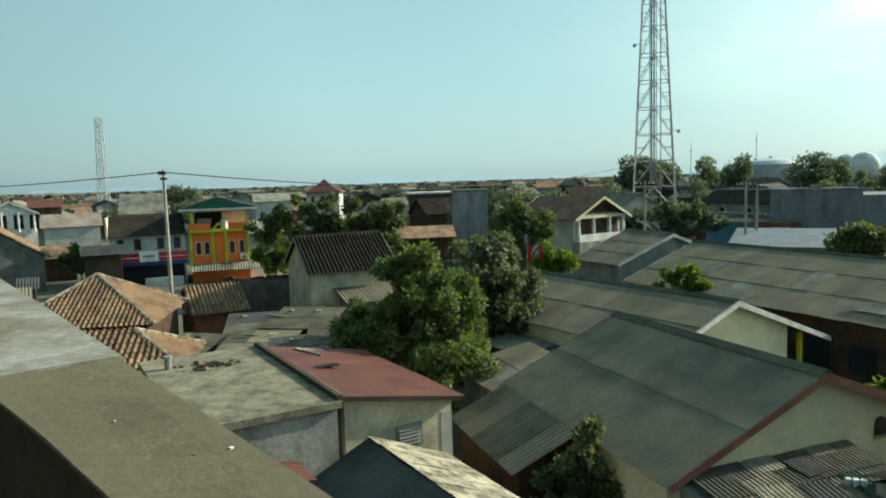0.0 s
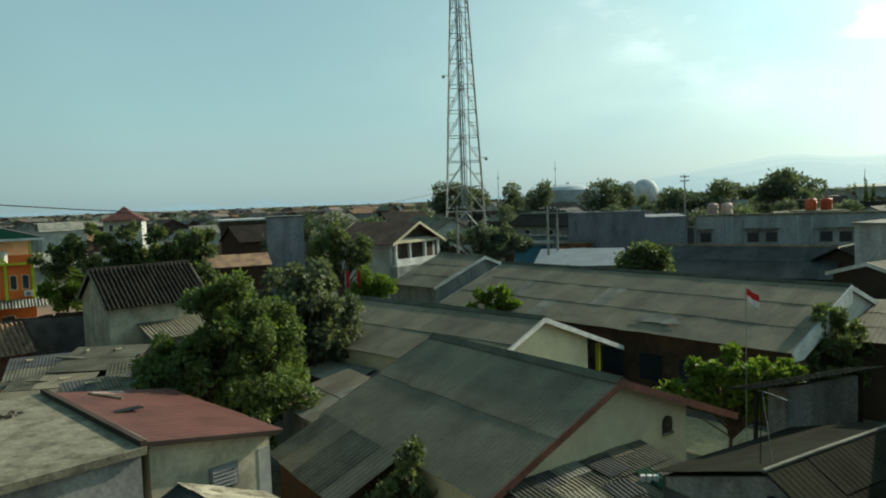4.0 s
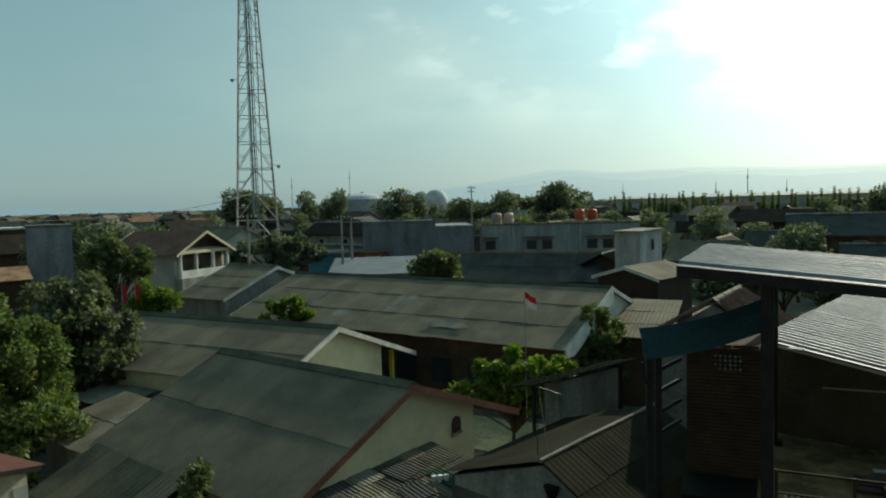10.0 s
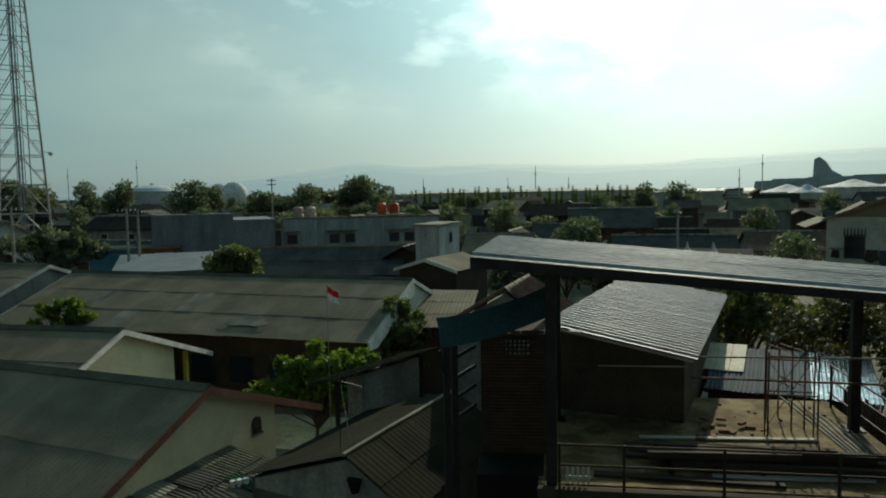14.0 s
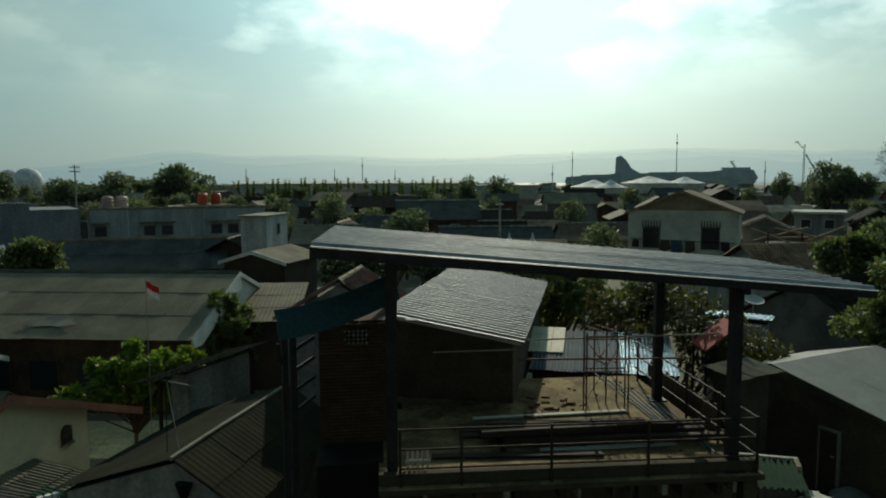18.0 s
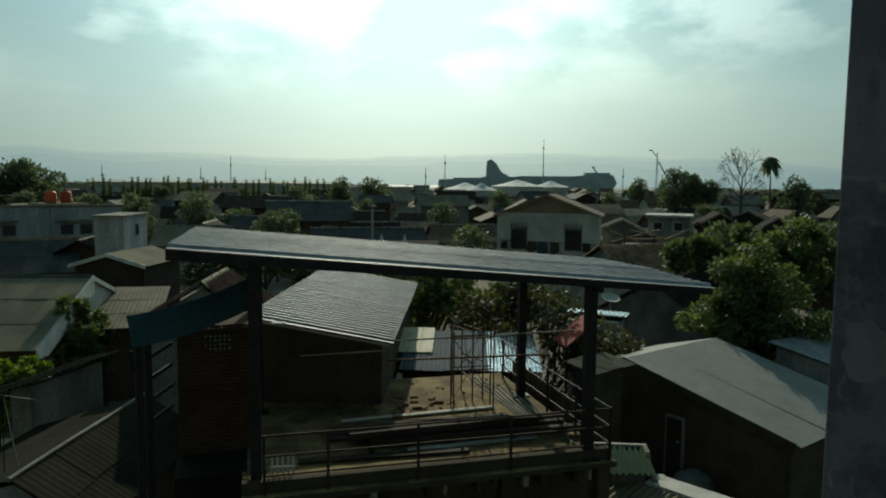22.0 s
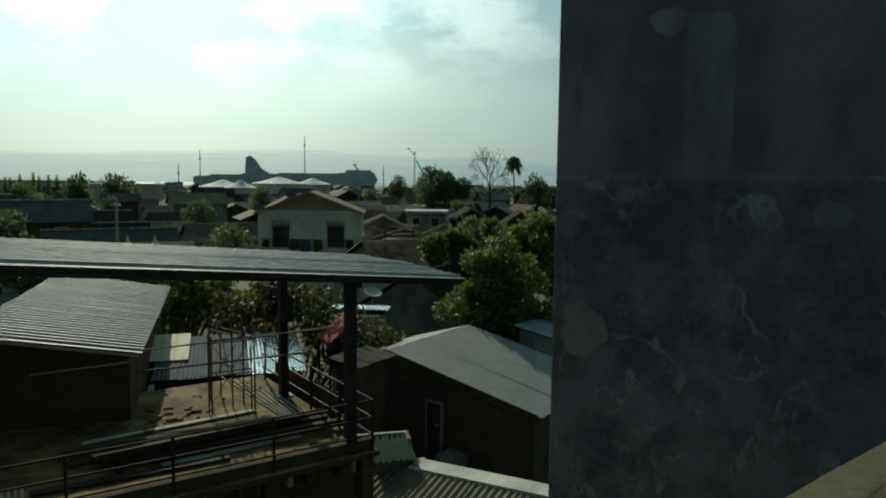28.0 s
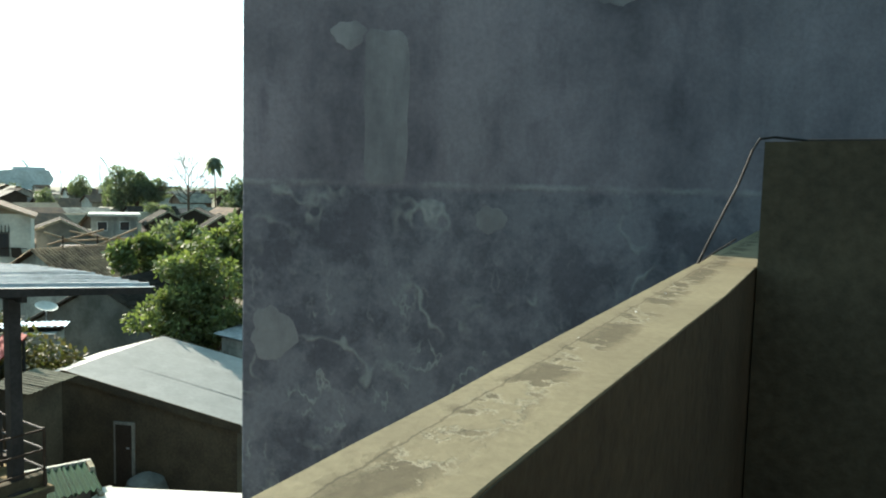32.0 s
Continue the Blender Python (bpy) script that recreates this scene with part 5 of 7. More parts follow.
part("roof_edge", coping(-0.1, 6.1, lambda y: 2.3, -2.1, 8.602, 8.75, 16, 12), M["dim_wall"], gt)
wr_ = thing("flat_roof_house", *polar(-0.4, 128), 0, 0, "low house with a long white roof edge", "house")
part("wall", box(-5, 0, 0, 5, 6, 7.6), M["brown_wall"], wr_)
part("roof_slab", box(-5.3, -0.4, 7.6, 5.3, 6.3, 7.9), M["white_paint"], wr_)

# raw concrete block, row building and what stands before them
bk = thing("block_building", 29.5, 63.6, 0, 118, "dark raw concrete building without windows", "building")
part("wall", box(-9, 0, 0, 0, 7.2, 8.14), M["block_grey"], bk)
part("lower_wall", box(-9, 7.2, 0, -0.02, 11.0, 7.68), M["block_grey"], bk)
part("roof_edge", coping(0, 7.2, lambda y: 0.06, -0.3, 8.142, 8.32, 12, 24), M["block_grey"], bk)
lw = thing("row_building", 42.4, 61.7, 0, 130, "long stained grey row building with rooftop tanks", "building")
part("wall", box(-7, 0, 0, 0, 16.2, 7.4), M["pale_render"], lw)
part("roof_edge", coping(0, 16.2, lambda y: 0.06, -0.3, 7.402, 7.62, 13, 30), M["old_concrete"], lw)
for y in (0.9, 5.2, 6.8, 11.4, 13.0):
    add_window(lw, "+x", 0.0, y, 4.9, 1.0, 0.9, M["grey_wall"])
    part("window_hood", box(0.002, y - 0.75, 6.1, 0.5, y + 0.75, 6.22), M["old_concrete"], lw)
for y in (2.8, 3.3, 9.0, 10.2, 14.8):
    part("drain_pipe", bar((0.06, y, 3.0), (0.06, y, 7.35), 0.05, 6), M["silo"], lw)
part("wall_pier", box(0.002, 4.1, 0, 0.12, 4.4, 7.35), M["grey_wall"], lw)
TANK = [(0.42, 0), (0.45, 0.05), (0.45, 0.3), (0.47, 0.32), (0.45, 0.34), (0.45, 0.62), (0.47, 0.64), (0.45, 0.66), (0.44, 0.9), (0.28, 1.02), (0.12, 1.05), (0.12, 1.1)]
tk = thing("water_tank", 45.9, 63.9, 7.4, 0, "faded pale plastic roof water tank", "tank", "rooftop water tanks")
part("tank_body", lathe([(r * 1.25, z * 1.2) for r, z in TANK], 14), M["pale_tank"], tk)
copy_thing(tk, pose(47.0, 63.1, 7.4))
tk2 = thing("water_tank", 56.4, 62.0, 7.55, 0, "orange plastic roof water tank", "tank", "rooftop water tanks")
part("tank_body", lathe([(r * 1.25, z * 1.2) for r, z in TANK], 14), M["orange_tank"], tk2)
copy_thing(tk2, pose(57.5, 61.1, 7.55))
for x_, y_, z_ in ((46.4, 63.5, 7.4), (57.0, 61.5, 7.55)):
    pf = thing("tank_platform", x_, y_, 0, 0, "raw concrete platform carrying water tanks", "platform")
    part("roof_slab", box(-2, -2, z_ - 0.2, 2, 2, z_), M["old_concrete"], pf)
    part("support_block", box(-1.8, -1.8, 0, 1.8, 1.8, z_ - 0.2), M["grey_wall"], pf)

gable_house("dark_house", "dark rusty corrugated roof of an old house", 38.5, 49.5, 140, 13.0, 3.8, 3.6, 5.4, M["dark_wood"], M["slate"], sheets=(12, 2), cap=M["terracotta"], seed=91, base=0)
gable_house("dark_house", "brown tiled roof with pale hip ridges", 43.8, 44.2, 60, 5.5, 3.0, 3.8, 5.4, M["dark_wood"], M["dark_tile"], cap=M["lichen"], tiles=150)
gable_house("house", "low house with dark sheet roof and pale gable board", 33.8, 31.2, 75, 4.6, 2.05, 5.25, 5.85, M["dark_wood"], M["asbestos"], over_g=0.3, over_e=0.2, sheets=(4, 1), fascia=M["white_paint"], seed=95)
bx = thing("stair_tower", 38.05, 35.7, 0, 157, "pale rendered stair tower on a flat roof", "building")
part("wall", box(-2.2, -0.9, 0, 2.2, 0.9, 7.6), M["pale_render"], bx)
part("roof_slab", box(-2.4, -1.05, 7.6, 2.4, 1.05, 7.72), M["asbestos_light"], bx)
add_window(bx, "+y", 0.9, 0.2, 6.3, 0.5, 0.7, M["grey_wall"])
mono_house("annex", "pale sheet roofed annex at the white gable", (28.6, 27.9), 146, 5.3, 2.9, 4.4, 3.4, M["dark_wood"], M["asbestos"], 3, 3, over=0.1, seed=97, amp=0.008)
gl = thing("flat_metal_roof_shed", 20.2, 49.4, 0, 118, "flat pale blue-grey metal roofed shed", "shed")
part("roof", prism([(-7.6, 5.5), (0, 4.78), (0, 4.70), (-7.6, 5.42)], -0.3, 6.6), M["pale_sheet"], gl)
part("wall", box(-7.2, 0, 0, -0.2, 6.2, 4.68), M["grey_wall"], gl)
bw = thing("blue_shop", 24.8, 66.0, 0, 110, "low shop with faded sky-blue front", "shop")
part("wall", box(-4, 0, 0, 0, 3.6, 5.2), M["blue_wall"], bw)
part("roof", box(-4.3, -0.3, 5.2, 0.4, 4.0, 5.4), M["asbestos_light"], bw)
ob = thing("red_shop", 28.0, 63.1, 0, 120, "small shop with orange-red front", "shop")
part("wall", box(-4, 0, 0, 0, 3.2, 5.3), M["brick_red"], ob)
part("sign", box(0.002, 1.3, 4.4, 0.06, 2.8, 5.0), M["white_paint"], ob)
part("roof", box(-4.3, -0.3, 5.3, 0.4, 3.5, 5.45), M["terracotta"], ob)


# ---------------------------------------------------------------- utility poles and cables
def utility_pole(x, y, h, label, arms=1, lean=0.0, name="utility_pole", z=0):
    root = thing(name, x, y, z, 0, label, "pole", "street poles")
    part("shaft", bar((0, 0, 0), (lean, 0, h), 0.15, 8, None, 0.09), M["concrete_pole"], root)
    for a in range(arms):
        arm = part("crossarm", box(-0.75 + lean, -0.05, h - 0.35 - 0.6 * a, 0.75 + lean, 0.05, h - 0.25 - 0.6 * a), M["steel"], root)
        for q in (-0.65, -0.3, 0.3, 0.65):
            part("insulator", lathe([(0.03, 0), (0.05, 0.06), (0.03, 0.1), (0.045, 0.14), (0.02, 0.18)], 6), M["white_paint"], arm).matrix_basis = pose(q + lean, 0, h - 0.25 - 0.6 * a)
    return root


up = utility_pole(-16.3, 41.9, 11.1, "tall concrete utility pole with cable clamps at its head", 0, 0.0)
part("cable_clamp", box(-0.3, -0.12, 10.8, 0.12, 0.12, 11.0), M["steel"], up)
part("cable_clamp", box(-0.18, -0.14, 10.5, 0.16, 0.14, 10.62), M["steel"], up)
utility_pole(15.2, 53.0, 9.5, "plain concrete utility pole behind a roof")
utility_pole(22.9, 53.3, 9.2, "twin concrete utility pole beside a yard")
utility_pole(24.4, 54.8, 9.0, "twin concrete utility pole beside a yard")
utility_pole(*polar(33.7, 110), 12.4, "distant double-arm power pole", 2)
utility_pole(*polar(65.5, 60), 8.2, "thin leaning pole among roofs")


def cable(p, q, sag, r=0.018, n=18):
    pts_ = [Vector(p).lerp(Vector(q), i / n) - Vector((0, 0, sag * 4 * (i / n) * (1 - i / n))) for i in range(n + 1)]
    tagged(part("overhead_cable", tube(pts_, r, 5), M["cable"]), "thin black overhead cable between poles", "cable", "overhead cables")


cable((-60, 60, 11.2), (-16.3, 41.9, 10.95), 0.7, 0.03)
cable((-16.3, 41.9, 10.95), (33.0, 108.0, 12.5), 2.3, 0.035)
cable((15.2, 53.0, 9.3), (22.9, 53.3, 9.0), 0.4)
cable((24.4, 54.8, 8.8), (60, 60, 9.4), 0.8)

# ---------------------------------------------------------------- sheds, stairs and the unfinished building
s1 = gable_house("shed", "low shed with mossy corrugated roof darkened for shade, and pale ridge roll", 12.1, 12.45, 74, 5.1, 1.5, 3.45, 4.38, M["dim_wall"], M["mossy"], hw2=2.75, eave2=3.5, over_e=0.0, over_g=0.12, sheets=(4, 2), seed=51, pitch=0.17, amp=0.0035)
part("ridge_roll", tube([(0, -2.7, 4.42), (0.01, -0.8, 4.44), (0, 1.0, 4.42), (0, 2.7, 4.43)], 0.05, 7), M["asbestos_light"], s1, "thin pale mortar ridge roll")
# band shape and paleness put the lit strip onto the whitewashed gable
part("gable_wash", prism([(-2.6, 3.2), (-2.6, 3.42), (0, 4.28), (1.4, 3.42), (1.4, 2.5), (0.5, 3.1)], -2.575, -2.555), M["grey_wall"], s1, "whitewashed gable band, paled for the lit strip under the verge")
part("drain_funnel", lathe([(0.08, 0), (0.16, 0.25), (0.18, 0.3)], 10), M["dark_hole"], s1).matrix_basis = pose(0.25, -2.66, 3.62)
u1 = mono_house("shed", "grey-walled shed under a thin sheet roof", (12.45, 16.5), 83, 0.8, 4.4, 4.55, 4.75, M["grey_wall"], M["mossy"], 4, 2, over=0.15, seed=53, wall_=False)
part("wall", prism([(0.1, 0), (0.1, 4.44), (0.7, 4.6), (0.7, 0)], 1.15, 3.9), M["grey_wall"], u1)
part("post", box(0.5, 3.92, 0, 0.72, 4.1, 4.6), M["dark_wood"], u1)
part("post", box(0.6, 0.1, 0, 0.68, 0.18, 4.6), M["dark_wood"], u1)
ant = thing("roof_antenna", 9.75, 12.1, 4.4, 0, "thin television aerial on a mast", "antenna")
part("mast", bar((0, 0, 0), (0.04, 0, 1.5), 0.010, 5), M["steel"], ant)
part("boom", bar((0.1, 0, 1.48), (0.75, 0.1, 1.2), 0.009, 5), M["galv"], ant)
for i in range(5):
    part("element", bar((0.12 + 0.14 * i, -0.14, 1.47 - 0.06 * i), (0.12 + 0.14 * i, 0.2, 1.47 - 0.06 * i), 0.004, 4), M["galv"], ant)
part("stay", bar((0.3, 0, 0), (0.06, 0, 1.45), 0.010, 4), M["galv"], ant)

CAZ = 147.4
cn = thing("steel_canopy", 8.74, 7.38, 0, CAZ, "steel canopy with galvanised rib-sheet roof on dark posts", "canopy")
sheet_slope(cn, (0, 0, 8.92), (-1, 0, 0), (0, 9.26, -0.83), 4.45, 9.3, 5, 1, M["galv"], 0.3, 0.06, "rib")
part("fascia_beam", prism([(0, 8.945), (9.26, 8.115), (9.26, 8.0), (0, 8.77)], -0.06, 0.04), M["steel"], cn).matrix_basis = pose(0, 0, 0, 0, 0, 90)
for x in (-2.3, -4.3):
    part("purlin", prism([(0, 8.88), (9.26, 8.05), (9.26, 7.93), (0, 8.76)], -0.05 - x, 0.05 - x), M["steel"], cn).matrix_basis = pose(0, 0, 0, 0, 0, 90)
for y in (1.25, 4.2, 7.1):
    part("rafter", box(-4.4, y - 0.04, 8.72 - 0.09 * y, 0, y + 0.04, 8.84 - 0.09 * y), M["steel"], cn)
for y, x in ((1.25, -0.3), (7.05, -0.3), (1.25, -4.2), (7.2, -4.2)):
    part("post", box(x - 0.09, y - 0.09, 5.0, x + 0.09, y + 0.09, 8.75 - 0.09 * y), M["steel"], cn)
    part("base_plate", box(x - 0.18, y - 0.18, 5.0, x + 0.18, y + 0.18, 5.03), M["steel"], cn)

dk = thing("unfinished_building", 9.45, 6.2, 0, CAZ - 1.5, "unfinished concrete building with a dusty open deck", "building")
# recessed wall and columns coloured dark for the shaded void below the slab
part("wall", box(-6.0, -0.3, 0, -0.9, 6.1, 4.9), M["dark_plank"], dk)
for y in (-0.2, 2.0, 4.1, 5.95):
    part("column", box(-0.25, y - 0.12, 0, -0.01, y + 0.12, 4.9), M["dark_render"], dk)
part("front_kerb", box(-0.22, -0.35, 5.002, -0.06, 6.12, 5.2), M["dark_render"], dk, bevel=0.012)
kr = random.Random(77)
for k in range(13):
    y, l_ = 0.3 + 0.45 * k + kr.uniform(-0.12, 0.12), kr.uniform(0.08, 0.3)
    part("formwork_stub", box(-0.4, y, 4.8 - l_ * 0.5, 0.02 + l_ * 0.3, y + kr.uniform(0.05, 0.11), 4.898), M["dark_wood"] if k % 3 else M["old_concrete"], dk)
part("deck", coping(-0.35, 6.15, lambda y: 0.06, -6.1, 4.9, 5.0, 15, 30), M["slab"], dk)
part("deck_edge", box(0.062, -0.35, 4.9, 0.08, 6.15, 4.985), M["dark_render"], dk)
# rails: front, and along the open side; local y along the front, local -x inwards
rl = thing("guard_rail", 9.45, 6.2, 5.0, CAZ - 1.5, "thin rusty steel guard rail round the open deck", "railing")
for y in (0.0, 1.0, 2.5, 4.15, 6.05):
    part("rail_post", bar((-0.02, y, 0), (-0.02, y, 0.98), 0.026, 6), M["rail_dark"], rl)
for z in (0.3, 0.62, 0.95):
    part("rail", bar((-0.02, 0.0, z + 0.01), (-0.02, 6.05, z), 0.018, 6), M["rail_dark"], rl)
for x in (-1.4, -2.8, -4.2, -5.6):
    part("rail_post", bar((x, 6.05, 0), (x, 6.05, 0.98), 0.028, 6), M["steel"], rl)
for z in (0.3, 0.62, 0.95):
    part("rail", bar((-0.02, 6.05, z), (-5.8, 6.05, z), 0.02, 6), M["steel"], rl)
bf = thing("board_fence", 9.45, 6.2, 0, CAZ - 1.5, "low fence of dark brown upright boards beside the deck", "fence")
for i in range(24):
    part("board", box(-5.9 + 0.16 * i, 6.42, 4.3, -5.78 + 0.16 * i, 6.445, 5.36 + 0.05 * ((i * 5) % 3)), M["brown_wall"], bf)
for z in (4.6, 5.15):
    part("fence_rail", box(-5.95, 6.446, z, -2.0, 6.49, z + 0.06), M["dark_wood"], bf)
rnd = random.Random(31)
pt = [(-2.2, 1.2), (-2.45, 1.3), (-2.7, 1.25), (-2.3, 1.6), (-2.55, 1.7), (-1.2, 0.6), (-1.9, 2.4)]
for i, (x, y) in enumerate(pt):
    b = tagged(part("timber_plank", box(-0.1, 0, 0, 0.1, 3.6 - 0.25 * (i % 3), 0.05), M["dark_wood"], None, bevel=0.006), "long dark timber plank stacked on the deck", "plank", "timber stack")
    b.matrix_basis = pose(9.45, 6.2, 5.0, 0, 0, -(CAZ - 1.5)) @ pose(x, y, 0.005 + (0.055 if 3 <= i < 5 else 0), 0, 0, rnd.uniform(-4, 4))
for i in range(8):
    x, z, l = (-1.55 - 0.19 * (i % 5), 0.0, 4.3 - 0.3 * (i % 3)) if i < 5 else (-1.62 - 0.2 * (i - 5), 0.135, 3.6 - 0.5 * (i % 3))
    b = tagged(part("timber_beam", box(-0.075, 0, 0, 0.075, l, 0.13), M["dark_wood"], None, bevel=0.008), "heavy dark timber beam in a pile on the deck", "beam", "timber stack")
    b.matrix_basis = pose(9.45, 6.2, 5.0, 0, 0, -(CAZ - 1.5)) @ pose(x, 1.75 + rnd.uniform(-0.2, 0.35), z + 0.06, 0, 0, rnd.uniform(-2.5, 2.5))
for y in (1.9, 3.4, 4.7):
    b = tagged(part("timber_bearer", box(-0.55, 0, 0, 0.55, 0.08, 0.06), M["dark_wood"], None), "short dark bearer under the timber pile", "beam", "timber stack")
    b.matrix_basis = pose(9.45, 6.2, 5.0, 0, 0, -(CAZ - 1.5)) @ pose(-1.9, y, 0)
wp = tagged(part("timber_plank", box(0, 0, 0, 0.12, 3.4, 0.03), M["white_wall"], None), "pale sawn plank lying on the deck", "plank", "timber stack")
wp.matrix_basis = pose(9.45, 6.2, 5.02, 0, 0, -(CAZ - 1.5)) @ pose(-3.2, 1.6, 0, 0, 0, 3)
wp = tagged(part("timber_plank", box(0, 0, 0, 0.14, 2.6, 0.03), M["white_wall"], None), "pale sawn plank before the timber pile", "plank", "timber stack")
wp.matrix_basis = pose(9.45, 6.2, 5.02, 0, 0, -(CAZ - 1.5)) @ pose(-1.35, 2.6, 0, 0, 0, 2)
for i in range(7):
    r_ = tagged(part("steel_rod", bar((0, 0, 0.02), (0, 3.0 + 0.2 * i, 0.02), 0.016, 5), M["galv"], None), "thin bright steel rod lying along the deck", "rod", "steel rods")
    r_.matrix_basis = pose(9.45, 6.2, 5.0, 0, 0, -(CAZ - 1.5)) @ pose(-0.9 - 0.25 * i, 5.75 - 0.07 * i, 0, 0, 0, 86 + i)
deb = bmesh.new()
for _ in range(130):
    x, y = rnd.uniform(-5.8, -0.3), rnd.uniform(0.2, 5.8)
    s = rnd.uniform(0.015, 0.06)
    box(x, y, 0, x + s * 1.6, y + s, s * 0.7, deb)
tagged(part("rubble", deb, M["slab"]), "crumbs of mortar and rubble strewn over the deck", "rubble", kind="stuff").matrix_basis = pose(9.45, 6.2, 5.0, 0, 0, -(CAZ - 1.5))
lbk = tagged(part("loose_brick", box(-0.1, -0.05, 0, 0.1, 0.05, 0.055), M["terracotta"], None, bevel=0.005), "loose dusty brick lying on the deck", "brick", "loose bricks")
lbk.matrix_basis = pose(14.35, 5.9, 5.0, 0, 0, 20)
for i in range(11):
    copy_thing(lbk, pose(14.1 + rnd.uniform(-0.6, 0.9), 5.55 + rnd.uniform(-0.5, 0.55), 5.0 + (0.056 if i % 5 == 0 else 0.0), 0, 0, rnd.uniform(0, 180)))
lad = thing("pale_grating", 9.45, 6.2, 5.0, CAZ - 1.5, "small pale slatted grating standing at the deck edge", "grating")
for i in range(5):
    part("slat", box(-0.5, 0.12 + 0.085 * i, 0.02, -0.47, 0.155 + 0.085 * i, 0.44 + 0.02 * (i % 2)), M["white_wall"], lad)
part("cross_slat", box(-0.47, 0.1, 0.24, -0.45, 0.52, 0.28), M["white_wall"], lad)


def scaffold(x, y, az, n, label):
    root = thing("scaffold_frame", x, y, 5.0, az, label, "scaffold", "scaffold frames")
    for sx in (0, 0.9):
        for sy in (0, 0.28):
            part("upright", bar((sx, sy, 0), (sx, sy, 1.75), 0.017, 6), M["rust"], root)
    for z in (0.9, 1.6):
        part("ledger", bar((0, 0, z), (0.9, 0, z), 0.016, 5), M["rust"], root)
        part("ledger", bar((0, 0.28, z), (0.9, 0.28, z), 0.016, 5), M["rust"], root)
    part("cross_brace", bar((0, 0, 0.3), (0.9, 0.28, 1.6), 0.008, 5), M["rust"], root)
    part("cross_brace", bar((0.9, 0, 0.3), (0, 0.28, 1.6), 0.008, 5), M["rust"], root)
    return root


scaffold(14.5, 4.7, 60, 1, "rusty tubular scaffold frame on the deck")
scaffold(15.9, 5.2, 130, 1, "rusty tubular scaffold frame at the deck corner")
# beyond the deck: a low metal roof falling this way, and a cream sheet on it
gs = thing("metal_roof_shed", *polar(73, 18.8), 0, 163, "low shed under a bluish metal sheet roof glaring in the sun", "shed")
# one roof: left sheets painted in the reflected sky's blue, gloss kept to the glare
sheet_slope(gs, (-2.85, -1.75, 5.4), (0, 1, 0), (1, 0, -0.154), 2.35, 2.9, 4, 1, M["blue_sheet"], 0.11, 0.014, jitter=0.02, seed=5)
sheet_slope(gs, (-2.85, 0.62, 5.4), (0, 1, 0), (1, 0, -0.154), 1.4, 2.9, 3, 1, M["glare_sheet"], 0.11, 0.014, jitter=0.03, seed=6)
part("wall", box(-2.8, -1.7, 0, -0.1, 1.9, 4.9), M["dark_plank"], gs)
part("eave_batten", box(-0.02, -1.8, 4.86, 0.04, 2.0, 4.95), M["steel"], gs)
cps = thing("cream_roof_sheet", *polar(73, 18.8), 0, 163, "cream painted flat sheet laid on the metal roof", "roof sheet")
for i in range(3):
    part("panel", prism([(-2.95, 5.50), (-1.0, 5.20), (-1.0, 5.175), (-2.95, 5.475)], -2.0 + 0.36 * i, -1.65 + 0.36 * i), M["cream_sheet"], cps)

lr = thing("tin_roof_house", 13.33, 9.17, 0, 162.6, "dark-walled room under a galvanised rib-sheet roof", "house")
sheet_slope(lr, (0, 0, 6.96), (-1, 0, 0), (0, 3.16, -0.54), 9.1, 3.2, 9, 1, M["galv"], 0.28, 0.045, "rib")
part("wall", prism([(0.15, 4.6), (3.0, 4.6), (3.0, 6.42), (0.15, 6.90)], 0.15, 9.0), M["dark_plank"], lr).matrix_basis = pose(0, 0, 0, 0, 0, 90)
part("eave_batten", prism([(0.0, 6.955), (3.2, 6.41), (3.2, 6.36), (0.0, 6.905)], -0.03, 0.03), M["white_wall"], lr).matrix_basis = pose(0, 0, 0, 0, 0, 90)
part("wall_pole", bar((0.12, 1.25, 6.15), (0.14, 3.1, 6.3), 0.018, 6), M["old_cream"], lr, "pale bamboo pole under the eave")
part("roof_patch", box(0.0, 0.62, 6.87, 0.22, 0.9, 6.885), M["grey_sheet"], lr)
poles = thing("bamboo_poles", 14.4, 5.9, 0, 150, "bamboo poles tied across the scaffold frames", "pole")
part("pole", bar((0, -0.3, 6.05), (0.2, 3.4, 6.1), 0.022, 6), M["rust"], poles)
part("pole", bar((-0.4, -0.6, 6.38), (-0.2, 4.2, 6.55), 0.02, 6), M["concrete_pole"], poles)

# brick stair head with teal awning
st = thing("brick_stair_head", 10.35, 8.55, 0, 143, "red brick stair head with pierced vent bricks", "stair house")
part("core", box(-1.6, 0, 0, -0.06, 1.35, 7.3), M["dark_brick"], st)
bme = {}
def brick_mesh(w):
    if w not in bme:
        me_ = bpy.data.meshes.new("brick")
        b_ = box(-0.055, 0, 0, 0, w, 0.055)
        bmesh.ops.bevel(b_, geom=b_.edges[:], offset=0.004, segments=1, affect="EDGES")
        b_.to_mesh(me_)
        b_.free()
        me_.materials.append(M["dark_brick"])
        bme[w] = me_
    return bme[w]
rnd = random.Random(17)
for row in range(44):
    z = 4.51 + row * 0.065
    y = -0.11 if row % 2 else 0.0
    while y < 1.35:
        a, b = max(y, 0.0), min(y + 0.21, 1.35)
        if b - a > 0.05 and not (0.44 < (a + b) / 2 < 0.94 and 6.88 < z < 7.2):
            o = new("brick", brick_mesh(round(b - a, 2)))
            o.parent, o.matrix_basis = st, pose(-0.004 + rnd.uniform(-0.004, 0.004), a, z)
        y += 0.22
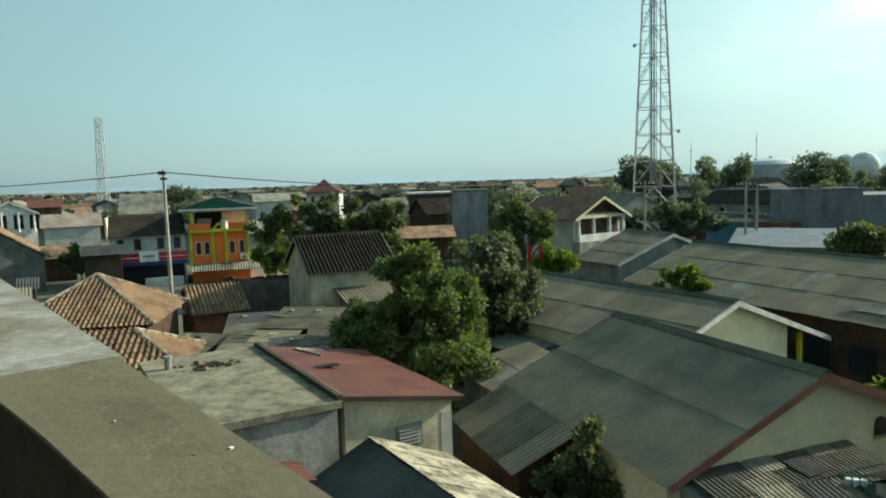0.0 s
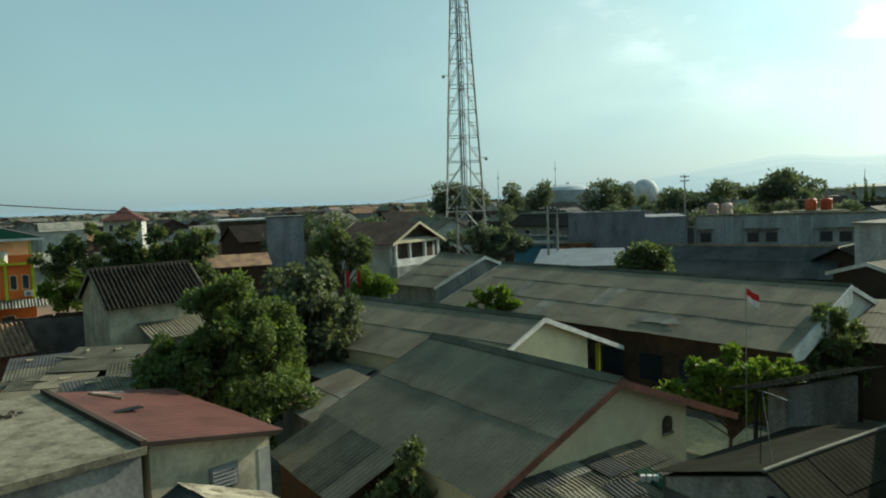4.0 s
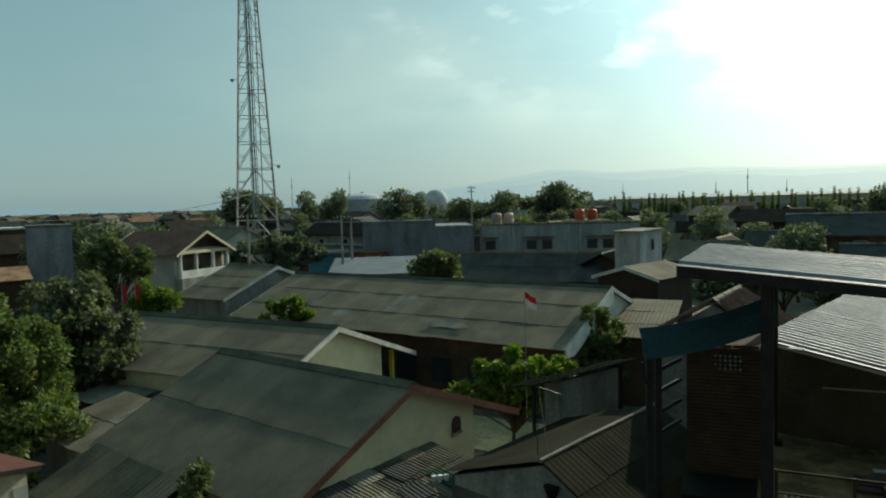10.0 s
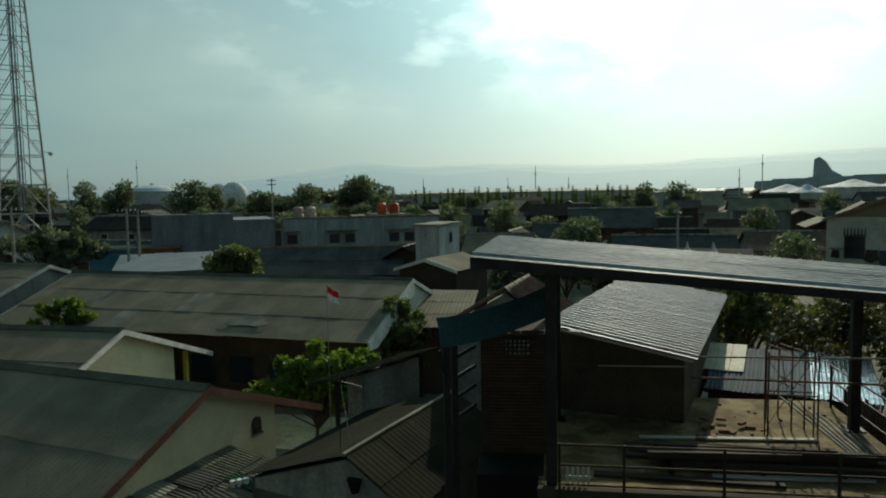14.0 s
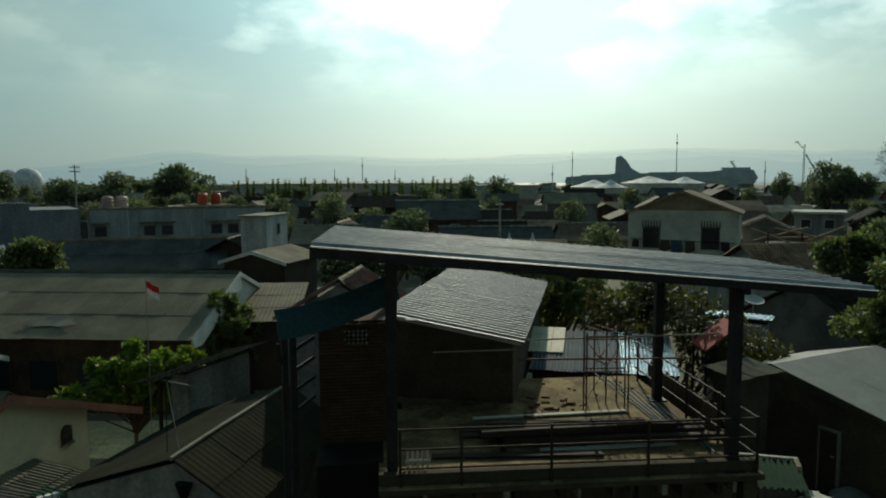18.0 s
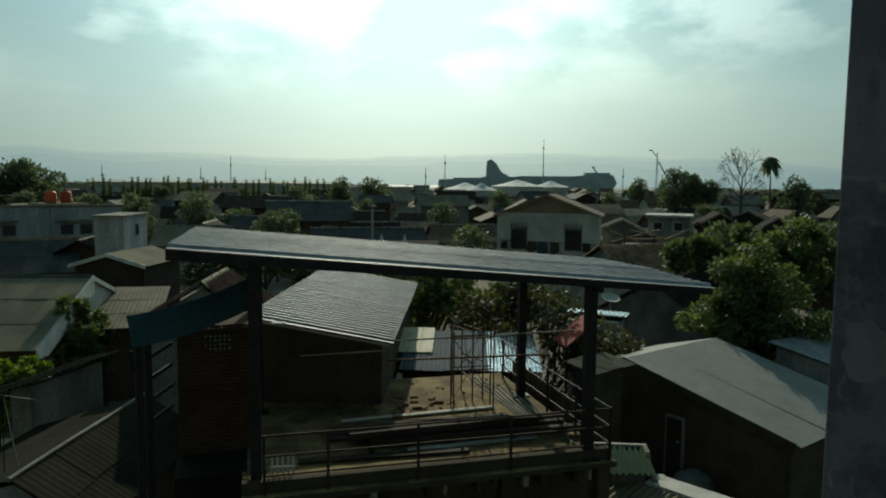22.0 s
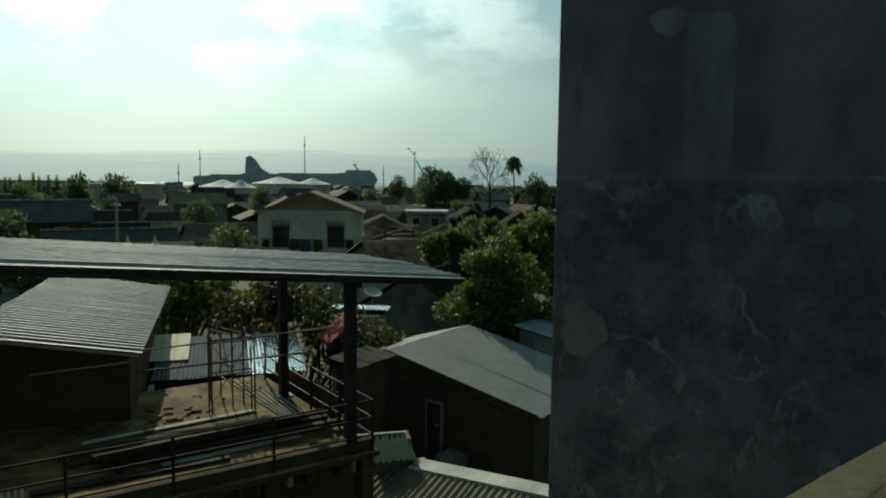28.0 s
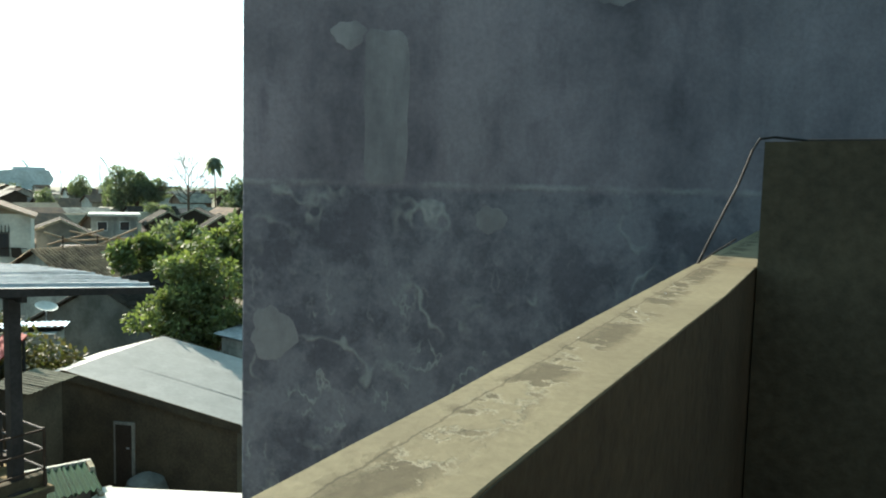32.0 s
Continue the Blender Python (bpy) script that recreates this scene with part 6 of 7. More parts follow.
vb = part("vent_panel", box(-0.06, 0.44, 6.88, -0.03, 0.94, 7.2), M["dark_hole"], st)
for i in range(6):
    for j in range(4):
        part("vent_hole", lathe([(0.022, 0), (0.03, 0.012), (0.012, 0.02)], 6), M["asbestos_light"], vb).matrix_basis = pose(-0.028, 0.485 + 0.082 * i, 6.925 + 0.077 * j, 0, 90, 0)
part("door_gap", box(-0.002, 1.353, 4.9, -0.9, 1.37, 6.7), M["dark_hole"], st)
aw = thing("teal_awning", 8.75, 8.1, 7.4, 124, "curved teal metal awning over the stair", "awning")
bm = bmesh.new()
prev = None
for i in range(13):
    u = i / 12
    y = 2.12 * u
    z = 0.5 * u ** 1.7
    ring = [bm.verts.new(q) for q in ((0.12, y, z), (0.0, y, z + 0.3), (-0.14, y, z + 0.46), (-0.22, y, z + 0.44), (-0.03, y, z + 0.27), (0.09, y, z))]
    if prev:
        for k in range(6):
            bm.faces.new((prev[k], ring[k], ring[(k + 1) % 6], prev[(k + 1) % 6]))
    else:
        bm.faces.new(ring)
    prev = ring
bm.faces.new(prev[::-1])
part("awning_sheet", bm, M["teal"], aw)
for y, x in ((0.12, -0.05), (0.28, -0.12)):
    part("post", box(x - 0.05, y - 0.05, -7.4, x + 0.05, y + 0.05, 0.05), M["steel"], aw)
for z in (-0.25, -0.6, -0.95, -1.3):
    part("rung", bar((-0.12, 0.28, z), (-0.5, 0.75, z + 0.1), 0.036, 6), M["steel"], aw)
part("gutter_pipe", bar((0.1, -0.02, -0.05), (0.08, 0.02, -0.35), 0.032, 6), M["steel"], aw)
part("gutter_pipe", bar((0.08, 0.02, -0.35), (0.02, 0.14, -0.5), 0.032, 6), M["steel"], aw)
dw = thing("stair_wall", 9.0, 8.0, 0, 143, "stair wall coloured black for the shade below the awning", "wall")
part("render", box(-1.4, 0.33, 0, -0.35, 1.9, 5.0), M["stair_shade"], dw)

# small terracotta roof and others behind the awning
gable_house("tile_roof_house", "small roof of red terracotta tiles behind the awning", 19.3, 14.4, 66, 3.4, 1.8, 5.75, 6.85, M["grey_wall"], M["brown_tile"], over_e=0.2, over_g=0.1, cap=M["lichen"], tiles=150)

# ---------------------------------------------------------------- right of the deck
g1 = gable_house("grey_roof_house", "dark-walled house with smooth grey sheet roof", 22.6, 0.25, 124, 4.45, 4.9, 3.98, 5.0, M["dark_plank"], M["grey_sheet"], hw2=2.0, eave2=4.4, over_g=0.1, over_e=0.1, sheets=(3, 1), pitch=1.5, amp=0.004, shape="rib", fascia=M["dark_plank"], seed=71)
add_door(g1, "-y", 2.225, 1.7, 0.45, 1.6, z=2.1, frame_mat=M["grey_wall"])
part("porch_wall", box(0.5, -2.6, 0, 5.0, -2.25, 1.6), M["dark_render"], g1)
mono_house("annex", "light ribbed sheet roof beyond the grey roof", (24.7, -2.75), 130, 2.2, 2.4, 4.95, 4.65, M["grey_wall"], M["galv"], 3, 1, over=0.1, shape="rib", pitch=0.2, amp=0.03, seed=73)
gc = mono_house("shed", "small shed with green corrugated roof and cement edges", (14.96, 1.55), 166, 1.05, 0.83, 4.44, 4.34, M["grey_wall"], M["green_sheet"], 2, 1, over=0.02, seed=143, pitch=0.115, amp=0.03)
part("cement_edge", coping(-0.35, 0.94, lambda y: -0.02, -0.11, 4.17, 4.51, 24, 8), M["white_wall"], gc)
part("cement_edge", prism([(-0.11, 4.51), (0.3, 4.48), (0.52, 4.27), (1.08, 4.22), (1.08, 3.99), (-0.11, 3.99)], 0.85, 0.94), M["old_concrete"], gc)
part("gutter_block", box(0.65, 0.94, 3.82, 0.95, 1.16, 4.17), M["white_wall"], gc)
mono_house("lean_to", "small corrugated lean-to against the grey-roofed house", (18.9, 2.9), 123, 0.85, 1.5, 5.2, 5.1, M["dark_plank"], M["old_sheet"], 3, 1, over=0.08, seed=141, pitch=0.15, amp=0.012)
wl = thing("shed", 14.54, 0.28, 0, 206.5, "low shed with corrugated roof and broad white cement edge", "shed")
part("wall", box(0.1, -0.4, 0, 2.0, 4.35, 3.56), M["grey_wall"], wl)
part("cement_edge", coping(-0.1, 4.35, lambda y: 0.52, 0.0, 3.82, 4.17, 23, 24), M["white_wall"], wl)
sheet_slope(wl, (0.48, -0.56, 4.1), (0, 1, 0), (1, 0, -0.16), 4.87, 1.74, 5, 1, M["asbestos"], 0.14, 0.018, seed=75)
dst = thing("clay_dome", 19.0, -0.4, 2.2, 0, "round grey water jar top in the yard", "jar")
part("jar", lathe([(0.45, -2.2), (0.6, -1.0), (0.6, -0.2), (0.45, 0.25), (0.15, 0.42)], 14), M["dim_wall"], dst)

tr = thing("small_white_building", 29.9, 2.4, 0, 97, "small pale building with a white sheet roof catching the sun", "building")
part("wall", box(-2.0, -0.8, 0, 0, 0.75, 4.4), M["grey_wall"], tr)
part("roof_slab", box(-2.1, -0.29, 4.4, 0.1, 0.85, 4.48), M["dark_tile"], tr)
sheet_slope(tr, (-2.2, 0.45, 4.62), (1, 0, 0), (0, -1, -0.06), 2.45, 0.7, 3, 1, M["glare_sheet"], 0.2, 0.022, seed=12)
sd = thing("satellite_dish", 31.0, 2.95, 4.6, 0, "pale satellite dish tilted on a short mast", "dish")
part("dish", lathe([(0.02, 0.0), (0.24, 0.04), (0.4, 0.11), (0.41, 0.12), (0.24, 0.06), (0.02, 0.02)], 16), M["white_wall"], sd).matrix_basis = pose(0, 0, 0.45, 12, -18, 0)
part("mast", bar((0, 0, -4.6), (0, 0, 0.45), 0.03, 6), M["galv"], sd)
gable_house("tile_roof_house", "pale house end under mossy grey tiles", 35.5, -0.2, 120, 6.0, 3.2, 3.9, 5.7, M["dim_wall"], M["dark_tile"], over_e=0.3, over_g=0.2, tiles=200)
gable_house("tile_roof_house", "old brown tile roof beyond the trees", 50.0, 1.5, 140, 9.0, 4.0, 4.0, 6.0, M["grey_wall"], M["terracotta"], tiles=200)
rdw = thing("red_awning", 21.3, 3.1, 0, 60, "faded red sloping awning sheet on thin posts", "awning")
part("sheet", prism([(-0.45, 5.22), (0.5, 5.95), (0.5, 5.91), (-0.45, 5.18)], -0.55, 0.55), M["red_awning"], rdw)
part("post", box(-0.42, -0.5, 0, -0.36, -0.44, 5.22), M["steel"], rdw)
part("post", box(-0.42, 0.44, 0, -0.36, 0.5, 5.22), M["steel"], rdw)
part("post", box(0.4, -0.5, 0, 0.46, -0.44, 5.86), M["steel"], rdw)
part("strut", bar((-0.4, -0.52, 4.9), (0.4, -0.52, 5.8), 0.02, 5), M["steel"], rdw)

wh = gable_house("white_house", "white two-storey house with brown gable roof and two barred windows", 69.0, 12.3, 85.5, 8.0, 4.7, 7.2, 9.05, M["aged_white"], M["brown_wall"], over_g=0.3, over_e=0.3, fascia=M["pediment"])
part("string_course", box(-4.75, -4.06, 7.05, 4.75, -4.0, 7.3), M["aged_white"], wh)
part("pediment", prism([(-4.3, 7.32), (0, 8.85), (4.3, 7.32)], -4.05, -4.0), M["pediment"], wh)
for x in (-2.6, 2.4):
    w_ = add_window(wh, "-y", 4.0, x, 3.95, 1.45, 1.8, M["grey_wall"], bars=5)
    part("spike_rail", box(-0.8, -0.07, 1.86, 0.8, -0.03, 1.92), M["steel"], w_)
    for k in range(7):
        part("spike", bar((-0.75 + 0.25 * k, -0.05, 1.9), (-0.75 + 0.25 * k, -0.05, 2.5), 0.05, 4, None, 0.02), M["steel"], w_)
part("clothes_line", bar((-4.4, -4.25, 4.75), (4.4, -4.25, 4.55), 0.03, 4), M["rail_dark"], wh)
ck = random.Random(5)
for x, w2, h2, mt_ in ((-3.9, 0.5, 0.7, "dark_wood"), (-1.35, 0.75, 1.0, "dark_plank"), (-0.4, 0.9, 1.3, "blue_sheet"), (0.75, 0.8, 1.15, "dark_plank"), (3.6, 0.7, 0.9, "dark_wood")):
    shape_ = [(x - w2 / 2, 4.66), (x + w2 / 2, 4.64), (x + w2 / 2 + ck.uniform(-0.1, 0.15), 4.65 - h2 * ck.uniform(0.7, 1)), (x + ck.uniform(-0.15, 0.15), 4.65 - h2), (x - w2 / 2 - ck.uniform(-0.1, 0.15), 4.65 - h2 * ck.uniform(0.6, 1))]
    part("hung_cloth", prism(shape_, -4.28, -4.24), M[mt_], wh)
gable_house("house", "low grey house with pale verge boards beside the white house", *polar(85.4, 79), 85, 7.0, 4.4, 4.1, 6.4, M["dim_wall"], M["dark_tile"], hw2=2.1, eave2=5.55, over_g=0.3, over_e=0.1, fascia=M["lichen"])
fr = thing("flat_roof_house", *polar(88.9, 84), 0, 89, "low pale house with a light roof edge", "house")
part("wall", box(-2.3, 0, 0, 2.3, 5, 6.4), M["grey_wall"], fr)
part("roof_slab", box(-2.6, -0.5, 6.4, 2.6, 5.3, 6.65), M["white_wall"], fr)
for x in (-1.2, 1.0):
    add_window(fr, "-y", 0, x, 4.9, 0.9, 0.9)
for az_, d_, turn_, hw_, top_ in ((92.3, 88, 84, 2.2, 7.0), (94.6, 92, 100, 2.6, 7.2), (96.4, 84, 92, 2.0, 6.8)):
    gable_house("house", "small dark gabled house with pale verge boards", *polar(az_, d_), turn_, 5.0, hw_, top_ - 1.3, top_, M["dark_wood"], M["dark_tile"], over_g=0.3, over_e=0.3, fascia=M["lichen"])
sp = thing("spired_house", 44.4, 18.6, 0, 70, "low roof ridge with two pale pointed finials", "house")
part("wall", box(-3, -2, 0, 3, 4, 5.3), M["grey_wall"], sp)
part("roof_board", box(-3.0, -2.2, 5.5, 3.0, -2.0, 5.75), M["cream"], sp)
part("roof", prism([(-2.2, 5.5), (1, 6.0), (4.2, 5.3)], -3, 3), M["dark_tile"], sp).matrix_basis = pose(0, 0, 0, 0, 0, 90)
for x in (-0.75, 0.75):
    part("finial", lathe([(0.55, 5.7), (0.36, 5.95), (0.16, 6.25), (0.02, 6.66)], 4), M["white_paint"], sp).matrix_basis = pose(x, -2.1, 0, 0, 0, 45)

cs = thing("ruined_shed", *polar(87.6, 56), 0, 88, "collapsed timber shed with bare crossing beams", "shed")
part("wall", box(-2.2, 0, 0, 2.6, 2.4, 5.4), M["dark_wood"], cs)
for x0_, x1_, z0_, z1_ in ((-3.0, 0.6, 5.5, 6.6), (-1.6, 2.6, 6.5, 5.6), (-2.4, 3.0, 5.75, 6.0), (0.2, 2.8, 5.5, 6.7), (-3.2, -0.6, 6.4, 5.5), (1.2, 3.6, 6.1, 5.5)):
    part("beam", bar((x0_, 0.2 + 0.3 * abs(x0_), z0_), (x1_, 0.4, z1_), 0.07, 5), M["pediment"], cs)
for x in (-2.0, 0.2, 2.4):
    part("stud", box(x - 0.06, 0.3, 5.4, x + 0.06, 0.42, 6.2), M["dark_wood"], cs)

# flag and small flags
fl = thing("flagpole", 16.1, 20.65, 0, 60, "thin flagpole with a red and white flag", "flag")
part("pole", bar((0, 0, 0), (0, 0, 6.7), 0.014, 6), M["concrete_pole"], fl)
for z0, z1, mm in ((6.40, 6.62, "flag_red"), (6.18, 6.40, "cloth_white")):
    bm = bmesh.new()
    prev = None
    for i in range(9):
        x = 0.02 + 0.052 * i
        y, dz = 0.05 * math.sin(i * 1.1), -0.03 * i
        cur = [bm.verts.new((x, y + 0.02 * k, zz + dz)) for k, zz in enumerate((z0, z1))]
        if prev:
            bm.faces.new((prev[0], cur[0], cur[1], prev[1]))
        prev = cur
    cl = part("flag_cloth", bm, M[mm], fl)
for i, (x, y) in enumerate(((6.2, 45.7), (5.5, 45.9))):
    f2 = thing("street_flag", x, y, 0, 0, "small red banner on a pole", "flag", "street banners")
    part("pole", bar((0, 0, 0), (0, 0, 5.9), 0.02, 5), M["galv"], f2)
    part("banner", box(0.02, -0.01, 4.5, 0.25, 0.01, 5.6), M["flag_red"], f2)

# wires at the parapet's end
wr = thing("loose_wires", 0, 0, 0, PAZ, "loose dark wires hanging over the wall end", "wire")
pts_ = [(-0.30, 2.98, 9.72), (-0.24, 2.96, 9.86), (-0.17, 2.95, 10.02), (-0.125, 2.93, 10.15), (-0.105, 2.95, 10.19), (-0.06, 3.0, 10.20), (0.05, 3.05, 10.19)]
part("wire", tube(pts_, 0.005), M["cable"], wr)
part("wire", bar((0.05, 3.05, 10.19), (1.4, 3.06, 10.188), 0.006, 5), M["cable"], wr)
part("wire", bar((-0.3, 2.98, 9.72), (-0.17, 3.02, 9.82), 0.003, 5), M["cable"], wr)

# ---------------------------------------------------------------- trees close by
tree("leafy mango tree beside the red roof", -1.05, 27.0, 0, 3.0,
     crown([(0.5, 0, 6.3, 1.3), (-0.7, 0.2, 5.8, 1.2), (1.2, -0.2, 5.2, 1.3), (-1.9, 0, 4.9, 1.2), (0.0, -0.6, 4.9, 1.5), (1.5, 0.1, 3.9, 1.3), (-2.7, 0.2, 3.8, 1.15), (0.8, -0.9, 3.5, 1.5), (1.9, -0.3, 3.0, 1.1), (0.2, 0.8, 4.5, 1.4), (-1.4, -0.5, 3.3, 1.3), (0.3, -1.1, 2.4, 1.2), (-3.3, 0.1, 3.0, 0.8)], 150, 3), 40000, 0.2, M["leaf_mid"], 5)
tree("dull grey-green tree behind the mango tree", 1.8, 32.2, 0, 3.2,
     crown([(-0.7, 0, 6.4, 1.1), (0.6, 0.2, 6.2, 1.1), (1.3, 0, 5.6, 1.1), (0.0, -0.5, 5.3, 1.3), (1.6, 0.3, 4.7, 1.0), (-0.9, -0.2, 4.9, 1.1), (0.8, -0.4, 4.2, 1.1), (0.2, 0.2, 3.4, 1.0)], 80, 4), 15000, 0.24, M["leaf_dull"], 6)
tree("leafy shrub between the shed and the corrugated roof", 3.5, 17.7, 0, 1.4,
     crown([(0, 0, 2.5, 0.65), (-0.7, 0.1, 2.0, 0.6), (0.8, -0.1, 1.9, 0.65), (0.1, -0.4, 1.7, 0.75), (1.4, 0, 1.5, 0.5), (-0.9, -0.2, 1.3, 0.6), (0.6, -0.5, 1.1, 0.7), (0.05, 0, 3.2, 0.25), (0.15, 0, 3.55, 0.14)], 60, 60, (0.16, 0.3)), 11000, 0.13, M["leaf_dark"], 15, r=0.07, name="shrub", category="shrub")
tree("low yellow-green tree in a courtyard", 16.3, 21.8, 0, 1.6,
     crown([(0, 0, 3.5, 0.9), (-1.2, 0.4, 3.0, 0.8), (1.2, -0.4, 3.3, 0.8), (-0.6, -0.2, 3.0, 0.9), (0.7, -0.4, 2.8, 0.9), (-1.9, 0.7, 2.5, 0.55), (1.9, -0.8, 3.2, 0.55), (0.1, -0.5, 2.4, 0.8), (1.5, -0.9, 2.4, 0.6)], 70, 70, (0.16, 0.3)), 13000, 0.20, M["leaf_lit"], 10, r=0.09)
tree("dark bush at the white gable", 23.3, 24.6, 0, 1.8, crown([(0.2, 0.3, 4.4, 0.7), (1.1, 0, 3.5, 0.8), (-1.1, 0.2, 3.2, 0.7), (0, 0, 3.6, 0.95), (-0.6, 0, 2.8, 0.8), (0.7, -0.1, 2.9, 0.8), (0, -0.3, 2.1, 0.9), (0.9, 0, 2.0, 0.7), (-0.8, 0, 1.8, 0.7)], 60, 40, (0.2, 0.36)), 11000, 0.2, M["leaf_dark"], 22, r=0.08, name="bush", category="bush")
tree("bright small tree between two long roofs", 13.4, 38.8, 0, 2.2, crown([(0, 0, 4.3, 0.75), (-0.9, 0.2, 4.1, 0.65), (0.8, 0, 3.9, 0.7), (1.5, -0.1, 3.5, 0.5), (0, -0.2, 3.4, 0.8)], 40, 40, (0.16, 0.3)), 6500, 0.2, M["leaf_lit"], 23, r=0.08)
tree("bright shrub beside the veranda house", 7.1, 46.4, 0, 2.6, crown([(0, 0, 4.7, 0.8), (0.8, 0, 4.4, 0.7), (-0.7, 0, 4.2, 0.7), (0.2, 0, 3.6, 0.8)], 30, 30, (0.3, 0.55)), 4500, 0.24, M["leaf_lit"], 24, r=0.08)
tree("round dark green tree before the concrete block", 24.0, 40.6, 0, 3.2, crown([(0, 0, 6.0, 0.85), (-0.9, 0.3, 5.5, 0.75), (0.9, -0.3, 5.6, 0.8), (0, 0, 5.0, 0.9), (1.2, -0.3, 4.8, 0.6), (-1.2, 0, 4.8, 0.6)], 45, 45, (0.3, 0.55)), 7000, 0.25, M["leaf_dark"], 25, r=0.1)
tree("leafy tree beside the white house", 26.6, -2.3, 0, 3.0,
     crown([(0, 0, 6.9, 0.9), (0.2, 0.7, 6.3, 0.9), (0, -0.8, 6.2, 0.9), (-0.3, 0.3, 5.4, 1.1), (-0.2, -0.7, 5.2, 1.1), (0, 1.3, 5.3, 0.8), (-0.4, 0.6, 4.4, 0.9), (-0.3, -1.5, 5.4, 0.8), (-0.4, -0.6, 4.2, 0.9)], 80, 80, (0.3, 0.55)), 14000, 0.2, M["leaf_dark"], 26)
tree("broad tree crowns behind the leafy tree", 38.0, -3.2, 0, 3.5, crown([(0, 1.8, 6.2, 1.3), (0, 0, 6.6, 1.3), (0, -1.8, 7.2, 1.3), (0, 3.2, 6.0, 1.1), (0, 1, 5.8, 1.4), (0, -1, 5.9, 1.4), (0, -3, 6.2, 1.3)], 70, 70, (0.3, 0.55)), 12000, 0.3, M["leaf_dark"], 27)
tree("dry reddish shrub behind the deck", 22.7, 4.5, 0, 2.6, crown([(0, 0, 6.2, 0.9), (0.3, -1.0, 5.4, 0.9), (0, 1.1, 5.9, 0.9), (0, 0.2, 4.9, 1.0), (0.2, -0.9, 4.3, 0.9), (0.4, 2.0, 5.6, 0.9), (0, -1.8, 4.9, 0.7), (0.5, -2.6, 4.4, 0.7)], 60, 60, (0.3, 0.55)), 5500, 0.2, M["leaf_dry"], 28, r=0.08, name="shrub", category="shrub")
tree("dark tree behind the tin roof", 25.6, 9.7, 0, 3.0, crown([(0, 0, 6.0, 1.2), (0, 1.6, 6.2, 1.1), (0, -1.5, 5.8, 1.1), (0, 0.2, 4.6, 1.3), (0.5, -2.8, 5.2, 1.0)], 50, 50, (0.3, 0.55)), 6500, 0.25, M["leaf_dark"], 29)
tree("broad mid-green trees behind the dark roof", -10.2, 63.0, 0, 4, crown([(0, 0, 7.2, 1.7), (-3, 0, 6.9, 1.8), (3, 0, 7.2, 1.7), (-5.4, 0, 6.2, 1.6), (5.4, 0.5, 6.8, 1.6), (1.5, -1, 5.4, 1.8), (-2, -1, 4.8, 1.8), (5.5, -0.5, 4.4, 1.5)], 90, 90, (0.3, 0.55)), 16000, 0.38, M["leaf_dark"], 30)
tree("bright tree beside the orange house", -17.0, 71.0, 0, 3, crown([(0, 0, 4.0, 1.2), (1.2, 0, 3.5, 1.0), (-1.2, 0, 3.2, 1.0), (0.3, -0.5, 2.5, 1.3)], 40, 40, (0.3, 0.55)), 6000, 0.3, M["leaf_lit"], 31)
tree("low dusty bush beside the street stalls", *polar(-27.3, 84), 0, 1.6, crown([(0, 0, 3.4, 0.9), (1.0, 0.2, 3.0, 0.8), (-1.1, 0, 2.8, 0.8), (0.2, -0.2, 2.2, 1.0)], 30, 30, (0.3, 0.5)), 3500, 0.3, M["leaf_dark"], 41, r=0.08, name="bush", category="bush")
mono_house("tin_shed", "dark market stall with a sagging sheet roof", polar(-27.0, 76), 66, 2.4, 3.4, 4.6, 4.0, M["dark_wood"], M["slate"], 3, 1, over=0.2, seed=133)
tree("thin grey-green tree behind the mango tree", 6.0, 54.0, 0, 4, crown([(0, 0, 7.0, 1.1), (1.6, 0, 6.6, 1.0), (-1.4, 0, 6.3, 1.0), (0.4, 0, 5.4, 1.2), (2.3, 0, 5.6, 0.9)], 36, 36, (0.3, 0.55)), 5000, 0.3, M["leaf_dark"], 32)
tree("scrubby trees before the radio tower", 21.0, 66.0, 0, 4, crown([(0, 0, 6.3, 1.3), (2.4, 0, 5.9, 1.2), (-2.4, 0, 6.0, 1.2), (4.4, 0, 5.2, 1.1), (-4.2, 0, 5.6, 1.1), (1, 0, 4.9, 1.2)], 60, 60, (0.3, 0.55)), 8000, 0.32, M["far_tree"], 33)

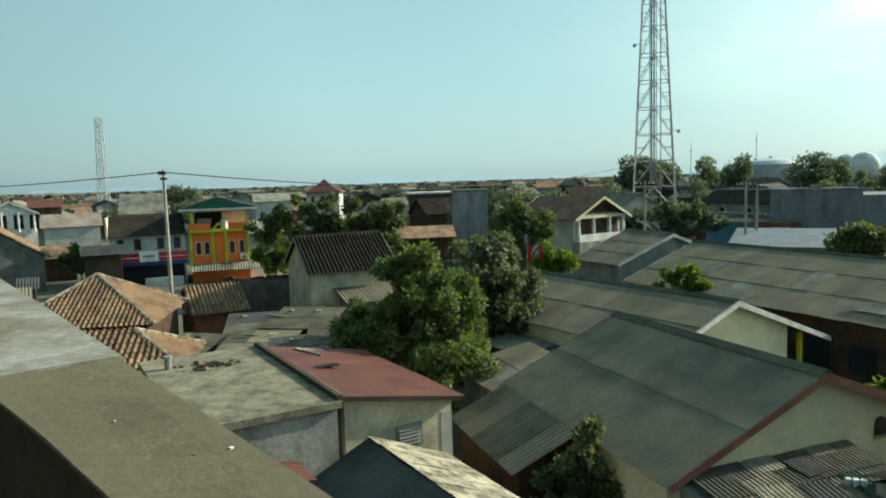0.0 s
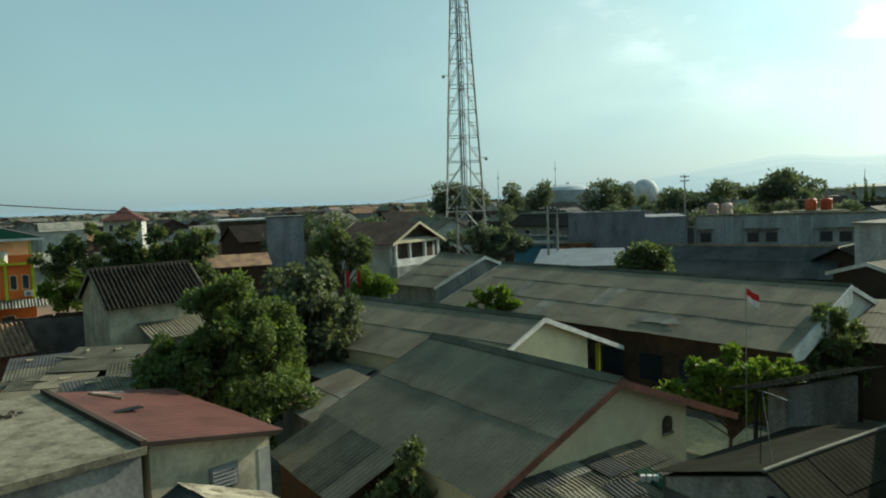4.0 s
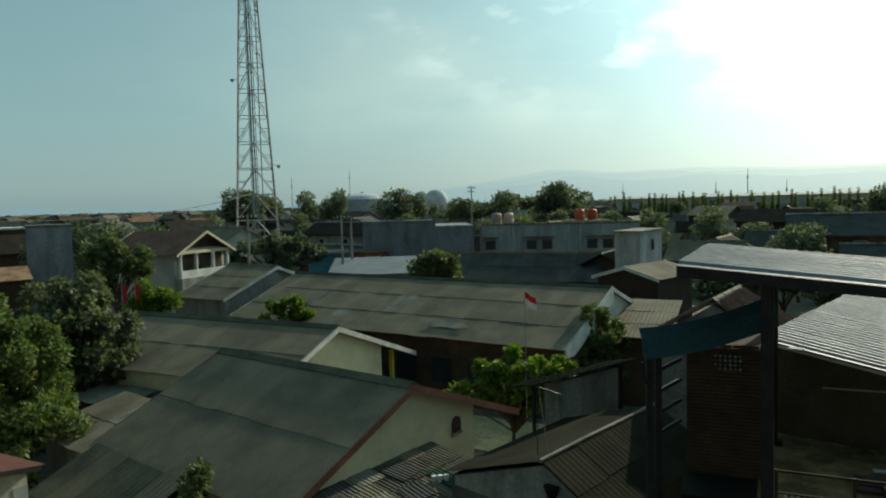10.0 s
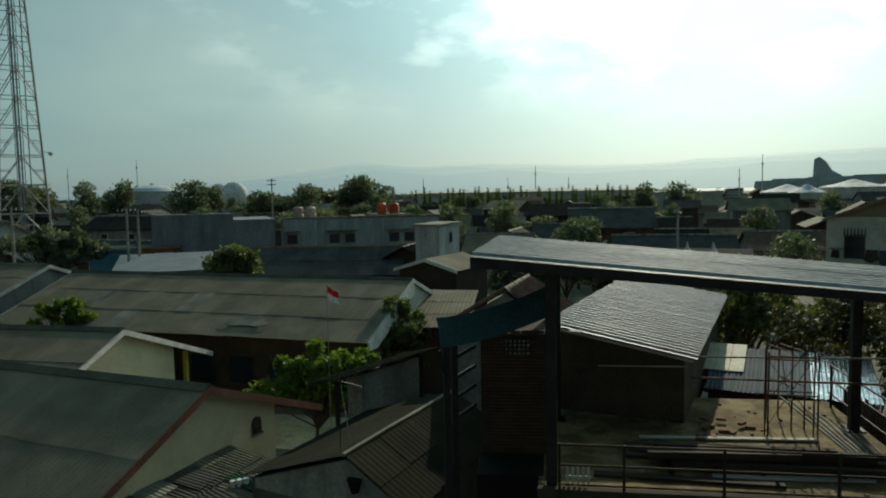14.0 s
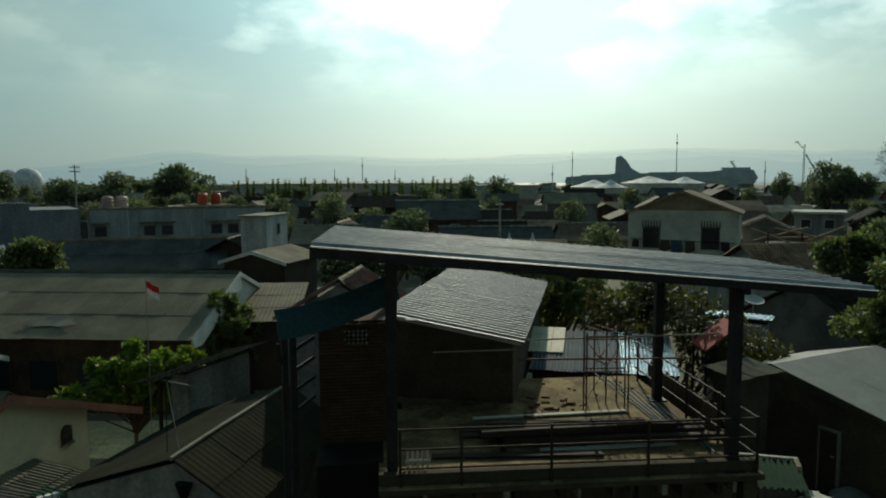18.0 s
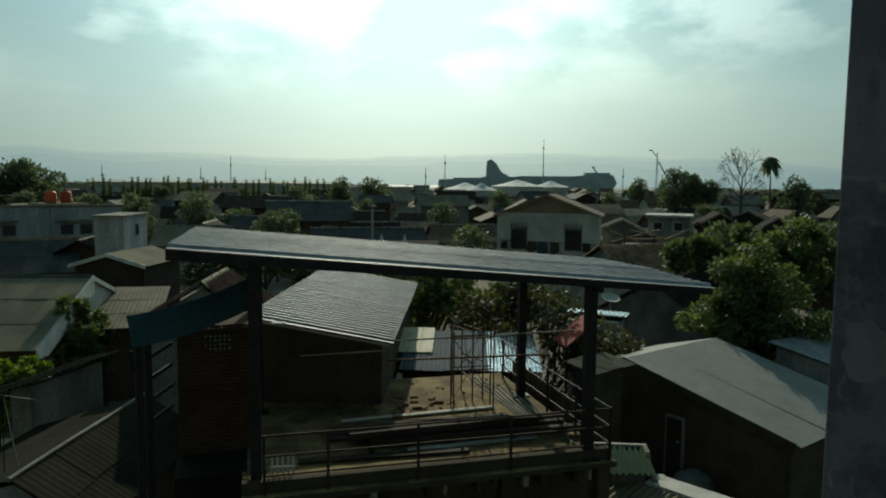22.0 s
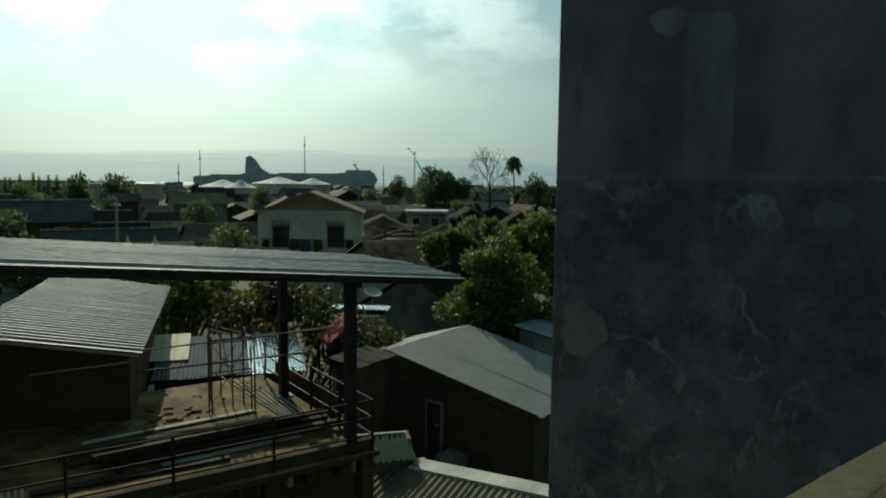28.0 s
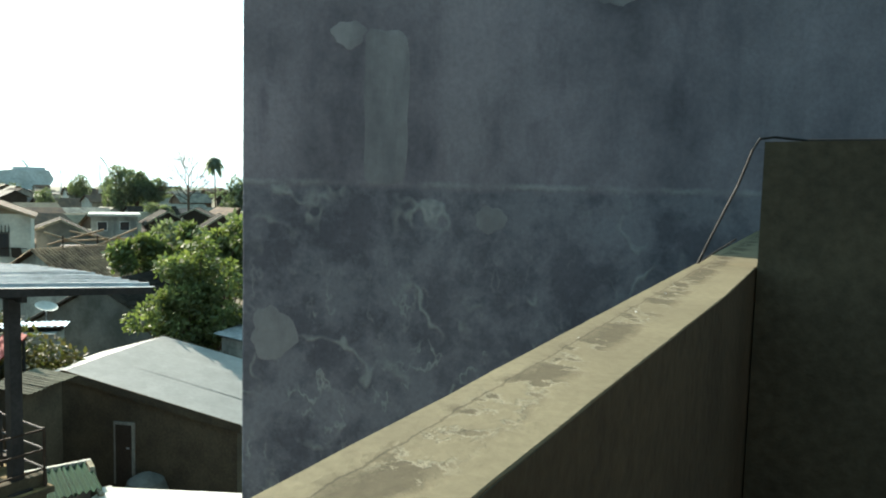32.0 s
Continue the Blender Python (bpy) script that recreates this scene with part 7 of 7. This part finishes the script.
# ---------------------------------------------------------------- towers and far landmarks
def lattice_tower(name, label, x, y, w0, w1, height, bays, mat_, az, r, ladder=True):
    root = thing(name, x, y, 0, az, label, "tower")

    def corner(i, z):
        w = (w0 + (w1 - w0) * z / height) / 2
        return Vector((w * (1, 1, -1, -1)[i], w * (1, -1, -1, 1)[i], z))
    for i in range(4):
        part("leg", bar(corner(i, 0), corner(i, height), r, 6), mat_, root)
    for b in range(bays):
        z0, z1 = height * b / bays, height * (b + 1) / bays
        zm = (z0 + z1) / 2
        for i in range(4):
            j = (i + 1) % 4
            bm = bar(corner(i, z1), corner(j, z1), r * 0.6, 4)
            m = (corner(i, z1) + corner(j, z1)) / 2
            q = r * 0.6
            bar(corner(i, z0), m, q, 4, bm)
            bar(corner(j, z0), m, q, 4, bm)
            bar(corner(i, zm), (corner(i, z0) + m) / 2, q * 0.7, 4, bm)
            bar(corner(j, zm), (corner(j, z0) + m) / 2, q * 0.7, 4, bm)
            part("brace", bm, mat_, root)
    if ladder:
        for x_, w_ in ((-0.62, 0.05), (-0.36, 0.13), (0.02, 0.10), (0.34, 0.05), (1.0, 0.07)):
            part("cable_run", box(x_ - w_, -0.06, 0, x_ + w_, 0.06, height), M["galv"], root)
        for i in range(int(height / 1.1)):
            part("rung", box(-0.66, -0.09, 1.1 * i, 0.36, -0.065, 1.1 * i + 0.09), M["galv"], root)
    return root


tw = lattice_tower("radio_tower", "tall grey steel lattice radio tower", 33.05, 110.2, 6.8, 0.95, 60, 15, M["tower"], 16.7, 0.10)
for x_, z in ((-2.9, 29.5), (3.5, 16.3), (-2.3, 42.3), (-1.2, 52.0), (1.2, 55)):
    ds = part("dish_antenna", lathe([(0.02, 0), (0.2, 0.04), (0.28, 0.12), (0.28, 0.2), (0.08, 0.22)], 12), M["tower"], tw)
    ds.matrix_basis = pose(x_ * 1.0, -0.6, z, 90, 0, 20)
    part("bracket", bar((0, 0.2, 0.1), (-0.9 if x_ > 0 else 0.9, 0.2, 0.1), 0.05, 5), M["tower"], ds)
part("platform", box(-1.0, -1.0, 43.0, 1.0, 1.0, 43.35), M["tower"], tw)
part("side_arm", tube([(-1.3, -1.2, 42.2), (-3.2, -1.2, 42.0), (-3.3, -1.2, 44.5)], 0.05, 5), M["tower"], tw)
lattice_tower("radio_tower", "distant slim lattice radio tower with panel aerials", *polar(-25.4, 300), 3.6, 1.7, 37, 12, M["ship"], 0, 0.13, False)

for az, w, h, d in ((24.9, 14.5, 17.2, 450), (22.75, 10.5, 14.4, 470)):
    x, y = polar(az, d)
    sl = thing("storage_tank", x, y, 0, 0, "large grey cylindrical storage tank with domed roof", "storage tank", "storage tanks")
    part("shell", lathe([(w, 0), (w, h - 4)], 40), M["ship"], sl)
    part("dome_roof", lathe([(w + 0.3, h - 4), (w * 0.8, h - 2), (w * 0.4, h - 0.5), (0.5, h)], 40), M["ship"], sl)
    part("roof_vent", lathe([(1, h), (1, h + 0.8)], 10), M["ship"], sl)
for az, r, d, zc in ((30.8, 7.6, 450, 10.8), (29.7, 6.5, 480, 11.5)):
    x, y = polar(az, d)
    sg = thing("gas_sphere", x, y, 0, 0, "white spherical gas tank on legs", "storage tank", "storage tanks")
    part("sphere", lathe([(r * math.sin(a * math.pi / 14), zc - r * math.cos(a * math.pi / 14)) for a in range(15)], 28), M["cloth_white"], sg)
    for i in range(8):
        part("leg", bar((r * 0.95 * math.cos(i * math.pi / 4), r * 0.95 * math.sin(i * math.pi / 4), 0), (r * 0.95 * math.cos(i * math.pi / 4), r * 0.95 * math.sin(i * math.pi / 4), zc), 0.3, 6), M["silo"], sg)
for az, d, h in ((19.38, 500, 29), (23.92, 520, 35), (71.35, 420, 27), (79.2, 420, 36), (69.8, 400, 19), (85.4, 420, 20), (45.6, 420, 18), (52.4, 400, 17), (57.2, 420, 17), (54.6, 450, 25), (66, 300, 13)):
    x, y = polar(az, d)
    ms = thing("mast", x, y, 0, 0, "slender grey mast far off", "mast", "far masts")
    part("shaft", bar((0, 0, 0), (0, 0, h), 0.42, 6, None, 0.14), M["ship"], ms)
    part("head", lathe([(0.2, h - 6), (0.55, h - 5.6), (0.55, h - 4.8), (0.15, h - 4.4)], 6), M["ship"], ms)

# warehouse, white tanks, ship, crane
x0, y0 = polar(44.8, 350)
wa = thing("warehouse", x0, y0, 0, 143.5, "very long pale warehouse behind a row of cypresses", "warehouse")
part("wall", box(-20, 0, 0, 0, 112, 9.3), M["white_wall"], wa)
part("roof", prism([(-22, 9.3), (-10, 10.3), (1, 9.3)], -1, 113), M["white_wall"], wa)
for i in range(14):
    part("bay_door", box(0.02, 4 + 8 * i, 0, 0.1, 8 + 8 * i, 5.0), M["grey_sheet"], wa)
ws = thing("white_store", *polar(66.2, 210), 0, 66, "plain white flat-roofed store building", "building")
part("wall", box(-9, 0, 0, 9, 10, 8.6), M["white_wall"], ws)
part("roof_slab", box(-9.3, -0.3, 8.6, 9.3, 10.3, 8.9), M["white_paint"], ws)
part("roller_door", box(-5, -0.06, 0, -1, -0.005, 4.2), M["grey_sheet"], ws)
cyp = None
rnd = random.Random(8)
for i in range(34):
    az = 44 + 19 * (i + rnd.uniform(-0.4, 0.4)) / 34
    d = 285 + rnd.uniform(-15, 15)
    h = rnd.uniform(10.6, 13.2)
    x, y = polar(az, d)
    if cyp is None:
        cyp = thing("cypress", x, y, 0, 0, "narrow dark cypress in a row", "tree", "row of cypresses")
        part("trunk", bar((0, 0, 0), (0, 0, 8), 0.2, 6, None, 0.05), M["bark"], cyp)
        link_mesh("crown", leaves_mesh("crown", [(0, 0, 1.5 + 0.85 * k, 0.8 - 0.06 * k) for k in range(10)], 1100, 0.55, M["leaf_dark"], 3, droop=-0.6), None, cyp)
    else:
        c_ = copy_thing(cyp, pose(x, y, 0, 0, 0, rnd.uniform(0, 360)) @ Matrix.Diagonal((1, 1, h / 10.5, 1)))
for az, w, h, d in ((77.2, 11, 10.6, 300), (79.8, 8, 10.4, 320), (73.0, 9, 9.2, 290), (74.3, 6, 9.0, 280)):
    x, y = polar(az, d)
    wt_ = thing("storage_tank", x, y, 0, 0, "white tank with a low conical roof", "storage tank", "storage tanks")
    part("shell", lathe([(w, 0), (w, h - 1.6)], 32), M["white_wall"], wt_)
    part("cone_roof", lathe([(w + 0.4, h - 1.6), (w * 0.5, h - 0.3), (0.4, h + 1.2)], 32), M["cloth_white"], wt_)
sx, sy = polar(78.0, 700)
shp = thing("ferry_ship", sx, sy, 0, 168, "large grey ferry with a raked funnel moored in haze", "ship")
part("hull", prism([(-82, 0), (-87, 9), (-86, 14), (-72, 14.6), (-72, 15.8), (-44, 16), (-44, 16.8), (-10, 17), (-10, 17.8), (44, 18), (52, 19), (80, 19.4), (84, 12), (77, 0)], -12, 12), M["silo"], shp).matrix_basis = pose(0, 0, 0, 0, 0, 90) @ pose(0, 0, 0)
part("funnel", prism([(-41, 15), (-40, 32), (-36, 34), (-31, 30), (-26, 22), (-19, 18), (-17, 15)], -5, 5), M["ship"], shp).matrix_basis = pose(0, 0, 0, 0, 0, 90)
part("bridge", box(-8, 54, 19.2, 8, 78, 21.6), M["silo"], shp)
part("radar_mast", bar((0, 66, 21.5), (0, 62, 27), 0.9, 5), M["silo"], shp)
part("mast_yard", bar((0, 60.5, 27), (0, 65, 27.6), 0.4, 5), M["silo"], shp)
for i in range(9):
    part("deck_window_band", box(12.05, -60 + 14 * i, 10.5, 12.2, -52 + 14 * i, 12), M["silo"], shp)
cx_, cy_ = polar(87.9, 330)
cr_ = thing("harbour_crane", cx_, cy_, 0, 0, "slanted lattice harbour crane jib", "crane")
for k in (-0.35, 0.35):
    part("mast_leg", bar((k, k, 0), (k * 0.6, k * 0.6, 24.5), 0.16, 4), M["ship"], cr_)
for k in range(14):
    part("lacing", bar((-0.3, -0.3, 10 + k), (0.3, 0.3, 11 + k), 0.07, 4), M["ship"], cr_)
part("jib", bar((0, -0.6, 20.5), (0.5, -4.2, 14), 0.3, 4), M["ship"], cr_)
part("head", bar((0, 0.2, 22.6), (-0.5, 2.6, 25.6), 0.15, 4), M["ship"], cr_)
part("hook_block", box(-0.7, 2.2, 25.3, -0.1, 3.5, 25.8), M["ship"], cr_)

# palm, bare tree and far trees
px, py = polar(96.0, 160)
pm = thing("palm_tree", px, py, 0, 0, "tall coconut palm against the hazy sea", "tree")
PALM_Z = 15.3
part("trunk", bar((0, 0, 0), (0.3, 0.4, PALM_Z), 0.2, 8, None, 0.12), M["bark"], pm)
for i in range(34):
    a, el = i * 2.399, 1.4 - 2.2 * (i / 34)
    bm = bmesh.new()
    prev = None
    for k in range(7):
        u = k / 6
        rr_ = 2.7 * u
        z = PALM_Z + rr_ * math.sin(el) - 2.3 * u * u
        c = Vector((0.3 + rr_ * math.cos(el) * math.cos(a), 0.4 + rr_ * math.cos(el) * math.sin(a), z))
        s = Vector((-math.sin(a), math.cos(a), -0.25)) * (0.6 * math.sin(math.pi * min(1, u * 0.9 + 0.1)))
        t_ = Vector((-math.sin(a), math.cos(a), 0.25)) * (0.6 * math.sin(math.pi * min(1, u * 0.9 + 0.1)))
        cur = [bm.verts.new(c + s), bm.verts.new(c), bm.verts.new(c - t_)]
        if prev:
            bm.faces.new((prev[0], cur[0], cur[1], prev[1]))
            bm.faces.new((prev[1], cur[1], cur[2], prev[2]))
        prev = cur
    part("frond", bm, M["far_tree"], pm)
bx_, by_ = polar(94.0, 165)
bt = thing("bare_tree", bx_, by_, 0, 0, "leafless pale spreading tree", "tree")
bm = bmesh.new()
rnd = random.Random(5)


def twig(p, d, l, r, depth):
    q = p + d * l
    bar(p, q, r, 4, bm, r * 0.7)
    if depth:
        for side in (-1, 1) if rnd.random() < 0.75 else (-1, 0.2, 1):
            turn_ = Matrix.Rotation(side * rnd.uniform(0.25, 0.55), 3, "X") @ Matrix.Rotation(rnd.uniform(-0.4, 0.4), 3, "Y")
            twig(q, (turn_ @ d + Vector((0, 0, 0.12))).normalized(), l * rnd.uniform(0.68, 0.9), max(r * 0.66, 0.035), depth - 1)


bar((0, 0, 0), (0.1, 0.1, 9.4), 0.32, 7, bm, 0.22)
for lean, start, span, thick in ((-0.05, 9.2, 2.5, 0.2), (0.3, 8.8, 2.2, 0.16), (-0.38, 8.4, 2.1, 0.15), (0.8, 7.4, 1.9, 0.13), (-0.75, 7.2, 1.6, 0.12), (1.05, 6.6, 1.9, 0.12)):
    twig(Vector((0.1, 0.1, start)), Vector((rnd.uniform(-0.3, 0.3), math.sin(lean), math.cos(lean))).normalized(), span, thick, 5)
part("limb_tree", bm, M["bark"], bt)

variants = []
for k in range(5):
    cl = blob_clumps(6.5 + k % 3, 6.5, 5.0 + k * 0.4, 5.2, 11, 50 + k, (0.3, 0.45))
    variants.append(tree("green tree among the roofs, leaves paled for haze", *polar(-20 + 24 * k, 118 + 9 * k), 0, 3.0, cl, 2600, 0.5, M["far_tree"], 60 + k, r=0.2))
rnd = random.Random(21)
KEEP_NEAR = [(7.7, 21, 9), (8, 32, 9), (21, 36, 15), (14.5, 49.7, 6), (-4, 20, 10), (-6, 45, 9), (-14, 34, 12), (-24, 76, 9), (-30, 74, 10), (11.5, 64, 7), (28, 52, 10), (38, 44, 15), (42, 37, 8), (12, 6, 12), (15, 14, 8), (22, 0, 9), (30, 2, 4), (35, 0, 7), (50, 1.5, 8)]
KEEP_FAR = [(69, 12, 9), (62, 11, 6), (57, 10, 4), (44, 18.6, 6), (-10.2, 63, 8), (-3.5, 66, 5), (33, 110, 6), (21, 66, 6), (25, 66, 6), (30, 62, 6), (-17, 71, 4), (-47, 72, 8), (-27, 46, 6), (-42, 80, 6), (-17, 42, 6), (-24.6, 150, 8), (38, -3, 6), (48, 48, 7), (78.7, 6.3, 7), (84, 1.6, 5), (33.8, 31.2, 5), (48, 35, 8), (44, 28, 7)]
KEEP_VIEW = [(*polar(66.2, 214), 9), (*polar(87.6, 57), 4), (-15.5, 95, 6), (-20, 122, 6), (*polar(-27.6, 122), 6), (*polar(-31.3, 130), 6), (*polar(-29.2, 190), 6), (*polar(-22.8, 130), 6), (*polar(-0.6, 108), 7), (*polar(2.2, 84), 6), (*polar(-13.5, 165), 7), (*polar(-27.6, 90), 6), (*polar(94.5, 84), 9)]
KEEP = KEEP_NEAR + KEEP_FAR + KEEP_VIEW


def free(x, y, r):
    return all(math.hypot(x - a, y - b) > r + c for a, b, c in KEEP)


def special(az, d, h, w, k):
    x, y = polar(az, d)
    copy_thing(variants[k % 5], pose(x, y, 0, 0, 0, az * 37) @ Matrix.Diagonal((w / 7, w / 7, h / 8.2, 1)))


SKYLINE_TREES = [(15.6, 190, 15.5, 14), (17.4, 200, 14, 10), (20.0, 230, 15.0, 11), (22.6, 240, 15.5, 12), (27.6, 230, 14.2, 14), (29.0, 235, 13.6, 11), (40.6, 150, 14.2, 10), (42.0, 152, 12.6, 9.5), (39.6, 153, 11.5, 8), (36, 190, 12, 14), (33, 190, 11.5, 12), (38, 200, 12, 14), (63.5, 170, 11.3, 9), (65.8, 200, 11.5, 11), (89.3, 170, 13.4, 7.5), (90.4, 172, 13.6, 7.5), (91.5, 170, 11.8, 6), (97.2, 150, 12, 9), (86.5, 230, 12.5, 7)]
ROOF_TREES = [(88.5, 175, 11, 4), (58, 72, 7.6, 6), (93.5, 56, 7.6, 6), (97, 62, 7.8, 7), (100, 60, 7.6, 7), (73.0, 58, 6.2, 5), (53.5, 55, 5.4, 7), (57, 57, 5.2, 6), (62, 56, 5.0, 6), (3, 100, 9, 9), (6, 88, 8.4, 7), (9, 92, 8.5, 7), (-20, 160, 11, 9), (15.0, 92, 6.8, 6), (18.9, 94, 6.6, 6)]
for i, (az, d, h, w) in enumerate(SKYLINE_TREES + ROOF_TREES):
    special(az, d, h, w, i)

# ---------------------------------------------------------------- the town spread to the horizon
ROOFS = ["dark_tile", "terracotta", "asbestos", "slate", "asbestos_light", "brown_wall", "asbestos", "dark_tile", "dark_tile"]
# paler and greyer mixes let roof colours stand for distance haze
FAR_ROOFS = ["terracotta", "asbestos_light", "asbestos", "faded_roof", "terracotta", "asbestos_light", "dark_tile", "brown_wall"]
BAY_ROOFS = ["asbestos", "dark_tile", "asbestos_light", "slate", "asbestos", "brown_wall", "asbestos_light"]
WALLS = ["white_wall", "grey_wall", "grey_wall", "brown_wall", "dark_wood", "grey_wall", "brown_wall"]


def town_house(x, y, az, l, w, eave, ridge, wall, roof, detail):
    root = thing("town_house", x, y, 0, az, "small %s-walled house under a %s roof" % ({"white_wall": "white", "grey_wall": "grey", "cream": "cream", "brown_wall": "brown", "dark_wood": "dark"}[wall], {"dark_tile": "dark tiled", "terracotta": "terracotta", "asbestos": "grey sheet", "slate": "dark sheet", "asbestos_light": "pale sheet", "brown_wall": "brown tiled", "faded_roof": "faded pinkish", "galv": "bright metal"}[roof]), "house", "houses of the town")
    part("wall", prism([(-w, 0), (w, 0), (w, eave), (0, ridge - 0.1), (-w, eave)], -l, l), M[wall], root)
    k = (ridge - eave) / w
    for s in (1, -1):
        we = w + 0.5
        part("roof", prism([(0, ridge), (s * we, ridge - k * we), (s * we, ridge - k * we - 0.12), (0, ridge - 0.12)], -l - 0.4, l + 0.4), M[roof], root)
    if detail:
        part("ridge_cap", prism([(-0.2, ridge - 0.05), (0, ridge + 0.12), (0.2, ridge - 0.05)], -l - 0.42, l + 0.42), M["lichen"], root)
        for face, off, u in (("-y", l, -w * 0.4), ("-y", l, w * 0.4), ("-x", w, 0.0), ("+x", w, -l * 0.4), ("+x", w, l * 0.4)):
            turn = {"-y": 0, "+x": 90, "-x": -90}[face]
            wn = part("window", box(-0.55, -0.05, 0, 0.55, 0.02, 1.1), M["white_paint"], root)
            wn.matrix_basis = pose(0, 0, 0, 0, 0, turn) @ pose(u, -off, eave - 1.9)
            part("pane", box(-0.47, -0.07, 0.07, 0.47, -0.052, 1.03), M["glass"], wn)
    return root


FAR = {"v": [], "f": [], "m": []}
FAR_MATS = ["faded_roof", "dark_tile", "terracotta", "asbestos", "slate", "asbestos_light", "brown_wall", "white_wall", "grey_wall", "cream"]


def far_house(x, y, az, l, w, eave, ridge, wall, roof):
    """One gabled house of the joined far town."""
    m = pose(x, y, 0, 0, 0, -az)
    k = (ridge - eave) / w
    we = w + 0.5
    ze = ridge - k * we
    loc = [(-w, -l, 0), (w, -l, 0), (w, l, 0), (-w, l, 0), (-w, -l, eave), (w, -l, eave), (w, l, eave), (-w, l, eave), (0, -l, ridge - 0.1), (0, l, ridge - 0.1),
           (0, -l - 0.4, ridge), (0, l + 0.4, ridge), (we, -l - 0.4, ze), (we, l + 0.4, ze), (-we, -l - 0.4, ze), (-we, l + 0.4, ze)]
    n = len(FAR["v"])
    FAR["v"] += [tuple(m @ Vector(q)) for q in loc]
    for f, mt in (((0, 1, 5, 8, 4), wall), ((2, 3, 7, 9, 6), wall), ((1, 2, 6, 5), wall), ((3, 0, 4, 7), wall), ((10, 12, 13, 11), roof), ((11, 15, 14, 10), roof)):
        FAR["f"].append(tuple(n + q for q in f))
        FAR["m"].append(FAR_MATS.index(mt))


rnd = random.Random(99)
made, trees_made = 0, 0
FT = []
ring, d = 0, 50.0
while d < 1450:
    step = math.degrees((10.5 + ring * 0.3) / d)
    az = -44.0
    while az < 124:
        a, dd_ = az + rnd.uniform(-0.25, 0.25) * step, d + rnd.uniform(-3, 3)
        az += step
        x, y = polar(a, dd_)
        if (dd_ < 58 and not 74 < a < 100) or (dd_ < 98 and a < -9) or (dd_ < 116 and a < -24):
            continue
        if not free(x, y, 5.0) or (65 < a and dd_ > 1000) or (70 < a < 86 and 560 < dd_):
            continue
        if rnd.random() < (0.0 if a < -20 and dd_ < 150 else 0.12 if a < 11 or (dd_ < 190 and 38 < a < 100) else 0.22):
            hgt = rnd.uniform(5.5, 9.0)
            if trees_made < 110:
                trees_made += 1
                copy_thing(rnd.choice(variants), pose(x, y, 0, 0, 0, rnd.uniform(0, 360)) @ Matrix.Diagonal((rnd.uniform(0.6, 1.05), rnd.uniform(0.6, 1.05), hgt / 8.2, 1)))
            else:
                FT.append((x, y, hgt * 0.62, hgt * 0.42))
                FT.append((x + rnd.uniform(-3, 3), y + rnd.uniform(-3, 3), hgt * 0.5, hgt * 0.35))
            continue
        tall = rnd.random() < 0.14
        eave = rnd.uniform(5.6, 6.4) if tall else rnd.uniform(2.9, 4.0)
        w = rnd.uniform(2.7, 3.9)
        args = (x, y, rnd.choice((66, 156, 156)) + rnd.uniform(-14, 14), rnd.uniform(3.4, 5.6), w, eave, eave + w * rnd.uniform(0.38, 0.6))
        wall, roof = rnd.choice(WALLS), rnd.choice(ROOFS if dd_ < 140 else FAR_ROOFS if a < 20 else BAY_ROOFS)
        if made < 290:
            made += 1
            town_house(*args, wall, roof, dd_ < 105)
        else:
            far_house(*args, wall if wall != "dark_wood" else "brown_wall", roof)
    d += 9.5 + ring * 0.55
    ring += 1
me = bpy.data.meshes.new("far_town")
me.from_pydata(FAR["v"], [], FAR["f"])
for q in FAR_MATS:
    me.materials.append(M[q])
me.polygons.foreach_set("material_index", FAR["m"])
tagged(new("far_town", me), "crowded low roofs of the far town in haze-pale colours", "town", kind="stuff")
tagged(link_mesh("far_trees", leaves_mesh("far_trees", FT, 52000, 1.5, M["far_tree"], 77), None), "haze-pale tree crowns scattered through the far town", "trees", kind="stuff")
